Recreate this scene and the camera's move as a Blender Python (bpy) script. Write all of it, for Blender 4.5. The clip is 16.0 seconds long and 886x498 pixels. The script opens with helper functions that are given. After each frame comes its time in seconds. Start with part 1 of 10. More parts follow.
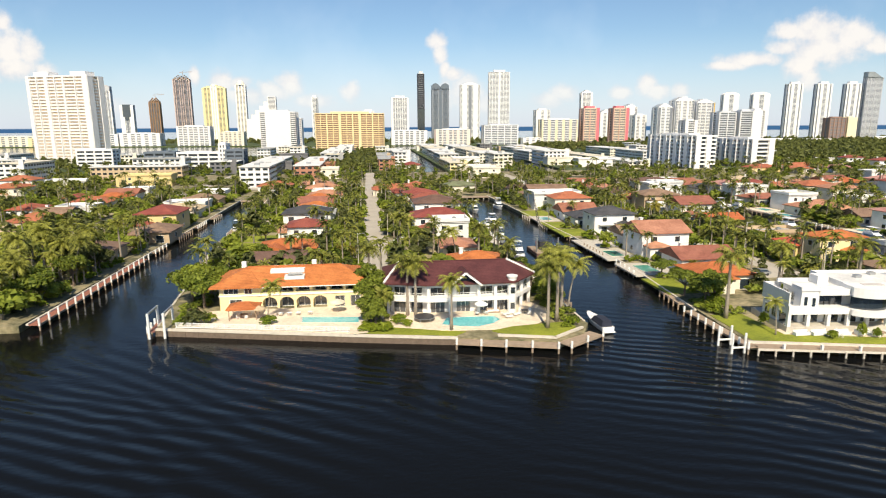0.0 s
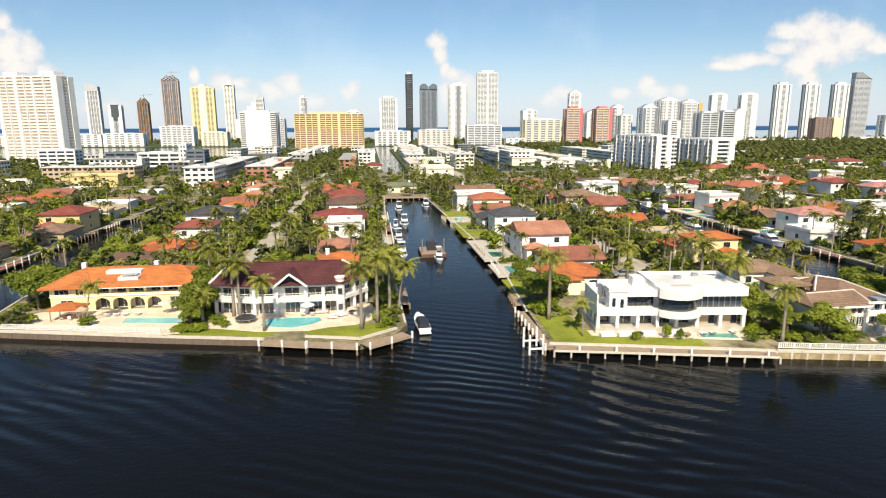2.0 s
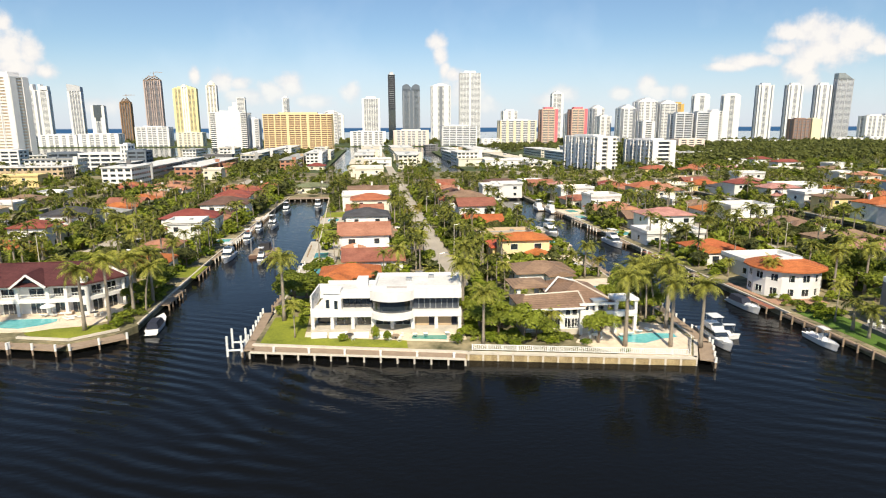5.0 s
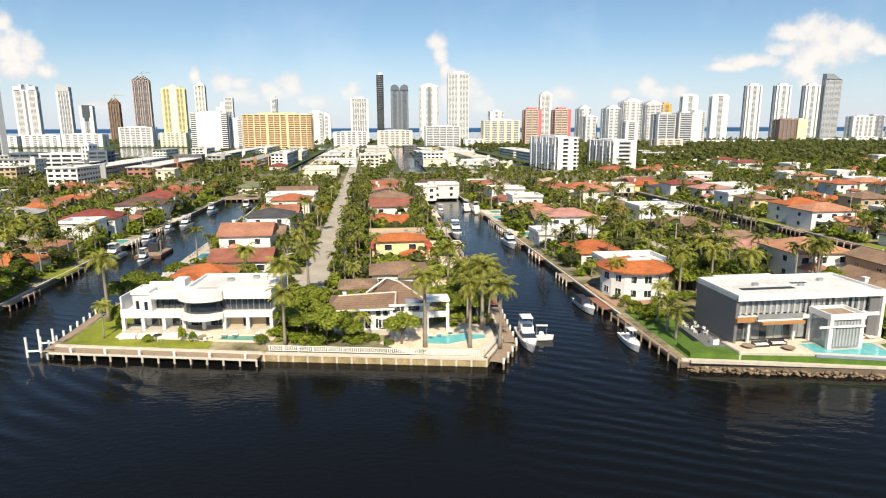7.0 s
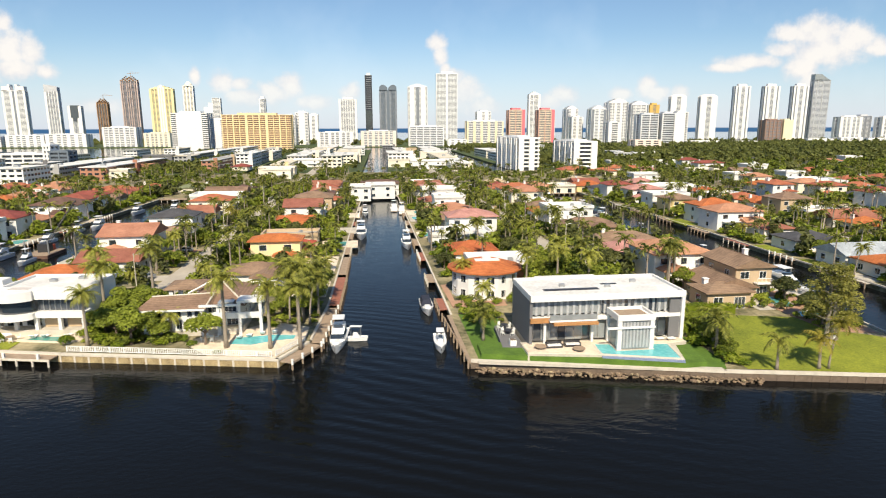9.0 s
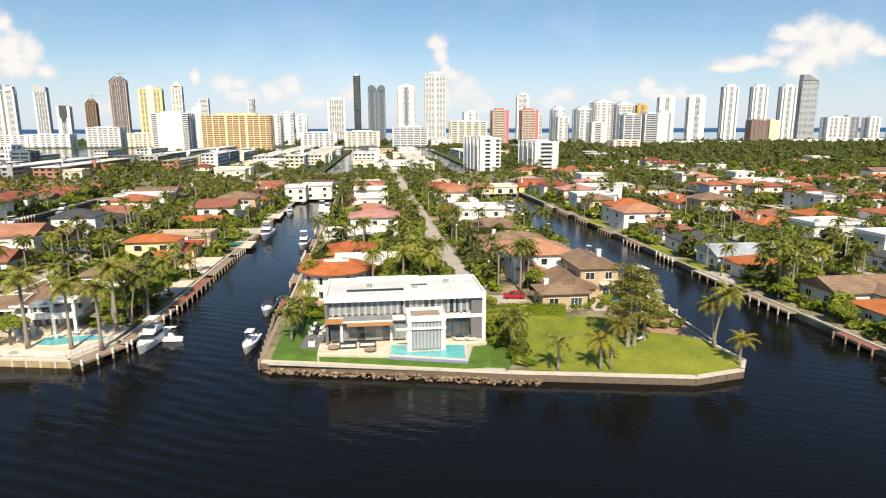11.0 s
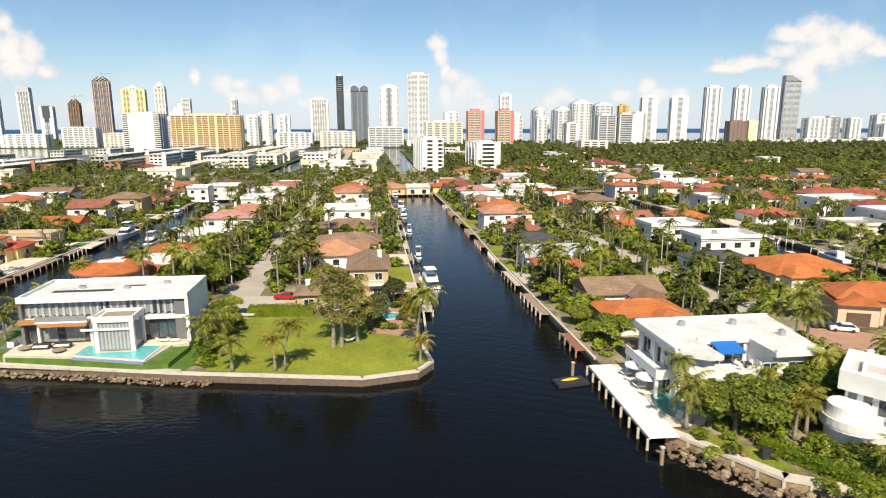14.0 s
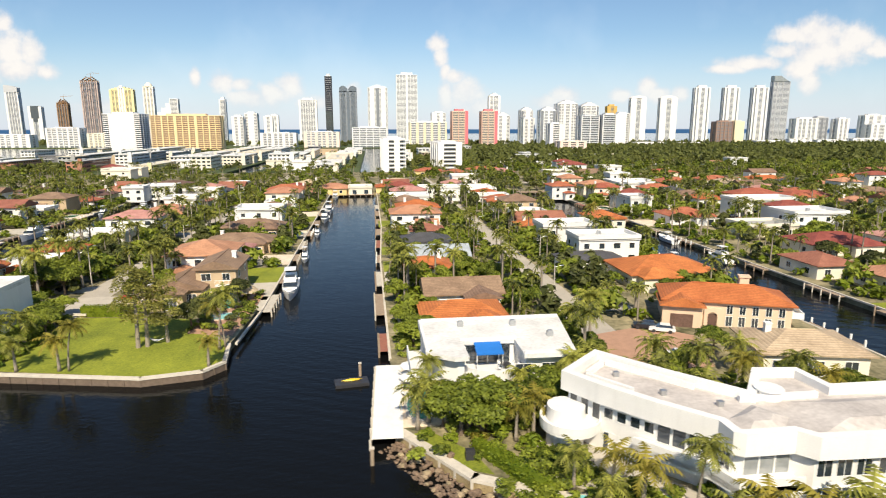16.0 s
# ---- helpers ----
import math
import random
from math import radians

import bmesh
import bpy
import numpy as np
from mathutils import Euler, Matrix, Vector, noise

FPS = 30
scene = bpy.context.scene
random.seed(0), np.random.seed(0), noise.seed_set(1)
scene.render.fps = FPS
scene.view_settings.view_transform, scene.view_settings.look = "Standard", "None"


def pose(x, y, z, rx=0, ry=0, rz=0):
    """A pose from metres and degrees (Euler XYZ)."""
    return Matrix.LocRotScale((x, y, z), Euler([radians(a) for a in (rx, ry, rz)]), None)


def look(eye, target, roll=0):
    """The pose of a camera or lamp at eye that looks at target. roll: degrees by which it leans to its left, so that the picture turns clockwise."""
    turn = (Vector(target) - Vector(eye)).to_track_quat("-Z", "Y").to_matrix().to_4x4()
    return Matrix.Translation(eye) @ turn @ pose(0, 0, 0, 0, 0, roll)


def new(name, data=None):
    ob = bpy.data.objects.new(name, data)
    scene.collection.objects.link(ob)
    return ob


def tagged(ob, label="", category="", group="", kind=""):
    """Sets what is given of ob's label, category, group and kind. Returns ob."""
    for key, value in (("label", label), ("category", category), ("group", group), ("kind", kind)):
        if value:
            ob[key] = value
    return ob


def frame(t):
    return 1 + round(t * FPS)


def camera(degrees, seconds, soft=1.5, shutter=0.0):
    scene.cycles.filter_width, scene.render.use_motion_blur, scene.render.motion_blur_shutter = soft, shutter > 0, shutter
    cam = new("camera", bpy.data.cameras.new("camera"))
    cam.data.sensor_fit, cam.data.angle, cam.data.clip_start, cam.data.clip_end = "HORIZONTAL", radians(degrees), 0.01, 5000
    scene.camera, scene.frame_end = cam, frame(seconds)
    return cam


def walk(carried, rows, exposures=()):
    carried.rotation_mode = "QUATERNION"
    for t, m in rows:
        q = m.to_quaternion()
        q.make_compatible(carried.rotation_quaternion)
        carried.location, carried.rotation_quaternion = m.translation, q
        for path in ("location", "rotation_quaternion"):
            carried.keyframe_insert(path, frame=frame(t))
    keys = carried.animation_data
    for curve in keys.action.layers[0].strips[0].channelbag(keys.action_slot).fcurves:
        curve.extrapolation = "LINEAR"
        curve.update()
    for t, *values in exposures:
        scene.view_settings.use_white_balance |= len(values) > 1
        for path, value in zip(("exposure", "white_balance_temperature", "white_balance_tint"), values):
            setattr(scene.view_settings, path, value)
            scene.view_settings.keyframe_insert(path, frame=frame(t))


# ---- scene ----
# World axes: x across the canals, y along the streets away from the lake, z up; water at z = 0, land at z = 1.3.
STREET = radians(7.06)
TIMES = [0.5 * i for i in range(33)]


def eye(t):
    s = 16.019 * t + 0.0171 * t * (16 - t)
    return s * math.cos(STREET), -s * math.sin(STREET), 36.0


cam = camera(73.0, 16.0, 1.08, 0.28)
walk(cam, [(t, pose(*eye(t), 90 - 11.533 + 0.0133 * t, 0, -7.06) @ pose(0, 0, 0, 0, 0, -0.264 + 0.0123 * t)) for t in TIMES],
     [(0, 0.5), (16, 0.5)])

# ---- light: a clear morning sky with cumulus, the sun behind the camera ----
SUN_EL, SUN_AZ = radians(45), radians(184)
world = bpy.data.worlds.new("sky")
scene.world = world
world.use_nodes = True
wn, wl = world.node_tree.nodes, world.node_tree.links
wn.clear()


def wmath(op, x, y=None):
    n = wn.new("ShaderNodeMath")
    n.operation = op
    for i, v in enumerate((x, y)):
        if v is None:
            continue
        if isinstance(v, (int, float)):
            n.inputs[i].default_value = v
        else:
            wl.new(v, n.inputs[i])
    return n.outputs[0]


sky = wn.new("ShaderNodeTexSky")
sky.sky_type = "NISHITA"
sky.sun_disc = False
sky.sun_elevation, sky.sun_rotation = SUN_EL, SUN_AZ
sky.air_density, sky.dust_density, sky.ozone_density = 1.0, 0.4, 2.5
coord = wn.new("ShaderNodeTexCoord")
sep = wn.new("ShaderNodeSeparateXYZ")
wl.new(coord.outputs["Generated"], sep.inputs[0])
dx, dy, dz = sep.outputs
# bearing from the street axis, and height, both as tangents ahead of the street's axis turned by the camera's heading
ahead = wmath("MAXIMUM", wmath("ADD", wmath("MULTIPLY", dx, math.sin(STREET)), wmath("MULTIPLY", dy, math.cos(STREET))), 0.02)
across = wmath("SUBTRACT", wmath("MULTIPLY", dx, math.cos(STREET)), wmath("MULTIPLY", dy, math.sin(STREET)))
U = wmath("DIVIDE", across, ahead)
V = wmath("DIVIDE", dz, ahead)
comb = wn.new("ShaderNodeCombineXYZ")
wl.new(U, comb.inputs[0])
wl.new(V, comb.inputs[1])


def wnoise(scale, detail, rough):
    n = wn.new("ShaderNodeTexNoise")
    n.inputs["Scale"].default_value, n.inputs["Detail"].default_value, n.inputs["Roughness"].default_value = scale, detail, rough
    wl.new(comb.outputs[0], n.inputs["Vector"])
    return n.outputs["Fac"]


puff = wnoise(30.0, 10.0, 0.58)
broad = wnoise(5.0, 4.0, 0.55)


def cloud(u, v, ru, rv, flat=2.2):
    """One heap of cumulus: an ellipse that is cut flatter below."""
    du = wmath("DIVIDE", wmath("SUBTRACT", U, u), ru)
    up = wmath("SUBTRACT", V, v)
    dv = wmath("MAXIMUM", wmath("DIVIDE", up, rv), wmath("DIVIDE", wmath("MULTIPLY", up, -flat), rv))
    r2 = wmath("ADD", wmath("MULTIPLY", du, du), wmath("MULTIPLY", dv, dv))
    return wmath("SUBTRACT", 1.0, wmath("SQRT", r2))


heaps = [cloud(-0.693, 0.125, 0.045, 0.038, 1.0), cloud(-0.660, 0.121, 0.028, 0.034, 1.0), cloud(-0.688, 0.095, 0.066, 0.025, 1.0), cloud(-0.697, 0.166, 0.019, 0.021, 1.2), cloud(-0.640, 0.090, 0.025, 0.017, 1.2), cloud(-0.008, 0.134, 0.020, 0.018, 1.0),
         cloud(-0.003, 0.112, 0.015, 0.023, 1.0), cloud(0.003, 0.091, 0.011, 0.019, 1.0), cloud(0.018, 0.082, 0.023, 0.015, 1.0), cloud(0.035, 0.055, 0.040, 0.034, 1.0), cloud(0.063, 0.033, 0.036, 0.021, 1.0), cloud(0.006, 0.051, 0.017, 0.038, 1.0),
         cloud(-0.356, 0.073, 0.029, 0.023, 1.2), cloud(-0.327, 0.070, 0.025, 0.015, 1.2), cloud(-0.399, 0.082, 0.011, 0.019, 1.0), cloud(-0.247, 0.068, 0.030, 0.025, 1.0), cloud(-0.274, 0.055, 0.042, 0.021, 1.0), cloud(-0.314, 0.050, 0.047, 0.019, 1.0),
         cloud(-0.205, 0.041, 0.040, 0.014, 1.0), cloud(-0.147, 0.056, 0.021, 0.019, 1.0), cloud(0.288, 0.052, 0.021, 0.015, 1.2), cloud(0.331, 0.066, 0.021, 0.023, 1.0), cloud(0.349, 0.054, 0.025, 0.015, 1.0),
         cloud(0.384, 0.054, 0.017, 0.016, 1.0), cloud(0.197, 0.052, 0.030, 0.017, 1.0), cloud(0.171, 0.042, 0.034, 0.015, 1.0), cloud(-0.554, 0.035, 0.057, 0.017, 1.0), cloud(0.550, 0.144, 0.030, 0.025, 1.6), cloud(0.597, 0.143, 0.062, 0.040, 1.4),
         cloud(0.654, 0.134, 0.050, 0.036, 1.4), cloud(0.701, 0.124, 0.042, 0.025, 1.6), cloud(0.605, 0.120, 0.090, 0.036, 1.0), cloud(0.496, 0.102, 0.075, 0.015, 1.2), cloud(0.578, 0.095, 0.043, 0.028, 1.0), cloud(0.592, 0.071, 0.025, 0.021, 1.0),
         cloud(0.456, 0.094, 0.042, 0.011, 1.2), cloud(0.552, 0.121, 0.038, 0.017, 1.0)]
field = heaps[0]
for hcl in heaps[1:]:
    field = wmath("MAXIMUM", field, hcl)
dens = wmath("ADD", field, wmath("MULTIPLY", wmath("SUBTRACT", puff, 0.46), 1.35))
ramp = wn.new("ShaderNodeMapRange")
ramp.interpolation_type = "SMOOTHSTEP"
wl.new(dens, ramp.inputs["Value"])
ramp.inputs["From Min"].default_value, ramp.inputs["From Max"].default_value = -0.06, 0.70
ramp.inputs["To Max"].default_value = 0.86
# thin veil high up and haze low down
veil = wn.new("ShaderNodeMapRange")
wl.new(broad, veil.inputs["Value"])
veil.inputs["From Min"].default_value, veil.inputs["From Max"].default_value, veil.inputs["To Max"].default_value = 0.50, 0.85, 0.22
haze = wn.new("ShaderNodeMapRange")
haze.interpolation_type = "SMOOTHSTEP"
wl.new(V, haze.inputs["Value"])
haze.inputs["From Min"].default_value, haze.inputs["From Max"].default_value = 0.16, -0.01
haze.inputs["To Min"].default_value, haze.inputs["To Max"].default_value = 0.0, 0.70


def wmix(fac, x, y):
    n = wn.new("ShaderNodeMix")
    n.data_type = "RGBA"
    wl.new(fac, n.inputs[0])
    for i, v in ((6, x), (7, y)):
        if isinstance(v, tuple):
            n.inputs[i].default_value = (*v, 1)
        else:
            wl.new(v, n.inputs[i])
    return n.outputs[2]


SKY_GAIN = 0.085
body = wn.new("ShaderNodeMixRGB")
body.blend_type = "MULTIPLY"
body.inputs[0].default_value = 1.0
wl.new(sky.outputs[0], body.inputs[1])
body.inputs[2].default_value = (SKY_GAIN * 0.95, SKY_GAIN * 1.03, SKY_GAIN * 1.08, 1)
tone = wmix(haze.outputs[0], body.outputs[0], (0.61, 0.66, 0.78))
low = wn.new("ShaderNodeMapRange")
wl.new(V, low.inputs["Value"])
low.inputs["From Min"].default_value, low.inputs["From Max"].default_value = 0.40, 0.15
tone = wmix(wmath("MULTIPLY", veil.outputs[0], low.outputs[0]), tone, (0.80, 0.86, 0.92))
lit = wn.new("ShaderNodeMapRange")
wl.new(wmath("ADD", wmath("MULTIPLY", field, 0.45), wmath("MULTIPLY", puff, 1.3)), lit.inputs["Value"])
lit.inputs["From Min"].default_value, lit.inputs["From Max"].default_value = 0.42, 1.05
cloud_colour = wmix(lit.outputs[0], (0.56, 0.56, 0.62), (0.86, 0.80, 0.735))
rise = wn.new("ShaderNodeMapRange")
wl.new(V, rise.inputs["Value"])
rise.inputs["From Min"].default_value, rise.inputs["From Max"].default_value = 0.005, 0.085
rise.inputs["To Min"].default_value = 0.25
tone = wmix(wmath("MULTIPLY", ramp.outputs[0], rise.outputs[0]), tone, cloud_colour)
below = wn.new("ShaderNodeMapRange")
wl.new(dz, below.inputs["Value"])
below.inputs["From Min"].default_value, below.inputs["From Max"].default_value = 0.0005, -0.0010
tone = wmix(below.outputs[0], tone, (0.05, 0.13, 0.26))
back = wn.new("ShaderNodeBackground")
wl.new(tone, back.inputs[0])
back.inputs[1].default_value = 0.88
wo = wn.new("ShaderNodeOutputWorld")
wl.new(back.outputs[0], wo.inputs[0])

sun = new("sun", bpy.data.lights.new("sun", "SUN"))
sun.data.energy, sun.data.angle, sun.data.color = 4.55, radians(0.5), (1.0, 0.87, 0.66)
sun.matrix_world = look((math.sin(SUN_AZ) * math.cos(SUN_EL) * 400, math.cos(SUN_AZ) * math.cos(SUN_EL) * 400, math.sin(SUN_EL) * 400), (0, 0, 0))

# ---- materials ----
def mat(name, col, rough=0.8, var=0.18, size=2.0, bump=0.15, metal=0.0, spec=0.5, second=None, mix=0.5, fine=0.12, stain=0.0, courses=0.0, rnd=0.0):
    """A weathered surface: broad and fine variation in world metres, relief, optional streaks and tile courses."""
    m = bpy.data.materials.new(name)
    m.use_nodes = True
    n, l = m.node_tree.nodes, m.node_tree.links
    p = n["Principled BSDF"]
    p.inputs["Roughness"].default_value, p.inputs["Metallic"].default_value = rough, metal
    p.inputs["Specular IOR Level"].default_value = spec
    g = n.new("ShaderNodeNewGeometry")
    big, small = n.new("ShaderNodeTexNoise"), n.new("ShaderNodeTexNoise")
    for t, s, d in ((big, 1.0 / size, 4), (small, 1.0 / fine, 3)):
        t.inputs["Scale"].default_value, t.inputs["Detail"].default_value = s, d
        l.new(g.outputs["Position"], t.inputs["Vector"])
    dark = tuple(c * (1 - var) for c in col)
    light = tuple(min(c * (1 + var), 0.95) for c in (second or col))
    r = n.new("ShaderNodeValToRGB")
    r.color_ramp.elements[0].position, r.color_ramp.elements[1].position = 0.32, 0.70
    r.color_ramp.elements[0].color, r.color_ramp.elements[1].color = (*dark, 1), (*light, 1)
    add = n.new("ShaderNodeMath")
    add.operation = "MULTIPLY_ADD"
    l.new(small.outputs["Fac"], add.inputs[0])
    add.inputs[1].default_value = mix
    mul = n.new("ShaderNodeMath")
    mul.operation = "MULTIPLY"
    mul.inputs[1].default_value = 1 - mix
    l.new(big.outputs["Fac"], mul.inputs[0])
    l.new(mul.outputs[0], add.inputs[2])
    l.new(add.outputs[0], r.inputs[0])
    colour = r.outputs[0]
    height = small.outputs["Fac"]
    if stain:
        st = n.new("ShaderNodeTexNoise")
        st.inputs["Scale"].default_value, st.inputs["Detail"].default_value = 1.0, 5
        mp = n.new("ShaderNodeMapping")
        mp.inputs["Scale"].default_value = (1.2, 1.2, 0.25)
        l.new(g.outputs["Position"], mp.inputs[0])
        l.new(mp.outputs[0], st.inputs["Vector"])
        sr = n.new("ShaderNodeMapRange")
        sr.inputs["From Min"].default_value, sr.inputs["From Max"].default_value, sr.inputs["To Max"].default_value = 0.52, 0.78, stain
        l.new(st.outputs["Fac"], sr.inputs["Value"])
        sm = n.new("ShaderNodeMix")
        sm.data_type = "RGBA"
        l.new(sr.outputs[0], sm.inputs[0])
        l.new(colour, sm.inputs[6])
        sm.inputs[7].default_value = (col[0] * 0.38, col[1] * 0.36, col[2] * 0.33, 1)
        colour = sm.outputs[2]
    if courses:
        w = n.new("ShaderNodeTexWave")
        w.wave_type, w.bands_direction, w.wave_profile = "BANDS", "Z", "SAW"
        w.inputs["Scale"].default_value, w.inputs["Distortion"].default_value, w.inputs["Detail"].default_value = 0.314 / courses, 0.6, 2
        l.new(g.outputs["Position"], w.inputs["Vector"])
        wm = n.new("ShaderNodeMix")
        wm.data_type = "RGBA"
        wm.blend_type = "MULTIPLY"
        wm.inputs[0].default_value = 0.35
        l.new(colour, wm.inputs[6])
        l.new(w.outputs["Color"], wm.inputs[7])
        colour = wm.outputs[2]
        height = w.outputs["Fac"]
    if rnd:
        oi, hs = n.new("ShaderNodeObjectInfo"), n.new("ShaderNodeHueSaturation")
        mr, mh = n.new("ShaderNodeMapRange"), n.new("ShaderNodeMapRange")
        mr.inputs["To Min"].default_value, mr.inputs["To Max"].default_value = 1 - rnd, 1 + rnd
        mh.inputs["To Min"].default_value, mh.inputs["To Max"].default_value = 0.5 - 0.06 * rnd, 0.5 + 0.06 * rnd
        l.new(oi.outputs["Random"], mr.inputs["Value"])
        l.new(oi.outputs["Random"], mh.inputs["Value"])
        l.new(mr.outputs[0], hs.inputs["Value"])
        l.new(mh.outputs[0], hs.inputs["Hue"])
        l.new(colour, hs.inputs["Color"])
        colour = hs.outputs[0]
    l.new(colour, p.inputs["Base Color"])
    if bump:
        b = n.new("ShaderNodeBump")
        b.inputs["Strength"].default_value, b.inputs["Distance"].default_value = bump, 0.05
        l.new(height, b.inputs["Height"])
        l.new(b.outputs[0], p.inputs["Normal"])
    return m


def leafy(name, dark, light, island=True, soft=0.35):
    """Foliage: colour varies leaf by leaf, tree by tree and in broad patches; light comes through the leaves."""
    m = bpy.data.materials.new(name)
    m.use_nodes = True
    n, l = m.node_tree.nodes, m.node_tree.links
    p = n["Principled BSDF"]
    p.inputs["Roughness"].default_value, p.inputs["Specular IOR Level"].default_value = 0.55, 0.25
    g, oi = n.new("ShaderNodeNewGeometry"), n.new("ShaderNodeObjectInfo")
    t = n.new("ShaderNodeTexNoise")
    t.inputs["Scale"].default_value, t.inputs["Detail"].default_value = 0.12, 4
    l.new(g.outputs["Position"], t.inputs["Vector"])
    s1, s2 = n.new("ShaderNodeMath"), n.new("ShaderNodeMath")
    s1.operation = s2.operation = "MULTIPLY_ADD"
    l.new(g.outputs["Random Per Island"], s1.inputs[0])
    s1.inputs[1].default_value = 0.42
    l.new(t.outputs["Fac"], s2.inputs[0])
    s2.inputs[1].default_value = 0.55
    l.new(s2.outputs[0], s1.inputs[2])
    s3 = n.new("ShaderNodeMath")
    s3.operation = "MULTIPLY_ADD"
    l.new(oi.outputs["Random"], s3.inputs[0])
    s3.inputs[1].default_value = 0.30
    s3.inputs[2].default_value = -0.12
    l.new(s3.outputs[0], s2.inputs[2])
    r = n.new("ShaderNodeValToRGB")
    r.color_ramp.elements[0].position, r.color_ramp.elements[1].position = 0.18, 0.80
    r.color_ramp.elements[0].color, r.color_ramp.elements[1].color = (*dark, 1), (*light, 1)
    l.new(s1.outputs[0], r.inputs[0])
    l.new(r.outputs[0], p.inputs["Base Color"])
    tr, mx, out = n.new("ShaderNodeBsdfTranslucent"), n.new("ShaderNodeMixShader"), n["Material Output"]
    l.new(r.outputs[0], tr.inputs[0])
    mx.inputs[0].default_value = soft
    l.new(p.outputs[0], mx.inputs[1])
    l.new(tr.outputs[0], mx.inputs[2])
    l.new(mx.outputs[0], out.inputs[0])
    return m


def glass(name, col, rough=0.06):
    m = mat(name, col, rough, 0.25, 6.0, 0.0, 0.0, 0.9, fine=1.5)
    m.node_tree.nodes["Principled BSDF"].inputs["IOR"].default_value = 1.6
    return m


ROOF = {k: mat("roof_" + k, c, 0.75, 0.20, 3.0, 0.35, second=s, courses=0.17, mix=0.45, fine=0.35, stain=0.35, rnd=0.10) for k, c, s in (
    ("orange", (0.48, 0.13, 0.035), (0.58, 0.19, 0.06)), ("terracotta", (0.40, 0.10, 0.05), (0.48, 0.17, 0.09)), ("salmon", (0.48, 0.21, 0.12), (0.56, 0.29, 0.18)),
    ("brick", (0.27, 0.055, 0.04), (0.34, 0.10, 0.07)), ("clay", (0.32, 0.11, 0.07), (0.40, 0.17, 0.11)), ("brown", (0.13, 0.07, 0.055), (0.19, 0.11, 0.085)),
    ("umber", (0.24, 0.15, 0.10), (0.34, 0.225, 0.15)), ("charcoal", (0.06, 0.06, 0.065), (0.10, 0.10, 0.11)), ("maroon", (0.085, 0.02, 0.022), (0.13, 0.04, 0.04)),
    ("tan", (0.55, 0.42, 0.27), (0.63, 0.50, 0.34)), ("red", (0.50, 0.07, 0.04), (0.55, 0.11, 0.06)), ("rose", (0.50, 0.22, 0.19), (0.56, 0.30, 0.26)),
    ("moss", (0.17, 0.20, 0.10), (0.24, 0.26, 0.15)), ("steel", (0.42, 0.47, 0.52), (0.52, 0.57, 0.62)))}
ROOF.update({k: mat("roof_deck_" + k, c, 0.85, 0.12, 4.0, 0.1, second=s, stain=0.22, fine=0.5, mix=0.35) for k, c, s in (
    ("white", (0.63, 0.625, 0.61), (0.73, 0.725, 0.71)), ("pinkish", (0.46, 0.42, 0.40), (0.58, 0.54, 0.51)), ("grey", (0.34, 0.34, 0.33), (0.42, 0.42, 0.41)), ("cream", (0.62, 0.56, 0.44), (0.70, 0.64, 0.52)))})
WALL = {k: mat("wall_" + k, c, 0.85, 0.06, 3.0, 0.08, stain=0.10, fine=0.2) for k, c in (
    ("white", (0.73, 0.725, 0.71)), ("cream", (0.74, 0.69, 0.58)), ("yellow", (0.72, 0.56, 0.27)), ("tan", (0.50, 0.38, 0.25)), ("peach", (0.70, 0.52, 0.38)),
    ("grey", (0.38, 0.38, 0.38)), ("rose", (0.66, 0.36, 0.32)), ("slatewall", (0.16, 0.16, 0.17)), ("brickwall", (0.42, 0.20, 0.13)), ("butter", (0.80, 0.66, 0.38)))}
TOWER = {k: mat("tower_" + k, c, 0.7, 0.06, 8.0, 0.0, fine=1.0, stain=0.08) for k, c in (
    ("white", (0.78, 0.77, 0.76)), ("cream", (0.80, 0.74, 0.60)), ("yellow", (0.80, 0.69, 0.38)), ("ochre", (0.78, 0.64, 0.37)), ("pale", (0.76, 0.77, 0.78)), ("grey", (0.50, 0.51, 0.54)),
    ("slate", (0.13, 0.16, 0.20)), ("black", (0.035, 0.04, 0.055)), ("silver", (0.58, 0.60, 0.63)), ("rust", (0.36, 0.22, 0.12)), ("brownstone", (0.54, 0.43, 0.40)), ("coral", (0.76, 0.62, 0.48)),
    ("lemon", (0.80, 0.70, 0.48)), ("rose", (0.62, 0.40, 0.32)), ("umber", (0.30, 0.20, 0.16)), ("gold", (0.60, 0.40, 0.12)), ("pinkstone", (0.62, 0.50, 0.46)), ("clay", (0.74, 0.57, 0.34)), ("coralpale", (0.80, 0.66, 0.58)))}
M_GLASS = glass("tinted_glass", (0.025, 0.035, 0.045))
M_GLASS_SKY = glass("pale_glass", (0.27, 0.29, 0.30), 0.12)
M_GLASS_DK = glass("shaded_glass", (0.055, 0.065, 0.08), 0.15)
# aerial haze put into the colour: paler, bluish glass for distant towers
M_GLASS_FAR = glass("haze_paled_tower_glass", (0.22, 0.235, 0.265), 0.25)
M_RED = mat("coral_red_paint", (0.72, 0.17, 0.20), 0.6, 0.08, 5.0, 0.0)
M_FRAME = mat("white_frame", (0.78, 0.78, 0.76), 0.5, 0.05, 1.0, 0.0)
M_WHITE = mat("white_stucco", (0.75, 0.745, 0.735), 0.8, 0.05, 2.5, 0.06, stain=0.10)
M_TRIM = mat("white_trim", (0.80, 0.80, 0.78), 0.6, 0.05, 2.0, 0.03)
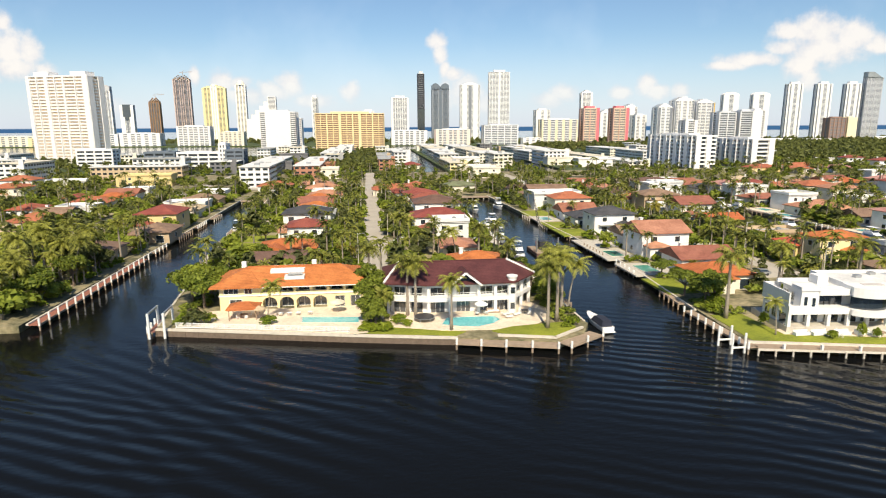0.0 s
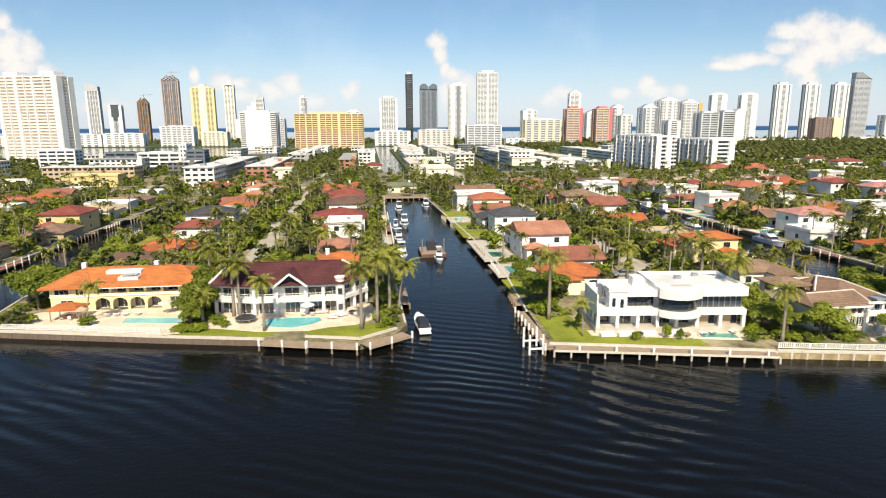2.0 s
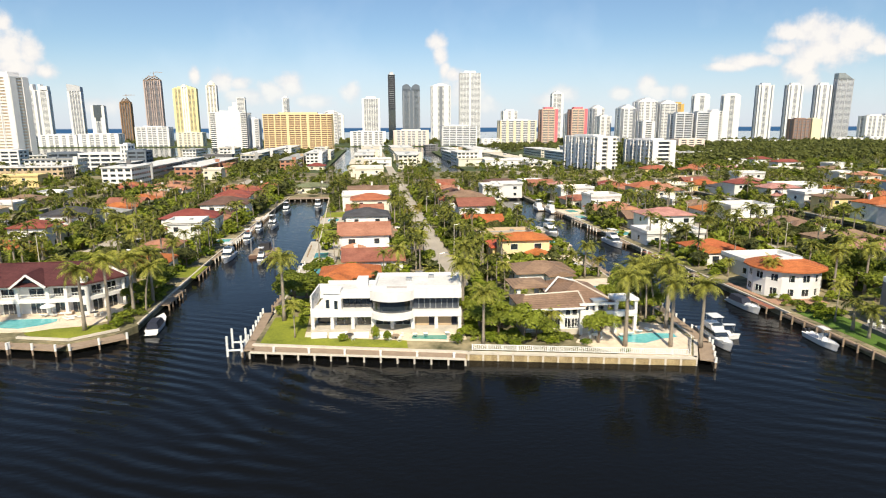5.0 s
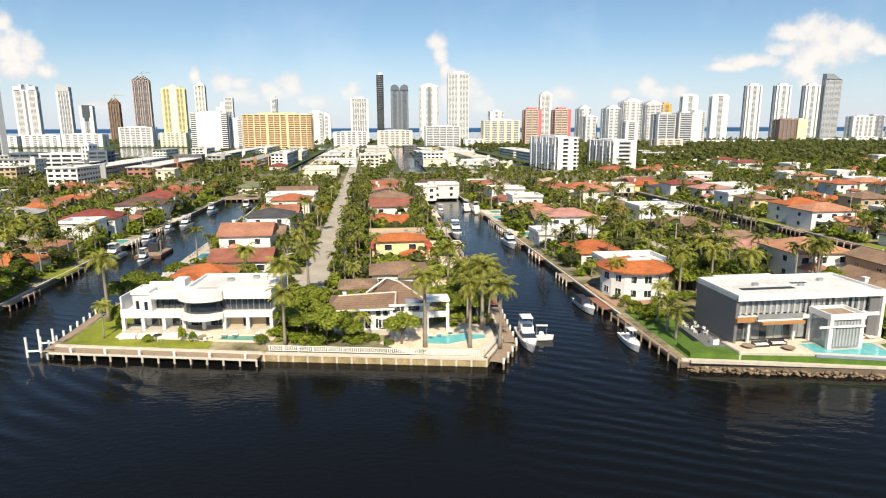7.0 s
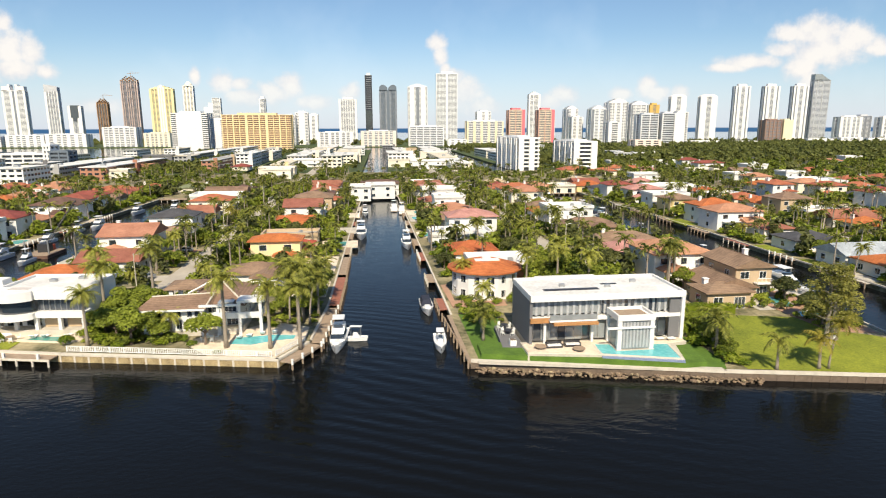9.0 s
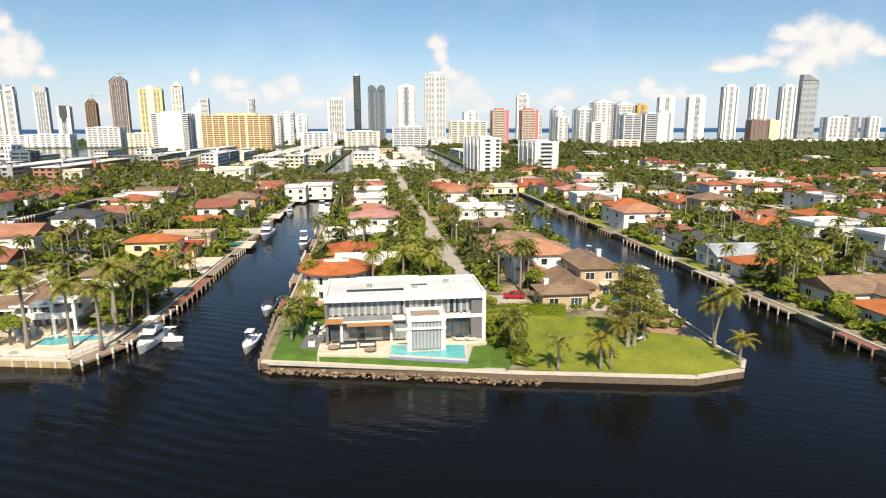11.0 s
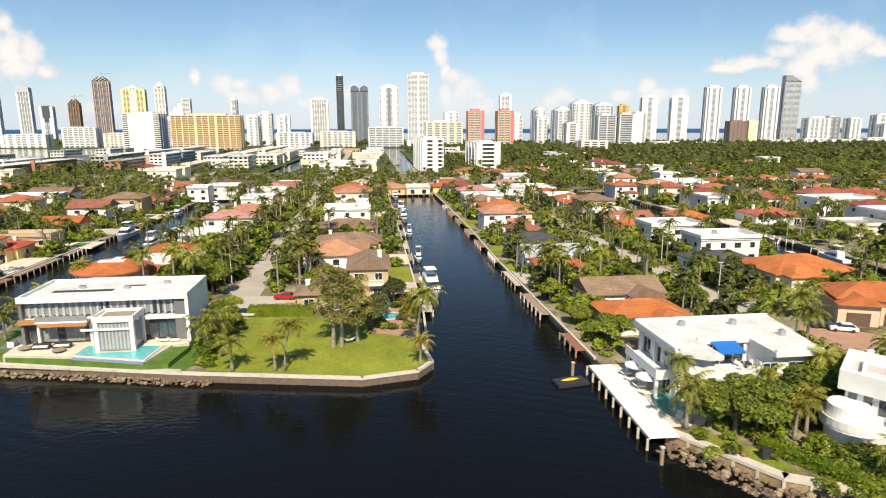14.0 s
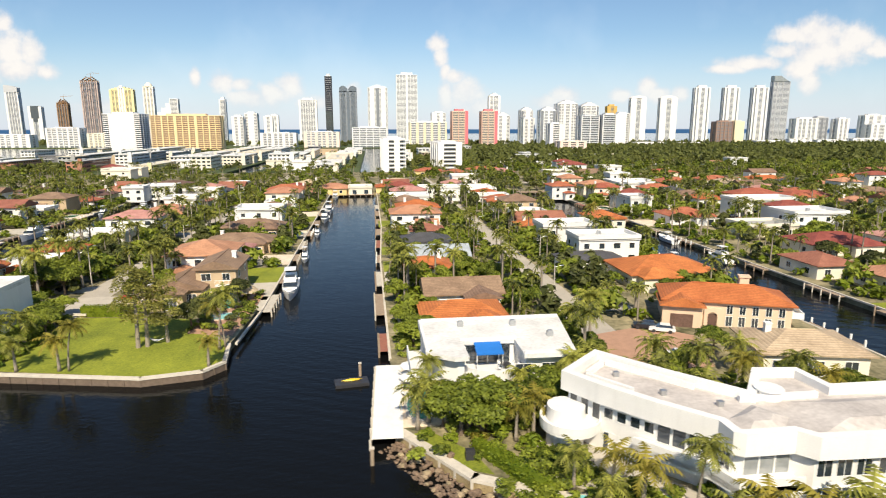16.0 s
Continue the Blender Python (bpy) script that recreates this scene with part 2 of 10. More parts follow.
M_DARK = mat("dark_metal", (0.035, 0.035, 0.04), 0.45, 0.2, 0.8, 0.02)
M_STEEL = mat("galvanised_steel", (0.45, 0.46, 0.47), 0.4, 0.12, 0.6, 0.02, 0.7)
M_CONC = mat("pale_concrete", (0.52, 0.48, 0.41), 0.85, 0.16, 2.0, 0.25, stain=0.35)
M_CAP = mat("seawall_cap", (0.60, 0.55, 0.47), 0.85, 0.14, 1.6, 0.2, stain=0.3)
M_FACE = mat("seawall_face", (0.30, 0.22, 0.11), 0.85, 0.35, 1.2, 0.4, second=(0.42, 0.33, 0.18), stain=0.5)
M_WOOD = mat("weathered_decking", (0.33, 0.25, 0.18), 0.8, 0.25, 0.9, 0.3, fine=0.08)
M_REDWOOD = mat("red_brown_decking", (0.30, 0.12, 0.08), 0.8, 0.25, 0.9, 0.3, fine=0.08)
M_DECK = mat("bleached_decking", (0.80, 0.79, 0.77), 0.8, 0.12, 1.2, 0.2, fine=0.1)
M_PATIO = mat("travertine_paving", (0.68, 0.56, 0.43), 0.8, 0.14, 2.5, 0.1, second=(0.76, 0.66, 0.53), fine=0.4)
M_PAVER = mat("clay_pavers", (0.42, 0.25, 0.17), 0.85, 0.18, 1.5, 0.2, fine=0.22)
M_ROAD = mat("sunbleached_asphalt", (0.40, 0.36, 0.31), 0.9, 0.14, 6.0, 0.15, second=(0.46, 0.42, 0.36), stain=0.15)
M_DRIVE = mat("driveway_concrete", (0.48, 0.44, 0.38), 0.9, 0.14, 3.0, 0.15, stain=0.2)
M_LAWN = mat("mown_lawn", (0.14, 0.185, 0.012), 0.9, 0.30, 5.0, 0.5, second=(0.25, 0.27, 0.022), fine=0.25)
M_LAND = mat("garden_ground", (0.035, 0.055, 0.012), 0.95, 0.4, 6.0, 0.6, second=(0.32, 0.27, 0.165), fine=0.9, mix=0.35)
M_FAR = mat("wooded_ground", (0.030, 0.055, 0.014), 0.95, 0.5, 25.0, 0.8, second=(0.075, 0.10, 0.03), fine=3.0)
M_POOLW = mat("pool_water", (0.10, 0.46, 0.50), 0.08, 0.12, 3.0, 0.08, second=(0.20, 0.56, 0.58), fine=0.5)
M_POOLG = mat("green_pool_water", (0.06, 0.26, 0.22), 0.08, 0.12, 3.0, 0.08, second=(0.10, 0.34, 0.28), fine=0.5)
M_TRUNK = mat("palm_trunk", (0.36, 0.31, 0.25), 0.9, 0.2, 0.8, 0.3, courses=0.18, fine=0.1)
M_BARK = mat("tree_bark", (0.16, 0.12, 0.09), 0.9, 0.3, 0.6, 0.5, fine=0.08)
M_ROCK = mat("riprap_rock", (0.10, 0.072, 0.045), 0.9, 0.35, 0.9, 0.6, second=(0.32, 0.24, 0.155), fine=0.15, rnd=0.3)
M_GEL = mat("white_gelcoat", (0.80, 0.80, 0.80), 0.25, 0.04, 2.0, 0.0)
M_CANVAS = mat("navy_canvas", (0.02, 0.025, 0.045), 0.85, 0.2, 0.6, 0.1)
M_BLUE = mat("blue_awning_cloth", (0.01, 0.15, 0.52), 0.8, 0.12, 0.8, 0.1)
M_PALM = leafy("palm_fronds", (0.042, 0.058, 0.012), (0.40, 0.40, 0.075), soft=0.28)
M_PALMY = leafy("yellowing_fronds", (0.12, 0.12, 0.015), (0.36, 0.30, 0.05), soft=0.25)
M_LEAF = leafy("broad_leaves", (0.024, 0.048, 0.007), (0.31, 0.36, 0.048))
M_LEAF2 = leafy("olive_leaves", (0.030, 0.042, 0.013), (0.19, 0.205, 0.065))
M_PINE = leafy("feathery_needles", (0.15, 0.155, 0.04), (0.50, 0.47, 0.12), soft=0.5)
M_SHEER = mat("sheer_curtain", (0.40, 0.41, 0.42), 0.7, 0.12, 1.0, 0.0)
M_LEAF3 = leafy("sunny_leaves", (0.050, 0.085, 0.011), (0.36, 0.41, 0.055))
M_HEDGE = leafy("hedge_leaves", (0.055, 0.11, 0.008), (0.30, 0.35, 0.03))
M_WOODS = leafy("woodland_leaves", (0.024, 0.036, 0.010), (0.155, 0.17, 0.045), soft=0.2)


def water_material():
    m = bpy.data.materials.new("lake_water")
    m.use_nodes = True
    n, l = m.node_tree.nodes, m.node_tree.links
    p = n["Principled BSDF"]
    p.inputs["Base Color"].default_value = (0.005, 0.0055, 0.006, 1)
    p.inputs["Roughness"].default_value, p.inputs["IOR"].default_value = 0.06, 1.33
    p.inputs["Specular IOR Level"].default_value = 0.20
    g = n.new("ShaderNodeNewGeometry")
    mp = n.new("ShaderNodeMapping")
    mp.inputs["Rotation"].default_value, mp.inputs["Scale"].default_value = (0, 0, 0.12), (0.55, 1.0, 1.0)
    l.new(g.outputs["Position"], mp.inputs[0])

    def noise_at(scale, detail, vec):
        t = n.new("ShaderNodeTexNoise")
        t.inputs["Scale"].default_value, t.inputs["Detail"].default_value = scale, detail
        l.new(vec, t.inputs["Vector"])
        return t.outputs["Fac"]

    def sums(x, k, y):
        t = n.new("ShaderNodeMath")
        t.operation = "MULTIPLY_ADD"
        l.new(x, t.inputs[0])
        if isinstance(k, float):
            t.inputs[1].default_value = k
        else:
            l.new(k, t.inputs[1])
        if isinstance(y, float):
            t.inputs[2].default_value = y
        else:
            l.new(y, t.inputs[2])
        return t.outputs[0]

    ripple = noise_at(1.5, 4, mp.outputs[0])
    swell = noise_at(0.22, 2, mp.outputs[0])
    # boat wakes: long crossing crests, strong only in patches
    wakes = None
    # the boats have crossed the western part; further east the water lies calm
    sx = n.new("ShaderNodeSeparateXYZ")
    l.new(g.outputs["Position"], sx.inputs[0])
    calm = n.new("ShaderNodeMapRange")
    l.new(sx.outputs[0], calm.inputs["Value"])
    calm.inputs["From Min"].default_value, calm.inputs["From Max"].default_value = 90, 170
    calm.inputs["To Min"].default_value, calm.inputs["To Max"].default_value = 4.0, 0.55
    for turn, scale in ((0.42, 0.13), (0.70, 0.09)):
        wm = n.new("ShaderNodeMapping")
        wm.inputs["Rotation"].default_value = (0, 0, turn)
        l.new(g.outputs["Position"], wm.inputs[0])
        w = n.new("ShaderNodeTexWave")
        w.wave_type, w.bands_direction, w.wave_profile = "BANDS", "Y", "SIN"
        w.inputs["Scale"].default_value, w.inputs["Distortion"].default_value = scale, 7.0
        w.inputs["Detail"].default_value, w.inputs["Detail Scale"].default_value = 2, 0.35
        l.new(wm.outputs[0], w.inputs["Vector"])
        where = n.new("ShaderNodeMapRange")
        l.new(noise_at(0.016, 2, wm.outputs[0]), where.inputs["Value"])
        where.inputs["From Min"].default_value, where.inputs["From Max"].default_value = 0.46, 0.72
        k = sums(w.outputs["Fac"], where.outputs[0], 0.0)
        wakes = k if wakes is None else sums(k, 1.0, wakes)
    # the wakes die away inside the canals
    shelter = n.new("ShaderNodeMapRange")
    l.new(sx.outputs[1], shelter.inputs["Value"])
    shelter.inputs["From Min"].default_value, shelter.inputs["From Max"].default_value = 78, 112
    shelter.inputs["To Min"].default_value, shelter.inputs["To Max"].default_value = 1.0, 0.12
    h = sums(ripple, 0.85, sums(swell, 0.9, sums(sums(wakes, shelter.outputs[0], 0.0), calm.outputs[0], 0.0)))
    b = n.new("ShaderNodeBump")
    b.inputs["Strength"].default_value, b.inputs["Distance"].default_value = 0.20, 0.25
    l.new(h, b.inputs["Height"])
    l.new(b.outputs[0], p.inputs["Normal"])
    return m


M_WATER = water_material()

# ---- building helpers ----
Z0 = 1.3  # land
rng = random.Random(7)


def box(bm, x0, y0, z0, x1, y1, z1):
    v = [bm.verts.new(c) for c in ((x0, y0, z0), (x1, y0, z0), (x1, y1, z0), (x0, y1, z0), (x0, y0, z1), (x1, y0, z1), (x1, y1, z1), (x0, y1, z1))]
    for f in ((3, 2, 1, 0), (4, 5, 6, 7), (0, 1, 5, 4), (1, 2, 6, 5), (2, 3, 7, 6), (3, 0, 4, 7)):
        bm.faces.new([v[i] for i in f])
    return v


def prism(bm, pts, z0, z1):
    """An upright block over a polygon given anticlockwise."""
    lo, hi = [bm.verts.new((x, y, z0)) for x, y in pts], [bm.verts.new((x, y, z1)) for x, y in pts]
    bm.faces.new(list(reversed(lo)))
    bm.faces.new(hi)
    for i in range(len(pts)):
        j = (i + 1) % len(pts)
        bm.faces.new((lo[i], lo[j], hi[j], hi[i]))


def rod(bm, p, q, r0, r1=None, n=8):
    """A round bar from p to q."""
    p, q = Vector(p), Vector(q)
    r1 = r0 if r1 is None else r1
    d = (q - p).normalized()
    s = d.orthogonal().normalized()
    u = d.cross(s)
    rings = []
    for c, r in ((p, r0), (q, r1)):
        rings.append([bm.verts.new(c + (s * math.cos(2 * math.pi * i / n) + u * math.sin(2 * math.pi * i / n)) * r) for i in range(n)])
    for i in range(n):
        j = (i + 1) % n
        bm.faces.new((rings[0][i], rings[0][j], rings[1][j], rings[1][i]))
    bm.faces.new(list(reversed(rings[0])))
    bm.faces.new(rings[1])


def mesh_of(name, bm, material, smooth=False):
    me = bpy.data.meshes.new(name)
    bmesh.ops.recalc_face_normals(bm, faces=bm.faces)
    if smooth:
        for f in bm.faces:
            f.smooth = True
    bm.to_mesh(me)
    bm.free()
    me.materials.append(material)
    return me


def part(name, bm, material, parent=None, label="", smooth=False):
    """Links a bmesh (or a ready mesh) as one object under its thing."""
    me = mesh_of(name, bm, material, smooth) if isinstance(bm, bmesh.types.BMesh) else bm
    ob = new(name, me)
    if parent is not None:
        ob.parent = parent
    if label:
        ob["label"] = label
    return ob


def thing(name, x, y, z, turn, label, category, group=""):
    ob = new(name)
    ob.empty_display_size = 0.5
    ob.matrix_basis = pose(x, y, z, 0, 0, turn)
    return tagged(ob, label, category, group)


def boxes(*bs):
    bm = bmesh.new()
    for b in bs:
        box(bm, *b)
    return bm


def stuff(name, verts, faces, material, label, category="", parent=None):
    me = bpy.data.meshes.new(name)
    me.from_pydata(verts.tolist() if hasattr(verts, "tolist") else verts, [], faces.tolist() if hasattr(faces, "tolist") else faces)
    me.materials.append(material)
    ob = new(name, me)
    if parent is not None:
        ob.parent = parent
        ob["kind"] = "stuff"
        return ob
    return tagged(ob, label, category, kind="stuff")


SHARED = {}
HOUSES = []
FOOT = []  # footprints kept free of plants: x0, y0, x1, y1


def claim(x0, y0, x1, y1):
    FOOT.append((x0, y0, x1, y1))


def is_free(x, y, pad=0.0):
    return not any(a - pad < x < c + pad and b - pad < y < d + pad for a, b, c, d in FOOT)



def shared(key, make):
    if key not in SHARED:
        SHARED[key] = make()
    return SHARED[key]


def lattice(bm, xs, zs, y0, y1):
    """A frame of bars in one piece: cells with an even column or row are solid, the others are open."""
    V = {}

    def v(i, j, y):
        if (i, j, y) not in V:
            V[i, j, y] = bm.verts.new((xs[i], y, zs[j]))
        return V[i, j, y]

    def solid(i, j):
        return 0 <= i < len(xs) - 1 and 0 <= j < len(zs) - 1 and (i % 2 == 0 or j % 2 == 0)

    for i in range(len(xs) - 1):
        for j in range(len(zs) - 1):
            if solid(i, j):
                bm.faces.new((v(i, j, y0), v(i + 1, j, y0), v(i + 1, j + 1, y0), v(i, j + 1, y0)))
                for di, dj, a, b in ((-1, 0, (i, j), (i, j + 1)), (1, 0, (i + 1, j + 1), (i + 1, j)), (0, -1, (i + 1, j), (i, j)), (0, 1, (i, j + 1), (i + 1, j + 1))):
                    if not solid(i + di, j + dj):
                        bm.faces.new((v(*a, y0), v(*b, y0), v(*b, y1), v(*a, y1)))


def window_meshes(w, h, mull, frame_mat, pane_mat, wood=0.08):
    """Frame with mullions, and the pane set back in it; origin at the middle of the sill line, facing -y."""
    def make():
        bm = bmesh.new()
        xs = [-w / 2 - wood, -w / 2]
        for i in range(1, mull):
            x = -w / 2 + w * i / mull
            xs += [x - 0.03, x + 0.03]
        xs += [w / 2, w / 2 + wood]
        lattice(bm, xs, [-wood, 0, h, h + wood], -0.08, 0.05)
        f = mesh_of("window", bm, frame_mat)
        bm = bmesh.new()
        bm.faces.new([bm.verts.new(c) for c in ((-w / 2, -0.03, 0), (w / 2, -0.03, 0), (w / 2, -0.03, h), (-w / 2, -0.03, h))])
        return f, mesh_of("pane", bm, pane_mat)
    return shared(("win", w, h, mull, frame_mat.name, pane_mat.name), make)


def far_window(w, h):
    """The same for houses far off, frame and pane in one mesh."""
    def make():
        bm = bmesh.new()
        lattice(bm, [-w / 2 - 0.08, -w / 2, w / 2, w / 2 + 0.08], [-0.08, 0, h, h + 0.08], -0.08, 0.05)
        me = mesh_of("window", bm, M_FRAME)
        bm = bmesh.new()
        bm.from_mesh(me)
        f = bm.faces.new([bm.verts.new(c) for c in ((-w / 2, -0.03, 0), (w / 2, -0.03, 0), (w / 2, -0.03, h), (-w / 2, -0.03, h))])
        f.material_index = 1
        bm.to_mesh(me)
        bm.free()
        me.materials.append(M_GLASS)
        return me
    return shared(("farwin", w, h), make)


def window(parent, x, y, z, w, h, turn=0, mull=2, frame_mat=None, pane_mat=None, far=False):
    if far:
        ob = part("window", far_window(w, h), None, parent)
        ob.matrix_basis = pose(x, y, z, 0, 0, turn)
        return ob
    f, p = window_meshes(w, h, mull, frame_mat or M_FRAME, pane_mat or M_GLASS)
    ob = part("window", f, None, parent)
    ob.matrix_basis = pose(x, y, z, 0, 0, turn)
    part("pane", p, None, ob)
    return ob


def hip_roof(bm, w, d, z, rise, over=0.7, gable=False, thick=0.22):
    """A hipped or gabled roof with eaves, about the origin."""
    x, y = w / 2 + over, d / 2 + over
    if gable:
        inset = 0.0
    else:
        inset = min(x, y)
    if x >= y:
        ridge = [(-(x - inset) , 0), (x - inset, 0)]
    else:
        ridge = [(0, -(y - inset)), (0, y - inset)]
    eave = [(-x, -y), (x, -y), (x, y), (-x, y)]
    lo = [bm.verts.new((*e, z - thick)) for e in eave]
    hi = [bm.verts.new((*e, z)) for e in eave]
    top = [bm.verts.new((*r, z + rise)) for r in ridge]
    for i in range(4):
        bm.faces.new((lo[i], lo[(i + 1) % 4], hi[(i + 1) % 4], hi[i]))
    bm.faces.new(list(reversed(lo)))
    if (top[0].co - top[1].co).length < 0.05:
        bmesh.ops.delete(bm, geom=[top[1]], context="VERTS")
        for i in range(4):
            bm.faces.new((hi[i], hi[(i + 1) % 4], top[0]))
    elif x >= y:
        for f in ((hi[0], hi[1], top[1], top[0]), (hi[1], hi[2], top[1]), (hi[2], hi[3], top[0], top[1]), (hi[3], hi[0], top[0])):
            bm.faces.new(f)
    else:
        for f in ((hi[0], hi[1], top[0]), (hi[1], hi[2], top[1], top[0]), (hi[2], hi[3], top[1]), (hi[3], hi[0], top[0], top[1])):
            bm.faces.new(f)


ROOFWORD = {"hip": "hipped tile", "gable": "gabled tile", "flat": "flat"}


def house(x, y, w, d, storeys, roof, rcol, wcol, z=None, name="house", extra=True, turn=0):
    """A detached house: walls, plinth, roof, each window and door; the garden front faces the lake (-y)."""
    z = Z0 if z is None else z
    h = 3.2 * storeys
    ob = thing(name, x, y, z, turn, "%s %s house with a %s %s roof among palms" % ("two-storey" if storeys > 1 else "single-storey", {"slatewall": "dark grey", "brickwall": "brick", "butter": "yellow"}.get(wcol, wcol), rcol, ROOFWORD[roof]), "house", "waterside houses")
    claim(x - w / 2 - 0.8, y - d / 2 - 0.8, x + w / 2 + 0.8, y + d / 2 + 0.8)
    HOUSES.append((x, y, w, d))
    r = random.Random(int(x * 31 + y * 17))
    wing = roof != "flat" and w > 11 and extra
    wx = r.choice((-1, 1)) * w * 0.22
    ww, wd = w * 0.42, 3.2
    bm = boxes((-w / 2, -d / 2, -0.3, w / 2, d / 2, h))
    if wing:
        box(bm, wx - ww / 2, -d / 2 - wd, -0.3, wx + ww / 2, -d / 2 + 0.002, min(h, 3.2) - 0.01)
    part("wall", bm, WALL[wcol], ob)
    if roof == "flat":
        bm = boxes((-w / 2 - 0.3, -d / 2 - 0.3, h, w / 2 + 0.3, d / 2 + 0.3, h + 0.22))
        part("roof", bm, ROOF[rcol if rcol in ("white", "grey", "cream") else "grey"], ob)
        part("parapet", shared_parapet(w + 0.4, d + 0.4, h + 0.1, WALL[wcol]), None, ob)
        for k in range(1):
            ux, uy = r.uniform(-w * 0.3, w * 0.3), r.uniform(-d * 0.25, d * 0.25)
            part("roof_unit", boxes((ux - 0.6, uy - 0.5, h + 0.22, ux + 0.6, uy + 0.5, h + 1.1), (ux - 0.4, uy - 0.4, h + 1.1, ux + 0.4, uy + 0.4, h + 1.2)), M_STEEL, ob)
    else:
        bm = bmesh.new()
        rise = min(w, d) * 0.5 * (0.36 if roof == "hip" else 0.42)
        hip_roof(bm, w, d, h + 0.2, rise, gable=roof == "gable")
        part("roof", bm, ROOF[rcol], ob)
        # ridge tiles
        half = max(w, d) / 2 + 0.7 - (min(w, d) / 2 + 0.7 if roof == "hip" else 0)
        if half > 0.6 and y < 240:
            e = (half, 0) if w >= d else (0, half)
            bm = bmesh.new()
            rod(bm, (-e[0], -e[1], h + 0.2 + rise), (e[0], e[1], h + 0.2 + rise), 0.13, n=6)
            part("ridge", bm, ROOF[rcol], ob)
        if wing:
            bm = bmesh.new()
            hip_roof(bm, ww, wd + 3.0, min(h, 3.2) + 0.19, ww * 0.19, over=0.6, gable=r.random() < 0.4)
            me = mesh_of("wing_roof", bm, ROOF[rcol])
            part("wing_roof", me, None, ob).matrix_basis = pose(wx, -d / 2 - wd / 2 + 1.5, 0)
        if r.random() < 0.3:
            cx = r.choice((-1, 1)) * w * 0.3
            part("chimney", boxes((cx - 0.45, 0.6, h - 0.2, cx + 0.45, 1.5, h + rise + 0.7), (cx - 0.55, 0.5, h + rise + 0.7, cx + 0.55, 1.6, h + rise + 0.85)), M_WHITE, ob)
    far = y > 112
    n = max(2, int(w / (3.8 if y < 130 else 4.6))) if y < 230 and x < 440 else 2
    for s in range(storeys):
        for i in range(n):
            wx0 = -w / 2 + w * (i + 0.5) / n
            yy = -d / 2
            if wing and s == 0 and abs(wx0 - wx) < ww / 2 + 0.9:
                if abs(wx0 - wx) > ww / 2 - 0.9:
                    continue
                yy = -d / 2 - wd
            if s == 0 and r.random() < 0.5:
                window(ob, wx0, yy, 0.05, 2.2, 2.2, 0, 3, pane_mat=M_GLASS_DK, far=far)
            else:
                window(ob, wx0, yy, s * 3.2 + 0.9, r.choice((1.4, 1.8)), 1.4, 0, 2, far=far)
        m = (max(1, int(d / 5)) if y < 130 else 1) if y < 230 and x < 440 else 0
        for i in range(m):
            for side in (-1, 1):
                window(ob, side * w / 2, -d / 2 + d * (i + 0.5) / m, s * 3.2 + 0.9, 1.4, 1.3, 90 * side, 2, far=far)
    if storeys > 1 and r.random() < 0.6:
        bw = w * 0.4
        bx = -w * 0.2 * r.choice((-1, 1))
        bal = part("balcony", boxes((bx - bw / 2, -d / 2 - 1.5, 3.1, bx + bw / 2, -d / 2, 3.3)), M_TRIM, ob)
        bm = bmesh.new()
        for i in range(int(bw / 0.9) + 1):
            px = bx - bw / 2 + min(bw - 0.05, i * 0.9)
            box(bm, px, -d / 2 - 1.48, 3.3, px + 0.05, -d / 2 - 1.43, 4.3)
        box(bm, bx - bw / 2, -d / 2 - 1.5, 4.3, bx + bw / 2, -d / 2 - 1.42, 4.38)
        part("railing", bm, M_TRIM, bal)
    return ob


BAY = {"S": 2.0, "s": 1.0, "b": 2.0, "g": 1.6, "n": 0.5}


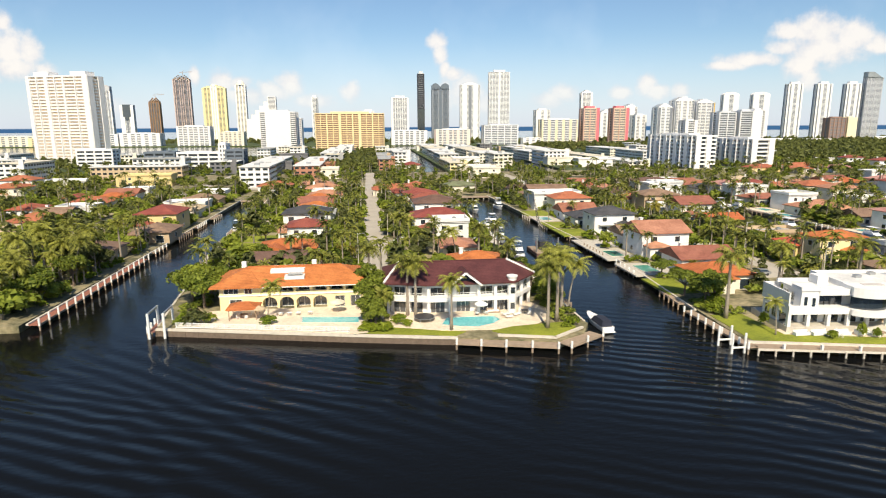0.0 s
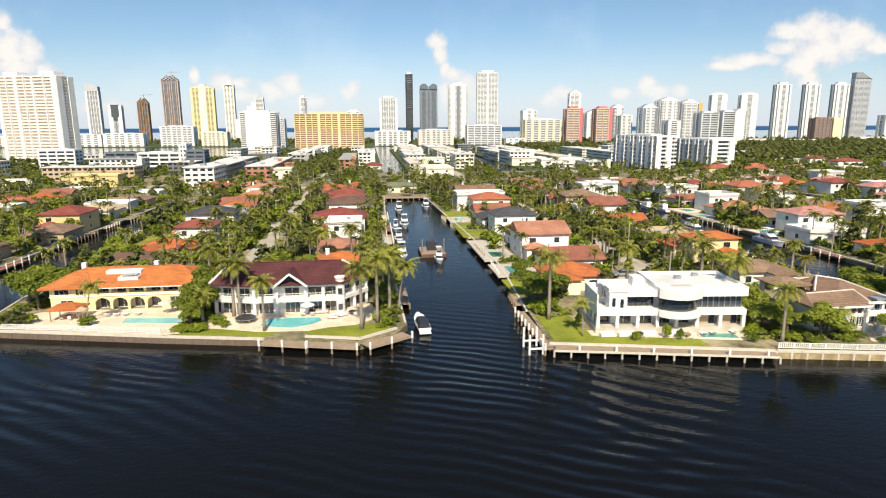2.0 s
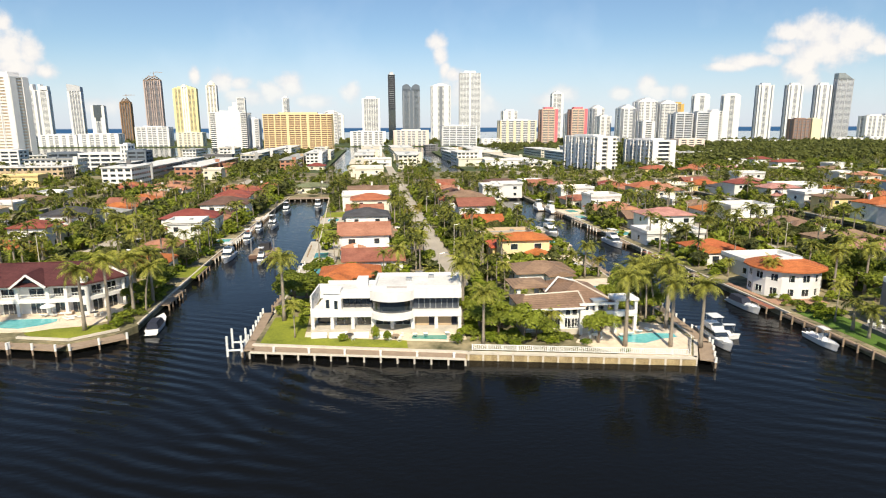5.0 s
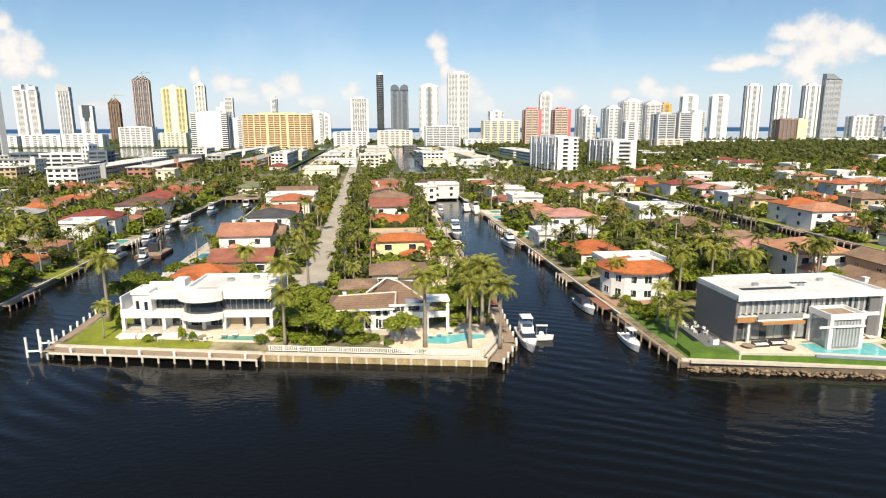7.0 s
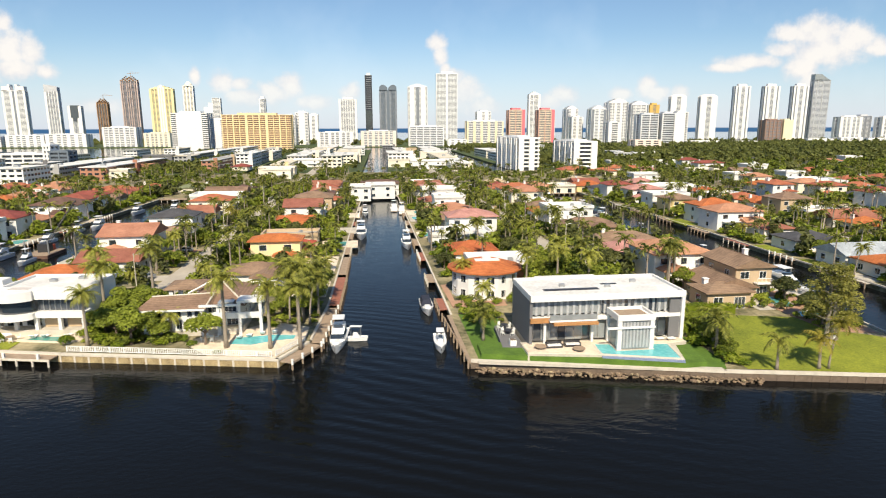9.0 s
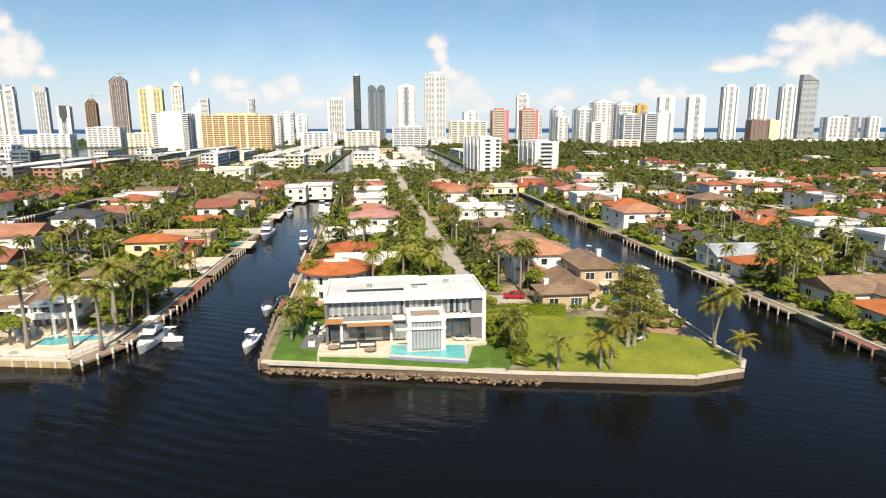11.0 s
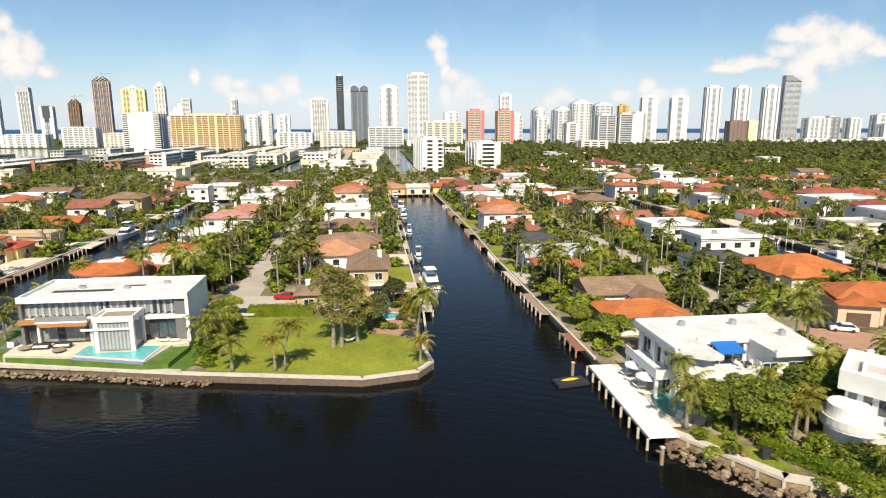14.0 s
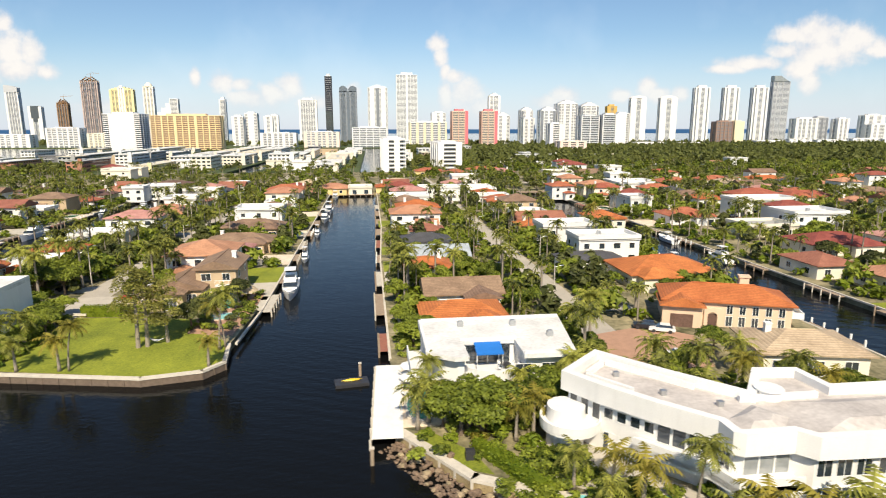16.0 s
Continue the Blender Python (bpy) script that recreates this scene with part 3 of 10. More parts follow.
def tower(x, y, w, d, h, style, col, name="tower_block", fl=3.2, z=None, crown="", turn=0, pat="", pcol="", side="", inner=None):
    """A tower block: glazed core, floor slabs with balcony fronts, piers, crown and plant room; its front stands at y.
    pat names the bays of the front: S, s solid piers, b open balconies, g a flush glass strip, n a slim fin."""
    z = Z0 if z is None else z
    floors = max(3, int(h / fl))
    fl = h / floors
    word = {"balcony": "with rows of balconies", "piers": "with tall white piers", "slabs": "with stacked floor slabs", "glass": "of dark reflective glass", "raw": "still under construction" if crown != "plain" else "with dark glass and pale floor lines"}[style]
    cname = {"brownstone": "brown", "slate": "blue-grey", "lemon": "pale yellow", "pale": "pale grey", "umber": "brown"}.get(col, col)
    ob = thing(name, x, y + d / 2, z, turn, "%s %s block %s" % ("tall" if h > 60 else "long" if w > h * 1.4 else "mid-rise", cname, word), "tower block", "skyline")
    m = TOWER[col]
    claim(x - w / 2 - 2, y - 2, x + w / 2 + 2, y + d + 2)
    ins = {"balcony": 1.5, "slabs": 0.9, "raw": 2.0, "piers": 0.5, "glass": 0.25}[style]
    # far cores get glass with distance haze in its colour, nearer ones dark glass
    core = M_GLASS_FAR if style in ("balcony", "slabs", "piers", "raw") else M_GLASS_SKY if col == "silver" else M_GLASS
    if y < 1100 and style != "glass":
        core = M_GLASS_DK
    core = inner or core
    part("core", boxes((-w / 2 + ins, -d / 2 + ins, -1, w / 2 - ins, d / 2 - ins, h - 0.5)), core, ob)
    bm = bmesh.new()
    deep = {"balcony": 1.35, "slabs": 1.5, "piers": 1.0, "glass": 0.35, "raw": 0.5}[style]
    for i in range(1, floors + 1):
        zz = i * fl
        box(bm, -w / 2, -d / 2, zz - 0.3, w / 2, d / 2, zz - 0.3 + min(deep, fl * 0.55))
    if pat:
        piers, strips = bmesh.new(), bmesh.new()
        for turned, length, half, bays in ((False, w, d / 2, pat), (True, d, w / 2, side or "SbS")):
            unit = length / sum(BAY[c] for c in bays)
            at = -length / 2
            for c in bays:
                end = at + BAY[c] * unit
                if c != "b":
                    tgt, out = (strips, 0.12) if c == "g" else (piers, 0.55 if c != "n" else 0.9)
                    top = h - 1.2 if c == "g" else h + (0.0 if c == "s" else 0.6)
                    for sg in (-1, 1):
                        lo, hi = sorted((sg * (half + out), sg * (half - ins - 0.1)))
                        if turned:
                            box(tgt, lo, at, -1, hi, end, top)
                        else:
                            box(tgt, at, lo, -1, end, hi, top)
                at = end
        part("pier", piers, TOWER[pcol or col], ob)["kind"] = "stuff"
        if "g" in pat + side:
            # distant strips too carry the haze in their glass colour
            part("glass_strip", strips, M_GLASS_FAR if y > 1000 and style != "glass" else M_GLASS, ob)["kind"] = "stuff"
        else:
            strips.free()
    elif style in ("balcony", "piers", "slabs", "raw"):
        bay = {"balcony": 4.2, "piers": 11.0, "slabs": 8.0, "raw": 5.0}[style]
        n = max(2, round(w / bay))
        pw = {"balcony": 0.5, "piers": 6.6, "slabs": 1.2, "raw": 0.6}[style]
        for i in range(n + 1):
            px = -w / 2 + pw / 2 + (w - pw) * i / n
            wide = pw * (2.6 if style == "balcony" and i in (0, n, n // 2) else 1.0)
            px = max(-w / 2 + wide / 2, min(w / 2 - wide / 2, px))
            box(bm, px - wide / 2, -d / 2 - 0.06, -1, px + wide / 2, -d / 2 + ins + 0.1, h)
            box(bm, px - wide / 2, d / 2 - ins - 0.1, -1, px + wide / 2, d / 2 + 0.06, h)
        k = max(1, round(d / bay))
        for i in range(k + 1):
            py = -d / 2 + (d - 1.8) * i / k
            for sx in (-1, 1):
                x0, x1 = sorted((sx * (w / 2 + 0.06), sx * (w / 2 - ins - 0.1)))
                box(bm, x0, py, -1, x1, py + 1.8, h)
    part("facade", bm, m, ob)["kind"] = "stuff"
    if style == "raw" and crown != "plain":
        bm = bmesh.new()
        for i in range(6):
            px = -w / 2 + 0.5 + (w - 1) * i / 5
            rod(bm, (px, -d / 2 + 0.5, h), (px, -d / 2 + 0.5, h + 5), 0.25, n=4)
            rod(bm, (px, d / 2 - 0.5, h), (px, d / 2 - 0.5, h + 5), 0.25, n=4)
        for i in range(4):
            q = 0.47 - 0.09 * i
            box(bm, -w * q, -d * q, h + 3.4 * i, w * q, d * q, h + 3.4 * i + 0.7)
            for k in range(5 - i):
                px = -w * q + 0.6 + (2 * w * q - 1.2) * k / max(1, 4 - i)
                box(bm, px - 0.6, -d * q, h + 3.4 * i + 0.7, px + 0.6, d * q, h + 3.4 * i + 3.4)
        part("raw_top", bm, TOWER["rust"], ob)
        bm = bmesh.new()
        rod(bm, (w * 0.1, 0, h), (w * 0.1, 0, h + 24), 0.6, n=4)
        rod(bm, (w * 0.1 - 9, 0, h + 20), (w * 0.1 + 24, 0, h + 22), 0.5, n=4)
        rod(bm, (w * 0.1, 0, h + 26), (w * 0.1 + 20, 0, h + 22), 0.2, n=4)
        part("tower_crane", bm, TOWER["rust"], ob)
        return ob
    if crown == "peaks":
        for s in (-1, 1):
            bm = bmesh.new()
            pts = [(s * 1.2, h - 0.5)] + [(s * (1.2 + (w / 2 - 1.2) * a), h + 16 * math.sin(math.pi * (0.16 + 0.62 * a))) for a in [i / 8 for i in range(9)]] + [(s * w / 2, h - 0.5)]
            v = [bm.verts.new((a, -d / 2, b)) for a, b in pts]
            q = [bm.verts.new((a, d / 2, b)) for a, b in pts]
            bm.faces.new(v)
            bm.faces.new(list(reversed(q)))
            for i in range(len(v)):
                j = (i + 1) % len(v)
                bm.faces.new((v[i], v[j], q[j], q[i]))
            part("crown", bm, m, ob, "curved blue-grey glass crown")
    elif crown == "notch":
        for s in (-1, 1):
            part("crown", boxes((s * w * 0.31 - w * 0.17, -d / 2, h - 0.4, s * w * 0.31 + w * 0.17, d / 2, h + 12), (s * w * 0.16 - w * 0.05, -d / 2 - 0.8, h - 0.4, s * w * 0.16 + w * 0.05, d / 2, h + 17)), m, ob)
    elif crown == "shield":
        bm = bmesh.new()
        pts = [(-w / 2, h - 0.5), (w / 2, h - 0.5)] + [(w / 2 - w * a, h + 12 + 7 * math.sin(math.pi * 0.5 * a)) for a in [i / 6 for i in range(7)]]
        v = [bm.verts.new((a, -d / 2 - 0.8, b)) for a, b in pts]
        q = [bm.verts.new((a, d / 2, b)) for a, b in pts]
        bm.faces.new(v)
        bm.faces.new(list(reversed(q)))
        for i in range(len(v)):
            j = (i + 1) % len(v)
            bm.faces.new((v[i], v[j], q[j], q[i]))
        part("crown", bm, m, ob)
    elif crown == "arch":
        bm = boxes((-w * 0.30, -d / 2 - 0.9, h * 0.68, w * 0.30, d / 2, h + 3), (-w * 0.16, -d / 2 - 1.0, h * 0.58, w * 0.16, d / 2, h * 0.68))
        part("glass_crown", bm, M_GLASS_DK, ob, "dark glass arch at the top")
        for s in (-1, 1):
            part("shoulder", boxes((s * w * 0.41 - w * 0.09, -d / 2, h - 0.4, s * w * 0.41 + w * 0.09, d / 2, h + 1.5)), m, ob)
    elif crown == "stepped":
        for i, (q, t) in enumerate(((0.42, 3.2), (0.30, 5.8), (0.14, 8.5))):
            part("crown", boxes((-w * q, -d * 0.45 + i, h - 0.4, w * q, d * 0.45 - i, h + t)), m, ob)
    elif crown == "slope":
        bm = bmesh.new()
        v = [bm.verts.new(c) for c in ((-w / 2, -d / 2, h - 1), (w / 2, -d / 2, h - 1), (-w / 2 + w * 0.4, -d / 2, h + 16), (-w / 2, -d / 2, h + 16))]
        q = [bm.verts.new((c.co.x, d / 2, c.co.z)) for c in v]
        bm.faces.new(v)
        bm.faces.new(list(reversed(q)))
        for i in range(4):
            bm.faces.new((v[i], v[(i + 1) % 4], q[(i + 1) % 4], q[i]))
        part("crown", bm, M_GLASS_SKY, ob)
    elif crown == "dome":
        bm = bmesh.new()
        rod(bm, (0, 0, h), (0, 0, h + 6), w * 0.42, w * 0.34, 16)
        rod(bm, (0, 0, h + 6), (0, 0, h + 13), w * 0.34, w * 0.06, 16)
        part("crown", bm, m, ob)
    elif crown == "turrets":
        for s in (-0.3, 0.3):
            part("turret", boxes((w * s - w * 0.12, -d * 0.3, h - 0.4, w * s + w * 0.12, d * 0.3, h + 5.5)), m, ob)
    elif crown == "steps":
        for i in range(5):
            part("roof_step", boxes((-w / 2 - w * 0.55 * (i + 1), -d / 2 + 1, -1, -w / 2 - w * 0.55 * i, d / 2 - 1, h - 11 * (i + 1))), m, ob)
    elif crown == "round":
        bm = bmesh.new()
        pts = [(-w / 2, h)] + [(-w / 2 * math.cos(a), h + 8 * math.sin(a)) for a in [math.pi * i / 10 for i in range(11)]]
        v = [bm.verts.new((a, -d / 2, b)) for a, b in pts[1:]]
        q = [bm.verts.new((a, d / 2, b)) for a, b in pts[1:]]
        bm.faces.new(v)
        bm.faces.new(list(reversed(q)))
        for i in range(len(v)):
            j = (i + 1) % len(v)
            bm.faces.new((v[i], v[j], q[j], q[i]))
        part("crown", bm, m, ob)
    else:
        part("plant_room", boxes((-w * 0.28, -d * 0.28, h - 0.4, w * 0.28, d * 0.28, h + min(6, h * 0.05) + 1.0)), m, ob)
        part("parapet", shared_parapet(w, d, h, m), None, ob)
    if col == "coral":
        part("side_panel", boxes((w * 0.30, -d / 2 - 0.4, -1, w / 2 + 0.3, d / 2 + 0.2, h + 1.5)), M_RED, ob, "coral red painted end bay")
        part("roof_cap", boxes((-w * 0.3, -d * 0.3, h, w * 0.25, d * 0.3, h + 5)), M_RED, ob)
    return ob


def shared_parapet(w, d, h, m):
    bm = bmesh.new()
    a = [(-w / 2 - 0.1, -d / 2 - 0.1), (w / 2 + 0.1, -d / 2 - 0.1), (w / 2 + 0.1, d / 2 + 0.1), (-w / 2 - 0.1, d / 2 + 0.1)]
    b = [(x * (1 - 1.0 / w), y * (1 - 1.0 / d)) for x, y in a]
    r = [[bm.verts.new((x, y, z)) for x, y in p] for p, z in ((a, h - 0.3), (a, h + 1.1), (b, h + 1.1), (b, h - 0.3))]
    for p, q in zip(r, r[1:]):
        for i in range(4):
            bm.faces.new((p[i], p[(i + 1) % 4], q[(i + 1) % 4], q[i]))
    return mesh_of("parapet", bm, m)


def lowrise(x, y, w, d, floors, col, rcol="white"):
    """A flat-roofed apartment block: walls, a window strip and gallery slab on each floor, parapet roof."""
    h = floors * 3.0
    ob = thing("apartment_block", x, y, Z0, 0, "%s low flat-roofed apartment block" % {"slatewall": "dark grey", "brickwall": "brick-red"}.get(col, col), "apartment block", "low apartment blocks")
    claim(x - w / 2 - 1, y - d / 2 - 1, x + w / 2 + 1, y + d / 2 + 1)
    part("wall", boxes((-w / 2, -d / 2, -1, w / 2, d / 2, h)), WALL[col], ob)
    part("roof", boxes((-w / 2 - 0.7, -d / 2 - 0.7, h, w / 2 + 0.7, d / 2 + 0.7, h + 0.45)), ROOF[rcol], ob)
    strip = shared(("strip", w, d), lambda: strip_mesh(w, d))
    for i in range(floors):
        ws = part("window_strip", strip, None, ob)
        ws.matrix_basis, ws["kind"] = pose(0, 0, i * 3.0 + 1.0), "stuff"
    if rng.random() < 0.6:
        part("stair_tower", boxes((w / 2 - 3, -d / 2 - 1.2, -1, w / 2, -d / 2, h + 2.4)), WALL[col], ob)
    part("roof_unit", boxes((-1.5, -d * 0.2, h + 0.4, 1.5, -d * 0.2 + 3, h + 1.8)), M_STEEL, ob)
    return ob


def strip_mesh(w, d):
    """Window bands right round a floor, broken by piers."""
    bm = bmesh.new()
    for s in (-1, 1):
        n = max(2, int(w / 3.5))
        for i in range(n):
            x0 = -w / 2 + w * (i + 0.18) / n
            y0, y1 = sorted((s * d / 2, s * (d / 2 + 0.06)))
            box(bm, x0, y0, 0, x0 + w * 0.64 / n, y1, 1.35)
        n = max(2, int(d / 3.5))
        for i in range(n):
            y0 = -d / 2 + d * (i + 0.18) / n
            x0, x1 = sorted((s * w / 2, s * (w / 2 + 0.06)))
            box(bm, x0, y0, 0, x1, y0 + d * 0.64 / n, 1.35)
    me = mesh_of("window_strip", bm, M_GLASS)
    return me

# ---- water, land, roads ----
def sheet(name, x0, y0, x1, y1, z, material, label, category):
    bm = bmesh.new()
    bm.faces.new([bm.verts.new(c) for c in ((x0, y0, z), (x1, y0, z), (x1, y1, z), (x0, y1, z))])
    return tagged(part(name, bm, material), label, category, kind="structure")


sheet("water", -6000, -6000, 7000, 7000, 0, M_WATER, "dark blue rippled lake and canal water", "water")


def land(name, pts, label, material=None, z=Z0):
    bm = bmesh.new()
    prism(bm, pts, -2.5, z)
    return tagged(part(name, bm, material or M_LAND), label, "ground", kind="structure")


END = 303
FRONT = {1: [(-37.8, 106), (-35, 105.4), (-3, 98), (14, 94.5), (30, 90.5), (36, 94), (38.5, 99)],
         2: [(61, 86), (95.3, 78), (129.6, 71.2), (133.6, 78.4)],
         3: [(159, 67), (194.9, 58.2), (221.4, 53), (229.5, 54.6), (232, 58), (231, 66)],
         4: [(257, 33), (264, 22.5), (290, 9), (334, -10)]}
# how far each canal wall runs from a straight line, as y and x
BEND = {-40.5: ((100, -37.8), (110, -38.2), (125, -40.0), (182, -45.0), (303, -49.5)), 61.5: ((86, 61.2), (104, 61.8), (141, 65.0), (184, 64.6), (303, 60.2)),
        141.0: ((79, 133.8), (100, 135.5), (155, 136.8), (200, 137.8), (303, 141.0)), 233.5: ((66, 232.0), (84, 233.0), (303, 233.5)), 39.5: ((99, 38.2), (143, 37.4), (240, 38.2), (303, 40.0)), 257.0: ((33, 257.0), (120, 256.8), (186, 258.5), (303, 258.6))}


def edge_x(wx, y):
    """The x of a canal wall at y."""
    pts = BEND.get(wx)
    if not pts:
        return wx
    if y <= pts[0][0]:
        return pts[0][1]
    for (ya, xa), (yb, xb) in zip(pts, pts[1:]):
        if y <= yb:
            return xa + (xb - xa) * (y - ya) / (yb - ya)
    return pts[-1][1]


SIDE = {1: (-40.5, 39.5), 2: (61.5, 141), 3: (159, 233.5), 4: (257, 333)}
for k in (1, 2, 3, 4):
    x0, x1 = SIDE[k]
    east = [(edge_x(x1, y), y) for y in (100, 122, 155, 194)] if x1 in BEND else [(x1, 130)]
    west = [(edge_x(x0, y), y) for y in (186, 182, 141, 125, 112)] if x0 in BEND else []
    land("peninsula_%d" % k, FRONT[k] + east + [(edge_x(x1, END), END), (edge_x(x0, END), END)] + west, "low planted land between two canals")
land("peninsula_0", [(-330, 118), (-63, 111), (-62, END), (-330, END)], "low planted land beside the canal")
land("peninsula_5", [(354, 20), (900, 20), (900, END), (354, END)], "low planted land beside the canal")
land("mainland", [(-420, END), (1500, END), (1500, 470), (-420, 470)], "built-up land beyond the canals", M_LAND)
land("mainland_a", [(-420, 470), (-120, 470), (-120, 790), (-420, 690)], "built-up land beside the lagoon", M_FAR)
land("mainland_b", [(-120, 470), (44, 470), (46, 1000), (-120, 1000)], "built-up land beside the lagoon", M_FAR)
land("mainland_c", [(64, 470), (139, 470), (150, 1000), (68, 980)], "built-up land between far canals", M_FAR)
land("mainland_d", [(159.5, 470), (247, 470), (250, 975), (178, 965)], "built-up land between far canals", M_FAR)
land("mainland_e", [(266, 470), (1500, 470), (1500, 1100), (500, 1060), (420, 980), (276, 940)], "wooded park land behind the houses", M_FAR)
land("barrier_island", [(-1500, 1390), (-520, 1245), (60, 1180), (500, 1110), (1500, 1060), (2200, 1000), (2200, 1560), (-1500, 1900)], "built-up barrier island by the ocean", M_FAR)


def road(name, pts, z=Z0 + 0.03):
    bm = bmesh.new()
    prism(bm, pts, z - 0.3, z)
    claim(min(p[0] for p in pts), min(p[1] for p in pts), max(p[0] for p in pts), max(p[1] for p in pts))
    return tagged(part(name, bm, M_ROAD), "pale sun-bleached residential street", "road", kind="structure")


STREETS = {0: -97.5, 1: 1.3, 2: 99.2, 3: 196.3, 4: 293.5, 5: 391.0}
for k, sx in STREETS.items():
    road("road_%d" % k, [(sx - 3.2, (150, 140, 98, 84, 62, 60)[k]), (sx + 3.2, (150, 140, 98, 84, 62, 60)[k]), (sx + 3.2, 900 if k in (2, 3) else 470), (sx - 3.2, 900 if k in (2, 3) else 470)])
road("cross_road", [(-330, 352), (900, 352), (900, 362), (-330, 362)], Z0 + 0.05)

# ---- houses on the peninsulas ----
house(-117.4, 227.7, 14.4, 13, 1, "hip", "terracotta", "white")
house(-70.9, 216.3, 13.0, 15, 2, "hip", "brick", "yellow")
house(-67.0, 197.3, 11.1, 13, 1, "hip", "umber", "tan")
house(-135.3, 298.0, 9.0, 13, 1, "hip", "brick", "white")
house(-76.7, 312.3, 12.3, 13, 1, "flat", "white", "white")
house(-134.5, 387.9, 32.0, 12, 2, "flat", "tan", "yellow")
house(-182.1, 393.4, 25.2, 13, 1, "flat", "grey", "white")
house(-194.9, 367.8, 16.8, 13, 2, "hip", "terracotta", "white")
house(-136.7, 259.8, 10.2, 13, 1, "hip", "terracotta", "white")
house(-254.1, 590.0, 32.0, 10, 1, "flat", "white", "cream")
# L1
house(-22.0, 164.5, 14.6, 10, 1, "hip", "orange", "white")
house(-22.0, 146.4, 12.2, 9, 1, "gable", "brown", "white")
house(-18.6, 180.2, 10.3, 10, 2, "hip", "brick", "white")
house(-21.1, 230.2, 16.0, 15, 1, "hip", "grey", "cream")
house(-23.4, 325.5, 18.2, 13, 1, "hip", "salmon", "white")
house(-46.8, 329.4, 9.9, 13, 1, "hip", "brick", "white")
house(25.7, 140.3, 12.6, 10, 1, "hip", "orange", "cream")
house(23.5, 160.1, 9.0, 11, 1, "hip", "salmon", "cream")
house(24.8, 181.2, 10.0, 8, 2, "flat", "white", "white")
house(25.7, 230.1, 16.9, 13, 2, "hip", "brown", "white")
house(20.1, 300.2, 16.2, 13, 1, "hip", "brick", "white")
house(49.6, 328.9, 17.4, 10, 1, "hip", "moss", "cream")
house(-26.9, 427.4, 13.4, 13, 2, "flat", "white", "cream")
house(36.8, 516.6, 14.6, 13, 1, "hip", "brick", "cream")
house(25.8, 329.3, 12.6, 13, 1, "hip", "terracotta", "cream")
# L2
house(76.0, 121.3, 12.2, 10, 1, "hip", "orange", "cream")
house(78.9, 155.7, 13.3, 12, 2, "gable", "salmon", "white")
house(79.6, 190.9, 13.6, 11, 2, "hip", "charcoal", "white")
house(79.6, 251.1, 20.5, 12, 2, "flat", "white", "white")
house(78.3, 311.5, 13.0, 13, 1, "hip", "brown", "white")
house(120.6, 148.4, 15.5, 9, 1, "hip", "red", "yellow")
house(120.5, 165.2, 16.1, 8, 1, "flat", "clay", "tan")
house(119.1, 190.2, 12.1, 10, 1, "gable", "orange", "grey")
house(119.9, 210.9, 13.3, 11, 2, "gable", "clay", "white")
house(121.5, 285.5, 12.1, 13, 1, "hip", "brown", "cream")
house(118.6, 119.0, 12.0, 9, 1, "hip", "umber", "white")
house(120.0, 140.2, 12.4, 7, 2, "hip", "orange", "butter")
house(12.7, 315.8, 20.9, 13, 1, "hip", "terracotta", "cream")
house(-29.8, 347.1, 19.6, 13, 1, "hip", "salmon", "white")
house(-51.2, 343.9, 17.8, 13, 1, "hip", "terracotta", "white")
# L3
house(170.9, 137.9, 12.1, 10, 1, "hip", "orange", "white")
house(171.4, 162.0, 18.3, 11, 1, "flat", "white", "white")
house(176.1, 215.2, 18.4, 14, 1, "hip", "salmon", "cream")
house(175.0, 249.8, 16.4, 9, 1, "hip", "clay", "cream")
house(215.2, 115.0, 14.0, 14, 2, "hip", "salmon", "white")
house(217.0, 146.2, 17.9, 10, 1, "hip", "umber", "tan")
house(216.0, 172.9, 19.1, 11, 1, "hip", "umber", "tan")
house(215.3, 192.0, 16.1, 12, 2, "flat", "white", "white")
house(218.9, 284.7, 16.6, 13, 1, "hip", "salmon", "yellow")
house(121.9, 257.8, 20.3, 10, 1, "hip", "terracotta", "white")
house(150.1, 290.0, 14.5, 9, 2, "flat", "charcoal", "white")
house(249.8, 304.2, 12.6, 13, 1, "flat", "white", "cream")
house(266.8, 308.3, 16.9, 13, 1, "hip", "orange", "yellow")
house(219.2, 332.9, 13.7, 13, 1, "hip", "tan", "cream")
# L4
house(270.1, 69.8, 13.9, 9, 1, "hip", "orange", "white")
house(272.3, 84.4, 14.7, 10, 1, "gable", "umber", "white")
house(267.4, 107.5, 10.9, 10, 1, "hip", "orange", "cream")
house(270.5, 119.7, 17.2, 10, 1, "gable", "steel", "white")
house(270.3, 139.8, 13.9, 10, 1, "hip", "charcoal", "white")
house(272.5, 158.5, 10.2, 9, 1, "hip", "clay", "white")
house(270.1, 176.9, 16.7, 12, 2, "hip", "salmon", "white")
house(269.0, 212.8, 11.0, 11, 2, "hip", "umber", "yellow")
house(272.8, 252.8, 16.2, 11, 2, "hip", "rose", "white")
house(319.2, 415.5, 15.5, 13, 1, "hip", "terracotta", "cream")
house(321.5, 97.5, 20.5, 15, 1, "hip", "orange", "cream")
house(308.6, 110.0, 15, 7.5, 1, "hip", "charcoal", "white", extra=False)
house(316.3, 120.3, 16.4, 10, 2, "flat", "white", "white")
house(312.8, 141.6, 16.1, 11, 2, "flat", "white", "white")
house(309.7, 163.1, 11.8, 10, 1, "hip", "orange", "cream")
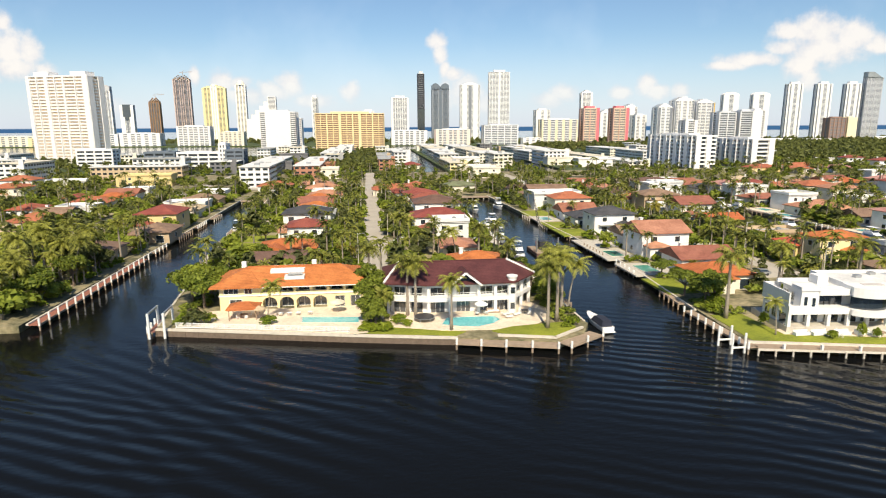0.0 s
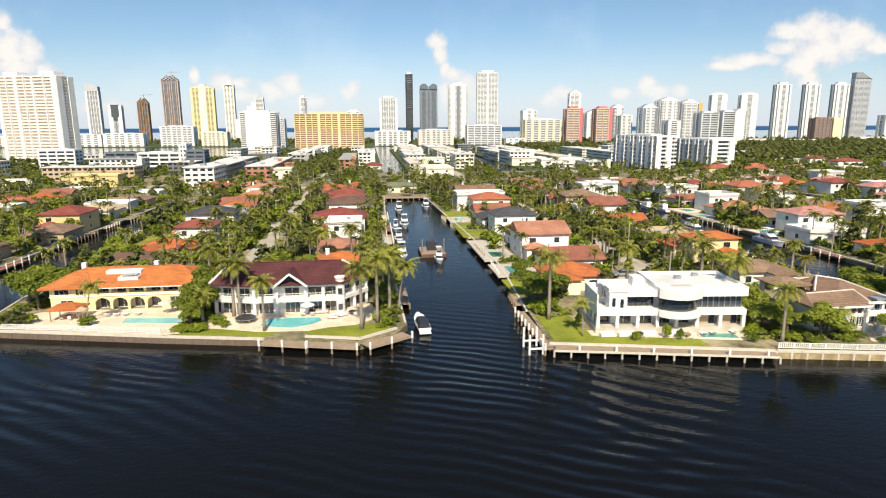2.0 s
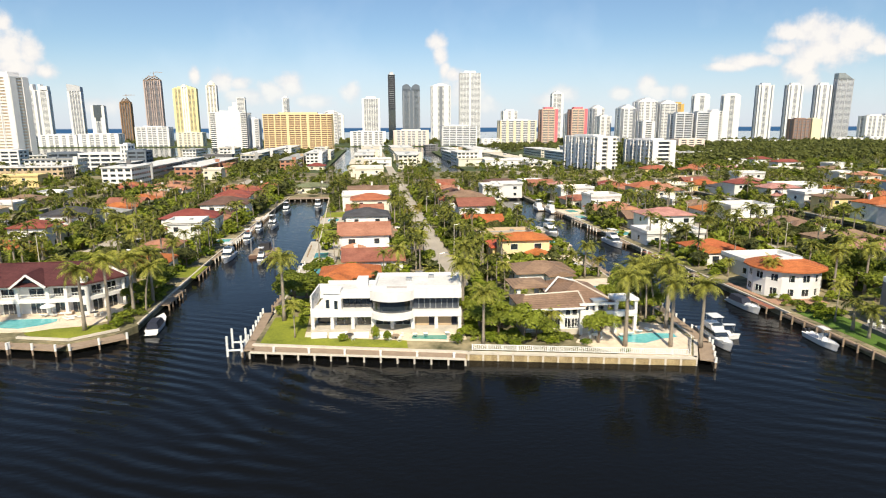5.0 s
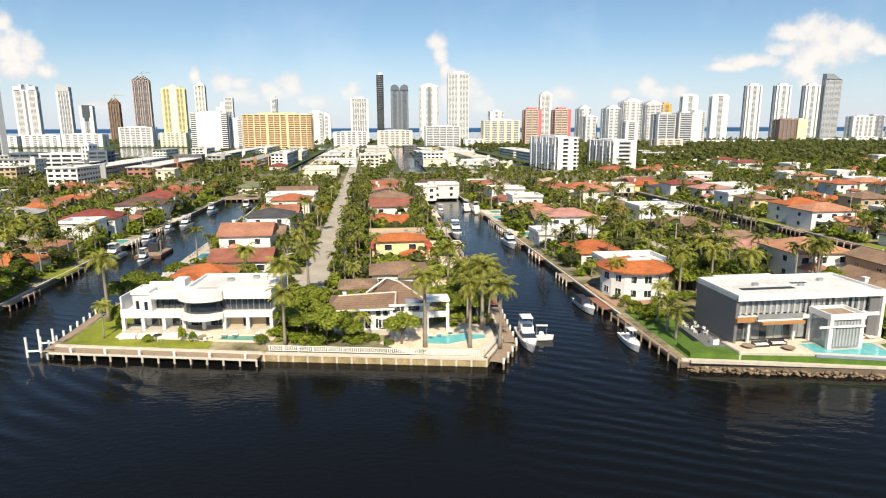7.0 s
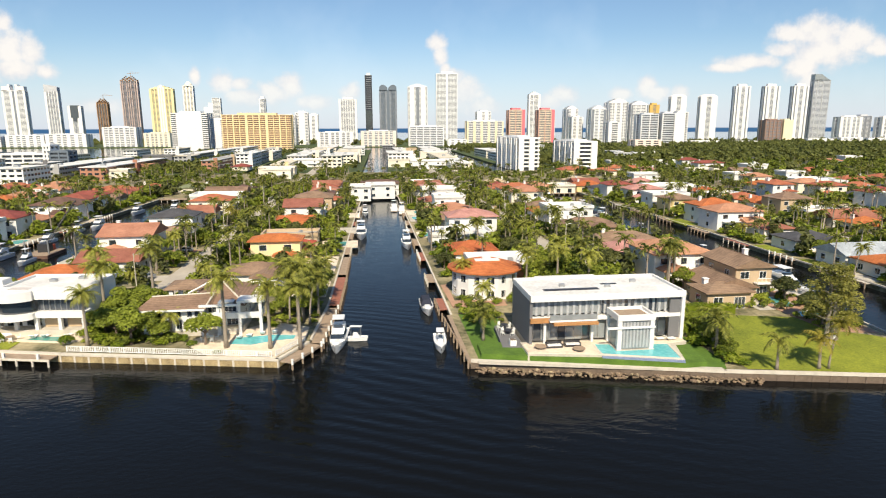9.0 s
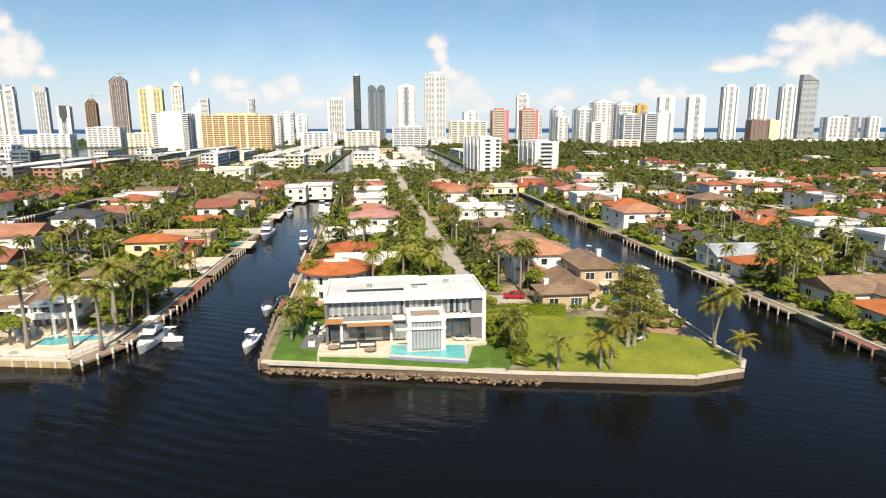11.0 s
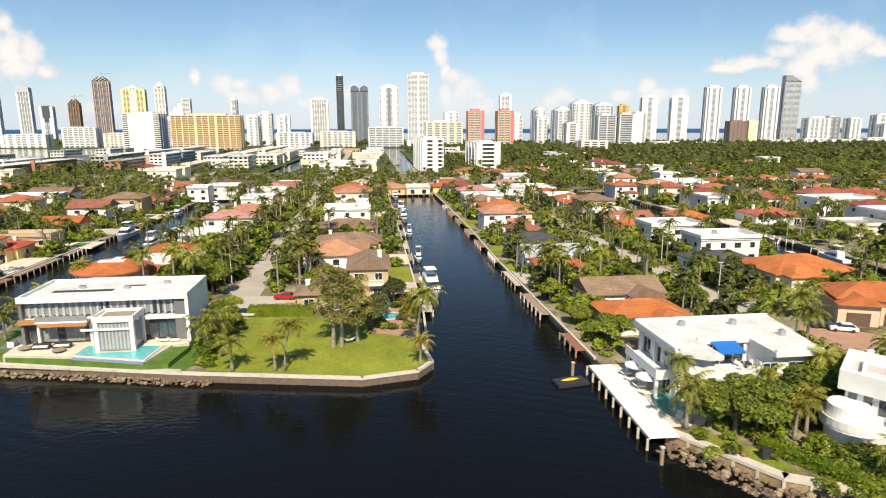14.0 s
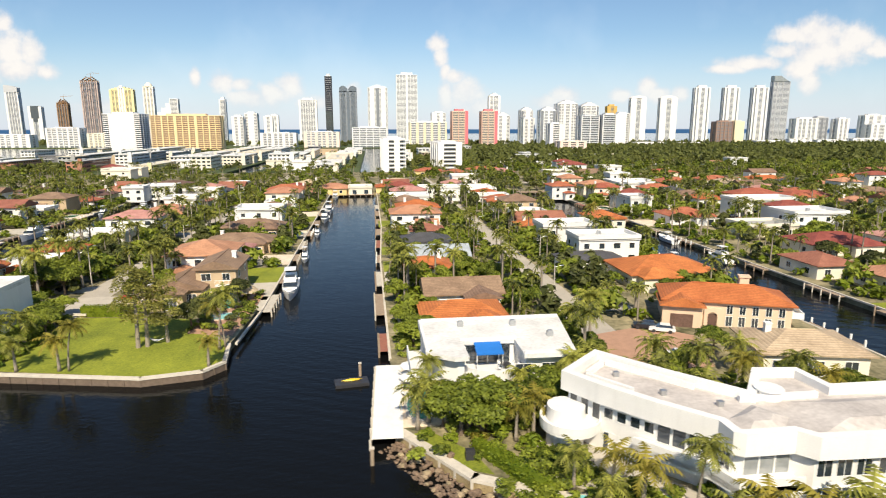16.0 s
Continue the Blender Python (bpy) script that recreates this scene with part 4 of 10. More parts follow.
house(318, 46.8, 14.5, 10.5, 1, "hip", "tan", "cream", extra=False, turn=-12)
# L5
house(372.5, 181.0, 16.7, 13, 1, "hip", "terracotta", "white")
house(385.2, 153.1, 17.1, 13, 1, "flat", "tan", "cream")
house(405.4, 157.9, 19.6, 14, 2, "flat", "white", "white")
house(413.9, 196.8, 26.0, 12, 2, "flat", "white", "white")
house(363.2, 99.3, 10.7, 13, 1, "hip", "clay", "cream")
house(385.8, 123.3, 20.4, 13, 1, "hip", "brick", "cream")
house(462.5, 233.7, 23.5, 13, 1, "hip", "terracotta", "cream")
house(377.7, 240.3, 11.9, 13, 1, "hip", "charcoal", "white")
house(439.3, 318.1, 20.9, 13, 1, "hip", "terracotta", "cream")
house(473.1, 330.2, 20.1, 13, 1, "hip", "terracotta", "cream")
house(351.8, 267.1, 11.6, 13, 2, "hip", "terracotta", "white")
house(413.2, 321.7, 26.1, 13, 1, "flat", "white", "white")
house(504.7, 325.8, 27.1, 13, 1, "hip", "orange", "cream")
house(565.8, 330.8, 24.3, 13, 1, "hip", "orange", "cream")
house(423.9, 215.7, 20.7, 13, 2, "hip", "terracotta", "yellow")
house(339.8, 180.0, 12.0, 13, 1, "hip", "orange", "cream")
house(364.9, 296.9, 12.9, 13, 1, "hip", "orange", "cream")
house(365.6, 208.5, 9.2, 13, 2, "flat", "charcoal", "white")
house(410.0, 308.3, 21.7, 13, 1, "flat", "white", "white")
# far
house(288.7, 262.9, 19.9, 10, 2, "flat", "white", "white")
house(304.7, 322.6, 14.1, 13, 1, "hip", "rose", "rose")
house(235.1, 305.6, 17.1, 13, 1, "hip", "salmon", "yellow")
house(344.5, 444.2, 25.1, 13, 1, "hip", "terracotta", "white")
house(300.7, 431.7, 22.2, 13, 1, "hip", "terracotta", "yellow")
house(423.6, 530.4, 32.0, 13, 1, "flat", "white", "white")
house(397.2, 415.3, 19.6, 13, 1, "flat", "tan", "cream")
house(81.3, 893.9, 19.8, 20, 2, "flat", "white", "cream")
house(121.9, 627.3, 29.5, 20, 2, "flat", "cream", "cream")
house(78.4, 435.7, 25.5, 14, 2, "flat", "cream", "cream")
house(221.1, 695.5, 32.0, 14, 2, "flat", "cream", "cream")
house(182.9, 627.9, 22.7, 14, 2, "flat", "white", "white")
house(-77.7, 511.4, 32.0, 12, 2, "flat", "white", "slatewall")
house(-41.0, 489.3, 30.5, 12, 2, "flat", "white", "brickwall")
house(-78.3, 665.4, 29.7, 12, 2, "flat", "white", "slatewall")
house(81.4, 415.7, 19.1, 14, 2, "flat", "cream", "cream")
house(197.2, 837.3, 30.2, 14, 2, "flat", "tan", "tan")
house(196.8, 510.3, 32.0, 14, 2, "flat", "cream", "white")
house(140.3, 281.4, 9.7, 10, 2, "flat", "grey", "white")
house(178.3, 540.4, 32.0, 14, 2, "flat", "cream", "cream")
house(386.9, 535.4, 32.0, 13, 1, "flat", "white", "white")
house(470.8, 393.4, 19.3, 13, 1, "hip", "terracotta", "cream")
house(89.5, 552.0, 24.9, 14, 2, "flat", "white", "white")

# ---- skyline ----
tower(-318, 694, 72, 24, 88, "balcony", "white", crown="turrets", turn=-16, pat="SbbnbbSbbnbbsbbbnbbsS", side="SbS", inner=TOWER["coral"])
tower(-818, 1811, 60, 16, 138, "slabs", "white", crown="notch", pat="nsbbSgSbbsn")
tower(-716, 1800, 34, 16, 136, "slabs", "grey", crown="shield", pat="Sbnbnbnbs", pcol="white")
tower(-658, 1794, 34, 16, 96, "piers", "white", crown="arch", pat="SnSbgbSnS")
tower(-581, 1784, 28, 16, 104, "raw", "rust", pat="nbnbnbnbn", pcol="rust")
tower(-502, 1775, 44, 16, 164, "raw", "brownstone", pat="nbnbbnbnbnbbnbn", pcol="pinkstone")
tower(-415, 1764, 62, 16, 142, "balcony", "yellow", crown="stepped", pat="SbsbnSSSnbsbS", pcol="yellow")
tower(-415, 1762.6, 16, 2, 146, "slabs", "white", pat="SbSbS")
tower(-342, 1755, 27, 16, 150, "slabs", "cream", crown="dome", pat="sbnsbsnbs", pcol="white")
tower(-141, 1730, 16, 16, 115, "slabs", "white", pat="sbbg")
tower(93, 1701, 48, 16, 113, "piers", "white", pat="SbnbnbnbnbnbS")
tower(151, 1694, 18, 16, 177, "raw", "silver", fl=5.5, pat="nbbn", pcol="black", inner=TOWER["black"], crown="plain")
tower(151, 1692.6, 18.6, 18.6, 84, "glass", "black")
tower(204, 1688, 47, 16, 136, "slabs", "slate", crown="peaks", pat="gnbnbgnSngbnbng", pcol="slate")
tower(285, 1678, 53, 16, 146, "slabs", "white", crown="stepped", pat="bsSSbggbSSsb")
tower(365, 1668, 57, 16, 180, "slabs", "pale", pat="nbbnbbnbbnSnbbnbbnbbn", pcol="white")
tower(605, 1638, 32, 16, 124, "slabs", "white", crown="stepped", pat="SbbsbbbsS")
tower(1001, 1590, 45, 16, 117, "piers", "white", crown="round", pat="nSSsbbsSSn")
tower(1084, 1580, 49, 16, 117, "piers", "white", crown="round", pat="nSSsbbsSSn")
for x, y in ((1175, 1569), (1255, 1559), (1334, 1549)):
    tower(x, y, 45, 16, 145, "piers", "white", pat="SgSnsbbsnSgS", side="gSg")
tower(1389, 1542, 48, 16, 161, "slabs", "silver", crown="slope", pat="bbnbbbnbbbb", pcol="grey")
tower(-2, 1713, 24, 16, 72, "slabs", "white", pat="SbsbS")
tower(-26, 961, 106, 28, 55, "balcony", "clay", pat="bbnbbsbbnbbssbbnbbsbbssbbnbbsbbnbb", side="bnbnb", pcol="ochre", inner=TOWER["umber"])
tower(-144, 1025, 58, 45, 59, "slabs", "white", pat="bSSsSSb", side="bnbnbnb")
tower(-136, 1176, 28, 30, 51, "slabs", "white", pat="bSSb")
tower(-243, 1642, 20, 16, 112, "slabs", "white", crown="steps", pat="nbbbn")
tower(-336, 1241, 62, 30, 37, "slabs", "white", pat="sbnbsbnbsbnbs")
for x, y, w, h, c in ((-440, 1252, 74, 24, "white"), (-520, 1263, 70, 22, "white"), (-600, 1273, 60, 20, "white"), (-680, 1284, 70, 19, "cream"), (-264, 1232, 48, 26, "cream"), (-770, 1294, 80, 18, "white")):
    tower(x, y, w, 30, h, "slabs", c, pat="SbSbsbSbSbS")
tower(-640, 1279, 34, 22, 15, "slabs", "ochre", pat="SbSbS")
tower(82, 1184, 68, 30, 27, "balcony", "white", pat="SbsbSbsbSbsbS", pcol="white")
tower(166, 1174, 67, 30, 29, "balcony", "white", pat="SbsbSbsbSbsbS", pcol="coralpale")
tower(259, 1162, 67, 30, 37, "balcony", "pale", pat="nbbnbbnbbnbbnbbn", pcol="white")
tower(372, 1148, 71, 28, 47, "balcony", "white", pat="sbbSbbSbbSbbSbbs", pcol="lemon")
tower(429, 1458, 34, 28, 73, "slabs", "white", pat="SSbsSb")
tower(434, 1146, 31, 26, 68, "balcony", "coral", pat="nbbnbbnb", pcol="rose")
tower(491, 1139, 31, 26, 68, "balcony", "coral", pat="nbbnbbnb", pcol="rose")
tower(585, 1440, 34, 30, 66, "slabs", "white", crown="stepped", pat="SbsSb")
tower(643, 1432, 29, 30, 79, "slabs", "white", pat="gbSSb", crown="stepped")
tower(622, 1332, 26, 30, 58, "slabs", "white", pat="sbSbs")
tower(648, 1270, 34, 30, 74, "slabs", "pale", crown="stepped", pat="gnbsbg")
tower(690, 1266, 44, 30, 88, "slabs", "white", crown="stepped", pat="gbnbSnbbnSbnbg")
tower(745, 1279, 40, 30, 84, "slabs", "white", crown="stepped", pat="gbnbbnbbng")
tower(610, 1090, 24, 26, 44, "slabs", "white", pat="SbbS")
tower(668, 1067, 34, 30, 58, "slabs", "silver", pat="nbbbnbbbn", pcol="white")
tower(706, 1064, 30, 30, 60, "slabs", "silver", pat="nbbbbS", pcol="white")
tower(734, 1071, 22, 30, 62, "slabs", "white", pat="SSSb")
tower(889, 1503, 26, 16, 92, "slabs", "gold", pat="SbS")
tower(557, 838, 40, 26, 16, "slabs", "coralpale", pat="sbsbsbs")
tower(1056, 1260, 40, 22, 50, "slabs", "umber", pat="nbnbnbnbn", pcol="umber")
tower(1092, 1260, 22, 30, 50, "slabs", "lemon", pat="SSS", pcol="lemon")
tower(1347, 1375, 60, 26, 59, "piers", "white", pat="SbsbSbsbS")
tower(1405, 1397, 34, 26, 62, "slabs", "grey", pat="gbgbg", pcol="white")
tower(1440, 1366, 30, 26, 58, "piers", "white", pat="SbSbS")
tower(1500, 1315, 56, 24, 44, "slabs", "white", pat="SbSbbSbS")
tower(1572, 1418, 57, 24, 68, "slabs", "white", pat="SbSbS")
tower(-19, 1312, 23, 24, 61, "slabs", "white", pat="SbSb")
tower(4, 1340, 26, 24, 68, "slabs", "white", pat="bSSb")
tower(14, 1510, 20, 16, 65, "slabs", "white", pat="SbS")
# low white blocks along the far shore on the east
for x, y, w, h in ((1120, 1190, 60, 9), (1190, 1186, 52, 12), (1262, 1182, 70, 10), (1340, 1180, 60, 13), (1420, 1178, 70, 11), (812, 1120, 60, 8), (900, 1115, 50, 7), (320, 1150, 40, 12)):
    tower(x, y, w, 20, h, "slabs", "white", pat="SbSbSbS", fl=3.0)
# midrise
tower(276, 468, 18, 86, 26, "balcony", "white", pat="SbSb", side="bnbSbnbSbnbSbnbSbnb")
tower(321, 460, 20, 56, 23, "balcony", "white", pat="SbbS", side="bnbSbnbSbnbSbnb")
tower(-233, 553, 30, 16, 16, "slabs", "white")
tower(-174, 535, 25, 16, 14, "slabs", "slate")
tower(-139, 521, 34, 16, 14, "slabs", "white")
tower(-119, 519, 6, 16, 21, "slabs", "white")
tower(-109, 517, 15, 16, 16, "slabs", "slate")

# ---- the other houses of the same streets ----
r = random.Random(33)
STYLES = (("hip", "terracotta", "cream"), ("hip", "orange", "white"), ("hip", "salmon", "white"), ("gable", "clay", "white"), ("hip", "umber", "tan"), ("hip", "brick", "white"), ("flat", "white", "white"), ("flat", "white", "white"), ("hip", "salmon", "cream"), ("hip", "rose", "white"), ("hip", "tan", "cream"), ("hip", "charcoal", "white"), ("gable", "umber", "white"), ("flat", "cream", "white"))


def is_clear(x, y, w, d, pad=1.0):
    return not any(a - pad < x + w / 2 and c + pad > x - w / 2 and b - pad < y + d / 2 and e + pad > y - d / 2 for a, b, c, e in FOOT)


for x0, ya, yb, step in ((-76, 168, 300, 17), (-119, 150, 340, 18), (-174, 140, 340, 20), (-215, 140, 340, 22), (-21, 136, 345, 15), (23.5, 132, 345, 15), (80, 116, 290, 15), (120.5, 112, 345, 15), (176, 120, 345, 15), (215, 108, 345, 15), (271.5, 72, 345, 14), (313.5, 118, 345, 15), (372, 50, 345, 17), (412, 60, 345, 17), (470, 70, 345, 20), (515, 90, 345, 20), (570, 120, 345, 24), (620, 140, 345, 24)):
    y = ya
    while y < yb:
        w, d = r.uniform(12, 17.5), r.uniform(10, 12.5)
        x = x0 + r.uniform(-1.5, 1.5)
        st = r.choice(STYLES)
        if is_clear(x, y, w, d, 1.2):
            house(round(x, 1), round(y, 1), round(w, 1), round(d, 1), 2 if r.random() < 0.3 else 1, *st, extra=r.random() < 0.5)
            y += step
        else:
            y += 3
for i in range(24):
    x, y = r.uniform(290, 700), r.uniform(350, 560)
    w, d = r.uniform(14, 22), r.uniform(11, 14)
    if is_clear(x, y, w, d, 3):
        house(round(x, 1), round(y, 1), round(w, 1), round(d, 1), r.choice((1, 2)), *r.choice(STYLES), extra=False)

# ---- low apartment blocks between the far canals ----
for x0, y0, x1, y1, floors, col, rcol in ((-85, 425, -66, 492, 3, "grey", "white"), (-88, 500, -68, 566, 3, "white", "white"), (-50, 418, -33, 470, 3, "brickwall", "white"), (-50, 478, -34, 546, 3, "brickwall", "white"),
                                        (-47, 620, -30, 700, 3, "grey", "white"), (-46, 710, -28, 800, 3, "white", "white"), (-40, 815, -20, 930, 3, "white", "white"), (9, 496, 22, 552, 3, "brickwall", "grey"), (9, 566, 21, 620, 3, "tan", "grey"),
                                        (24, 556, 39, 602, 4, "white", "white"), (24, 610, 38, 655, 4, "grey", "white"), (22, 670, 40, 740, 3, "cream", "white"), (66, 484, 80, 560, 2, "butter", "cream"), (68, 570, 86, 630, 3, "cream", "white"),
                                        (70, 650, 92, 720, 3, "cream", "white"), (74, 740, 98, 830, 3, "white", "cream"), (76, 850, 100, 930, 3, "cream", "white"), (106, 502, 122, 540, 4, "cream", "white"), (109, 586, 134, 650, 3, "cream", "white"),
                                        (110, 670, 136, 760, 3, "cream", "cream"), (112, 790, 140, 900, 3, "white", "white"), (163, 545, 186, 590, 4, "white", "white"), (166, 610, 188, 690, 3, "cream", "white"), (178, 720, 190, 800, 3, "cream", "white"),
                                        (212, 472, 230, 560, 2, "cream", "white"), (214, 575, 232, 690, 2, "cream", "cream"), (216, 710, 240, 820, 2, "white", "white"), (222, 840, 246, 950, 2, "cream", "white"), (280, 590, 300, 660, 3, "white", "white"),
                                        (282, 680, 304, 760, 3, "cream", "white"), (-185, 430, -126, 446, 3, "tan", "white"), (-120, 480, -100, 505, 3, "slatewall", "white"), (422, 640, 470, 656, 2, "white", "white"), (396, 602, 436, 622, 1, "cream", "cream"), (512, 676, 552, 700, 1, "cream", "cream")):
    lowrise((x0 + x1) / 2, (y0 + y1) / 2, x1 - x0, y1 - y0, floors, col, rcol)
r = random.Random(21)
for x0, y0, x1, y1, p in ((-330, 350, -130, 680, 0.5), (-120, 365, 40, 940, 0.36), (68, 366, 132, 960, 0.34), (166, 370, 243, 940, 0.34), (310, 640, 480, 900, 0.16)):
    y = y0
    while y < y1:
        x = x0
        while x < x1 - 12:
            w, d = (r.uniform(13, 18), r.uniform(28, 44)) if r.random() < 0.6 else (r.uniform(26, 40), r.uniform(12, 16))
            cx, cy = x + w / 2 + r.uniform(0, 4), y + d / 2
            if r.random() < p and cx + w / 2 < x1 and is_free(cx, cy, max(w, d) / 2 + 1) and not any(abs(cx - sx) < w / 2 + 5 for sx in STREETS.values()):
                lowrise(cx, cy, round(w), round(d), r.choice((2, 3, 3, 4, 4)), r.choice(("white", "white", "white", "cream", "tan", "grey", "white", "slatewall") if y > 380 else ("cream", "white", "white", "tan")), r.choice(("white", "white", "cream", "grey")))
            x += w + r.uniform(6, 16)
        y += r.uniform(38, 52)

# ---- plants ----
def frond(verts, faces, base, az, pitch, length, droop, leaflets, lw, r):
    """One feather frond: an arching rib with leaflets on both sides, drooping towards the tip."""
    p = Vector(base)
    dirh = Vector((math.cos(az), math.sin(az), 0))
    side = Vector((-math.sin(az), math.cos(az), 0))
    n = leaflets
    pts, ang = [p.copy()], pitch
    for i in range(n):
        step = length / n
        p = p + (dirh * math.cos(ang) + Vector((0, 0, 1)) * math.sin(ang)) * step
        ang -= droop / n
        pts.append(p.copy())
    for i in range(n):
        t = (i + 0.5) / n
        ll = lw * math.sin(math.pi * min(1, 0.18 + t * 0.85)) ** 0.7
        a, b = pts[i], pts[i + 1]
        for s in (-1, 1):
            tip = (a + b) / 2 + side * s * ll * 0.86 + (b - a) * 0.9 + Vector((0, 0, -ll * (0.35 + r.uniform(0, 0.3))))
            k = len(verts)
            verts += [a, b, tip]
            faces.append((k, k + 1, k + 2))
    # rib
    for i in range(n - 1):
        k = len(verts)
        verts += [pts[i] + side * 0.04, pts[i] - side * 0.04, pts[i + 1] - side * 0.03, pts[i + 1] + side * 0.03]
        faces.append((k, k + 1, k + 2, k + 3))


def palm_crown(seed, length, count, leaflets, lw):
    r = random.Random(seed)
    verts, faces = [], []
    for i in range(count):
        az = 2.399963 * i + r.uniform(-0.2, 0.2)
        t = i / count
        frond(verts, faces, (0, 0, 0), az, 1.25 - 1.5 * t + r.uniform(-0.12, 0.12), length * r.uniform(0.85, 1.1), 1.5 + 0.5 * r.random(), leaflets, lw, r)
    me = bpy.data.meshes.new("crown")
    me.from_pydata([tuple(v) for v in verts], [], faces)
    return me


def palm_trunk(h, r0, r1, lean, shaft):
    bm = bmesh.new()
    n, rings = 7, []
    for i in range(7):
        t = i / 6
        c = Vector((lean * t * t * h, 0, h * t))
        rr = r0 + (r1 - r0) * t + 0.10 * (1 - t) ** 6
        rings.append([bm.verts.new(c + Vector((math.cos(2 * math.pi * j / n) * rr, math.sin(2 * math.pi * j / n) * rr, 0))) for j in range(n)])
    for i in range(6):
        for j in range(n):
            bm.faces.new((rings[i][j], rings[i][(j + 1) % n], rings[i + 1][(j + 1) % n], rings[i + 1][j]))
    bm.faces.new(list(reversed(rings[0])))
    bm.faces.new(rings[-1])
    return mesh_of("trunk", bm, M_TRUNK, True)


PALMS = {}
for kind, (h, r0, r1, lean, ln, cnt, lf, lw) in {"royal": (10.5, 0.30, 0.20, 0.0, 3.7, 22, 11, 1.0), "coconut": (9.0, 0.17, 0.12, 0.16, 3.7, 22, 11, 0.9), "young": (4.2, 0.20, 0.15, 0.04, 2.9, 15, 9, 0.75), "date": (5.5, 0.30, 0.26, 0.02, 2.9, 30, 9, 0.5), "far": (9.0, 0.22, 0.16, 0.03, 3.2, 13, 6, 0.9)}.items():
    crowns = []
    for s in range(3):
        me = palm_crown(s * 13 + len(kind), ln, cnt, lf, lw)
        me.materials.append(M_PALMY if s == 2 and kind in ("coconut", "young") else M_PALM)
        crowns.append(me)
    PALMS[kind] = (palm_trunk(h, r0, r1, lean, True), crowns, Vector((lean * h, 0, h)))
PALM_WORD = {"royal": "tall royal palm with a smooth grey trunk", "coconut": "leaning coconut palm with arching fronds", "young": "short young palm with arching fronds", "date": "stout date palm with a dense round crown", "far": "tall slender palm in a garden"}


def palm(kind, x, y, scale=1.0, turn=None, z=Z0, pick=None):
    t, crowns, top = PALMS[kind]
    turn = rng.uniform(0, 360) if turn is None else turn
    ob = thing("palm_tree", x, y, z, turn, PALM_WORD[kind], "palm tree", kind + " palms")
    ob.scale = (scale, scale, scale)
    part("trunk", t, None, ob)
    c = part("crown", crowns[rng.randrange(3) if pick is None else pick], None, ob)
    c.matrix_basis = pose(*top)
    if kind == "royal":
        s = part("crownshaft", shared("shaft", lambda: mesh_of("crownshaft", taper(0.19, 0.12, 1.3), M_HEDGE, True)), None, ob)
        s.matrix_basis = pose(top[0], top[1], top[2] - 1.2)
    return ob


def taper(r0, r1, h, n=8):
    bm = bmesh.new()
    rod(bm, (0, 0, 0), (0, 0, h), r0, r1, n)
    return bm


def leaf_cloud(seed, blobs, count, size, flat=0.75, tri=False):
    """Leaf sprays strewn over and inside a few lobes, so that the outline is ragged and has gaps."""
    r = np.random.default_rng(seed)
    w = np.array([b[3] ** 2 for b in blobs])
    idx = r.choice(len(blobs), count, p=w / w.sum())
    B = np.array(blobs)[idx]
    d = r.normal(size=(count, 3))
    d /= np.linalg.norm(d, axis=1)[:, None]
    d[:, 2] = np.where(d[:, 2] < -0.35, -d[:, 2], d[:, 2])
    rad = B[:, 3] * r.uniform(0.62, 1.12, count) ** 0.7
    c = B[:, :3] + d * rad[:, None] * np.array([1, 1, flat])
    nrm = d + r.normal(scale=0.55, size=(count, 3)) + np.array([0, 0, 0.5])
    nrm /= np.linalg.norm(nrm, axis=1)[:, None]
    t = np.cross(nrm, r.normal(size=(count, 3)))
    t /= np.linalg.norm(t, axis=1)[:, None]
    u = np.cross(nrm, t)
    s = (size * r.uniform(0.6, 1.35, count))[:, None]
    if tri:
        v = np.stack([c - t * s, c + t * s * 0.75 + u * s * 0.8, c + t * s * 0.6 - u * s * 0.8], 1).reshape(-1, 3)
        return v, np.arange(count * 3).reshape(-1, 3)
    v = np.stack([c - t * s * 0.9, c + u * s * 0.55 + nrm * s * 0.12, c + t * s, c - u * s * 0.55 + nrm * s * 0.12], 1).reshape(-1, 3)
    f = np.arange(count * 4).reshape(-1, 4)
    return v, f


TREES = []
for s in range(6):
    r = random.Random(50 + s)
    H = 6.0
    bm = bmesh.new()
    rod(bm, (0, 0, -0.2), (0.1, 0, H * 0.38), 0.26, 0.18, 7)
    blobs = []
    for i in range(7):
        az, rr = 2 * math.pi * i / 6 + r.uniform(-0.4, 0.4), r.uniform(1.2, 2.3)
        if i == 6:
            rr = 0.2
        c = (math.cos(az) * rr, math.sin(az) * rr, H * r.uniform(0.55, 0.78) + (0.9 if i == 6 else 0))
        blobs.append((*c, r.uniform(1.1, 1.75)))
        rod(bm, (0.1, 0, H * 0.36), (c[0] * 0.8, c[1] * 0.8, c[2] - 0.3), 0.11, 0.04, 5)
    tm = mesh_of("trunk", bm, M_BARK)
    v, f = leaf_cloud(s, blobs, 2300, 0.24, tri=True)
    me = bpy.data.meshes.new("crown")
    me.from_pydata(v.tolist(), [], f.tolist())
    me.materials.append(M_LEAF2 if s in (2, 5) else M_LEAF3 if s in (0, 3) else M_LEAF)
    TREES.append((tm, me))


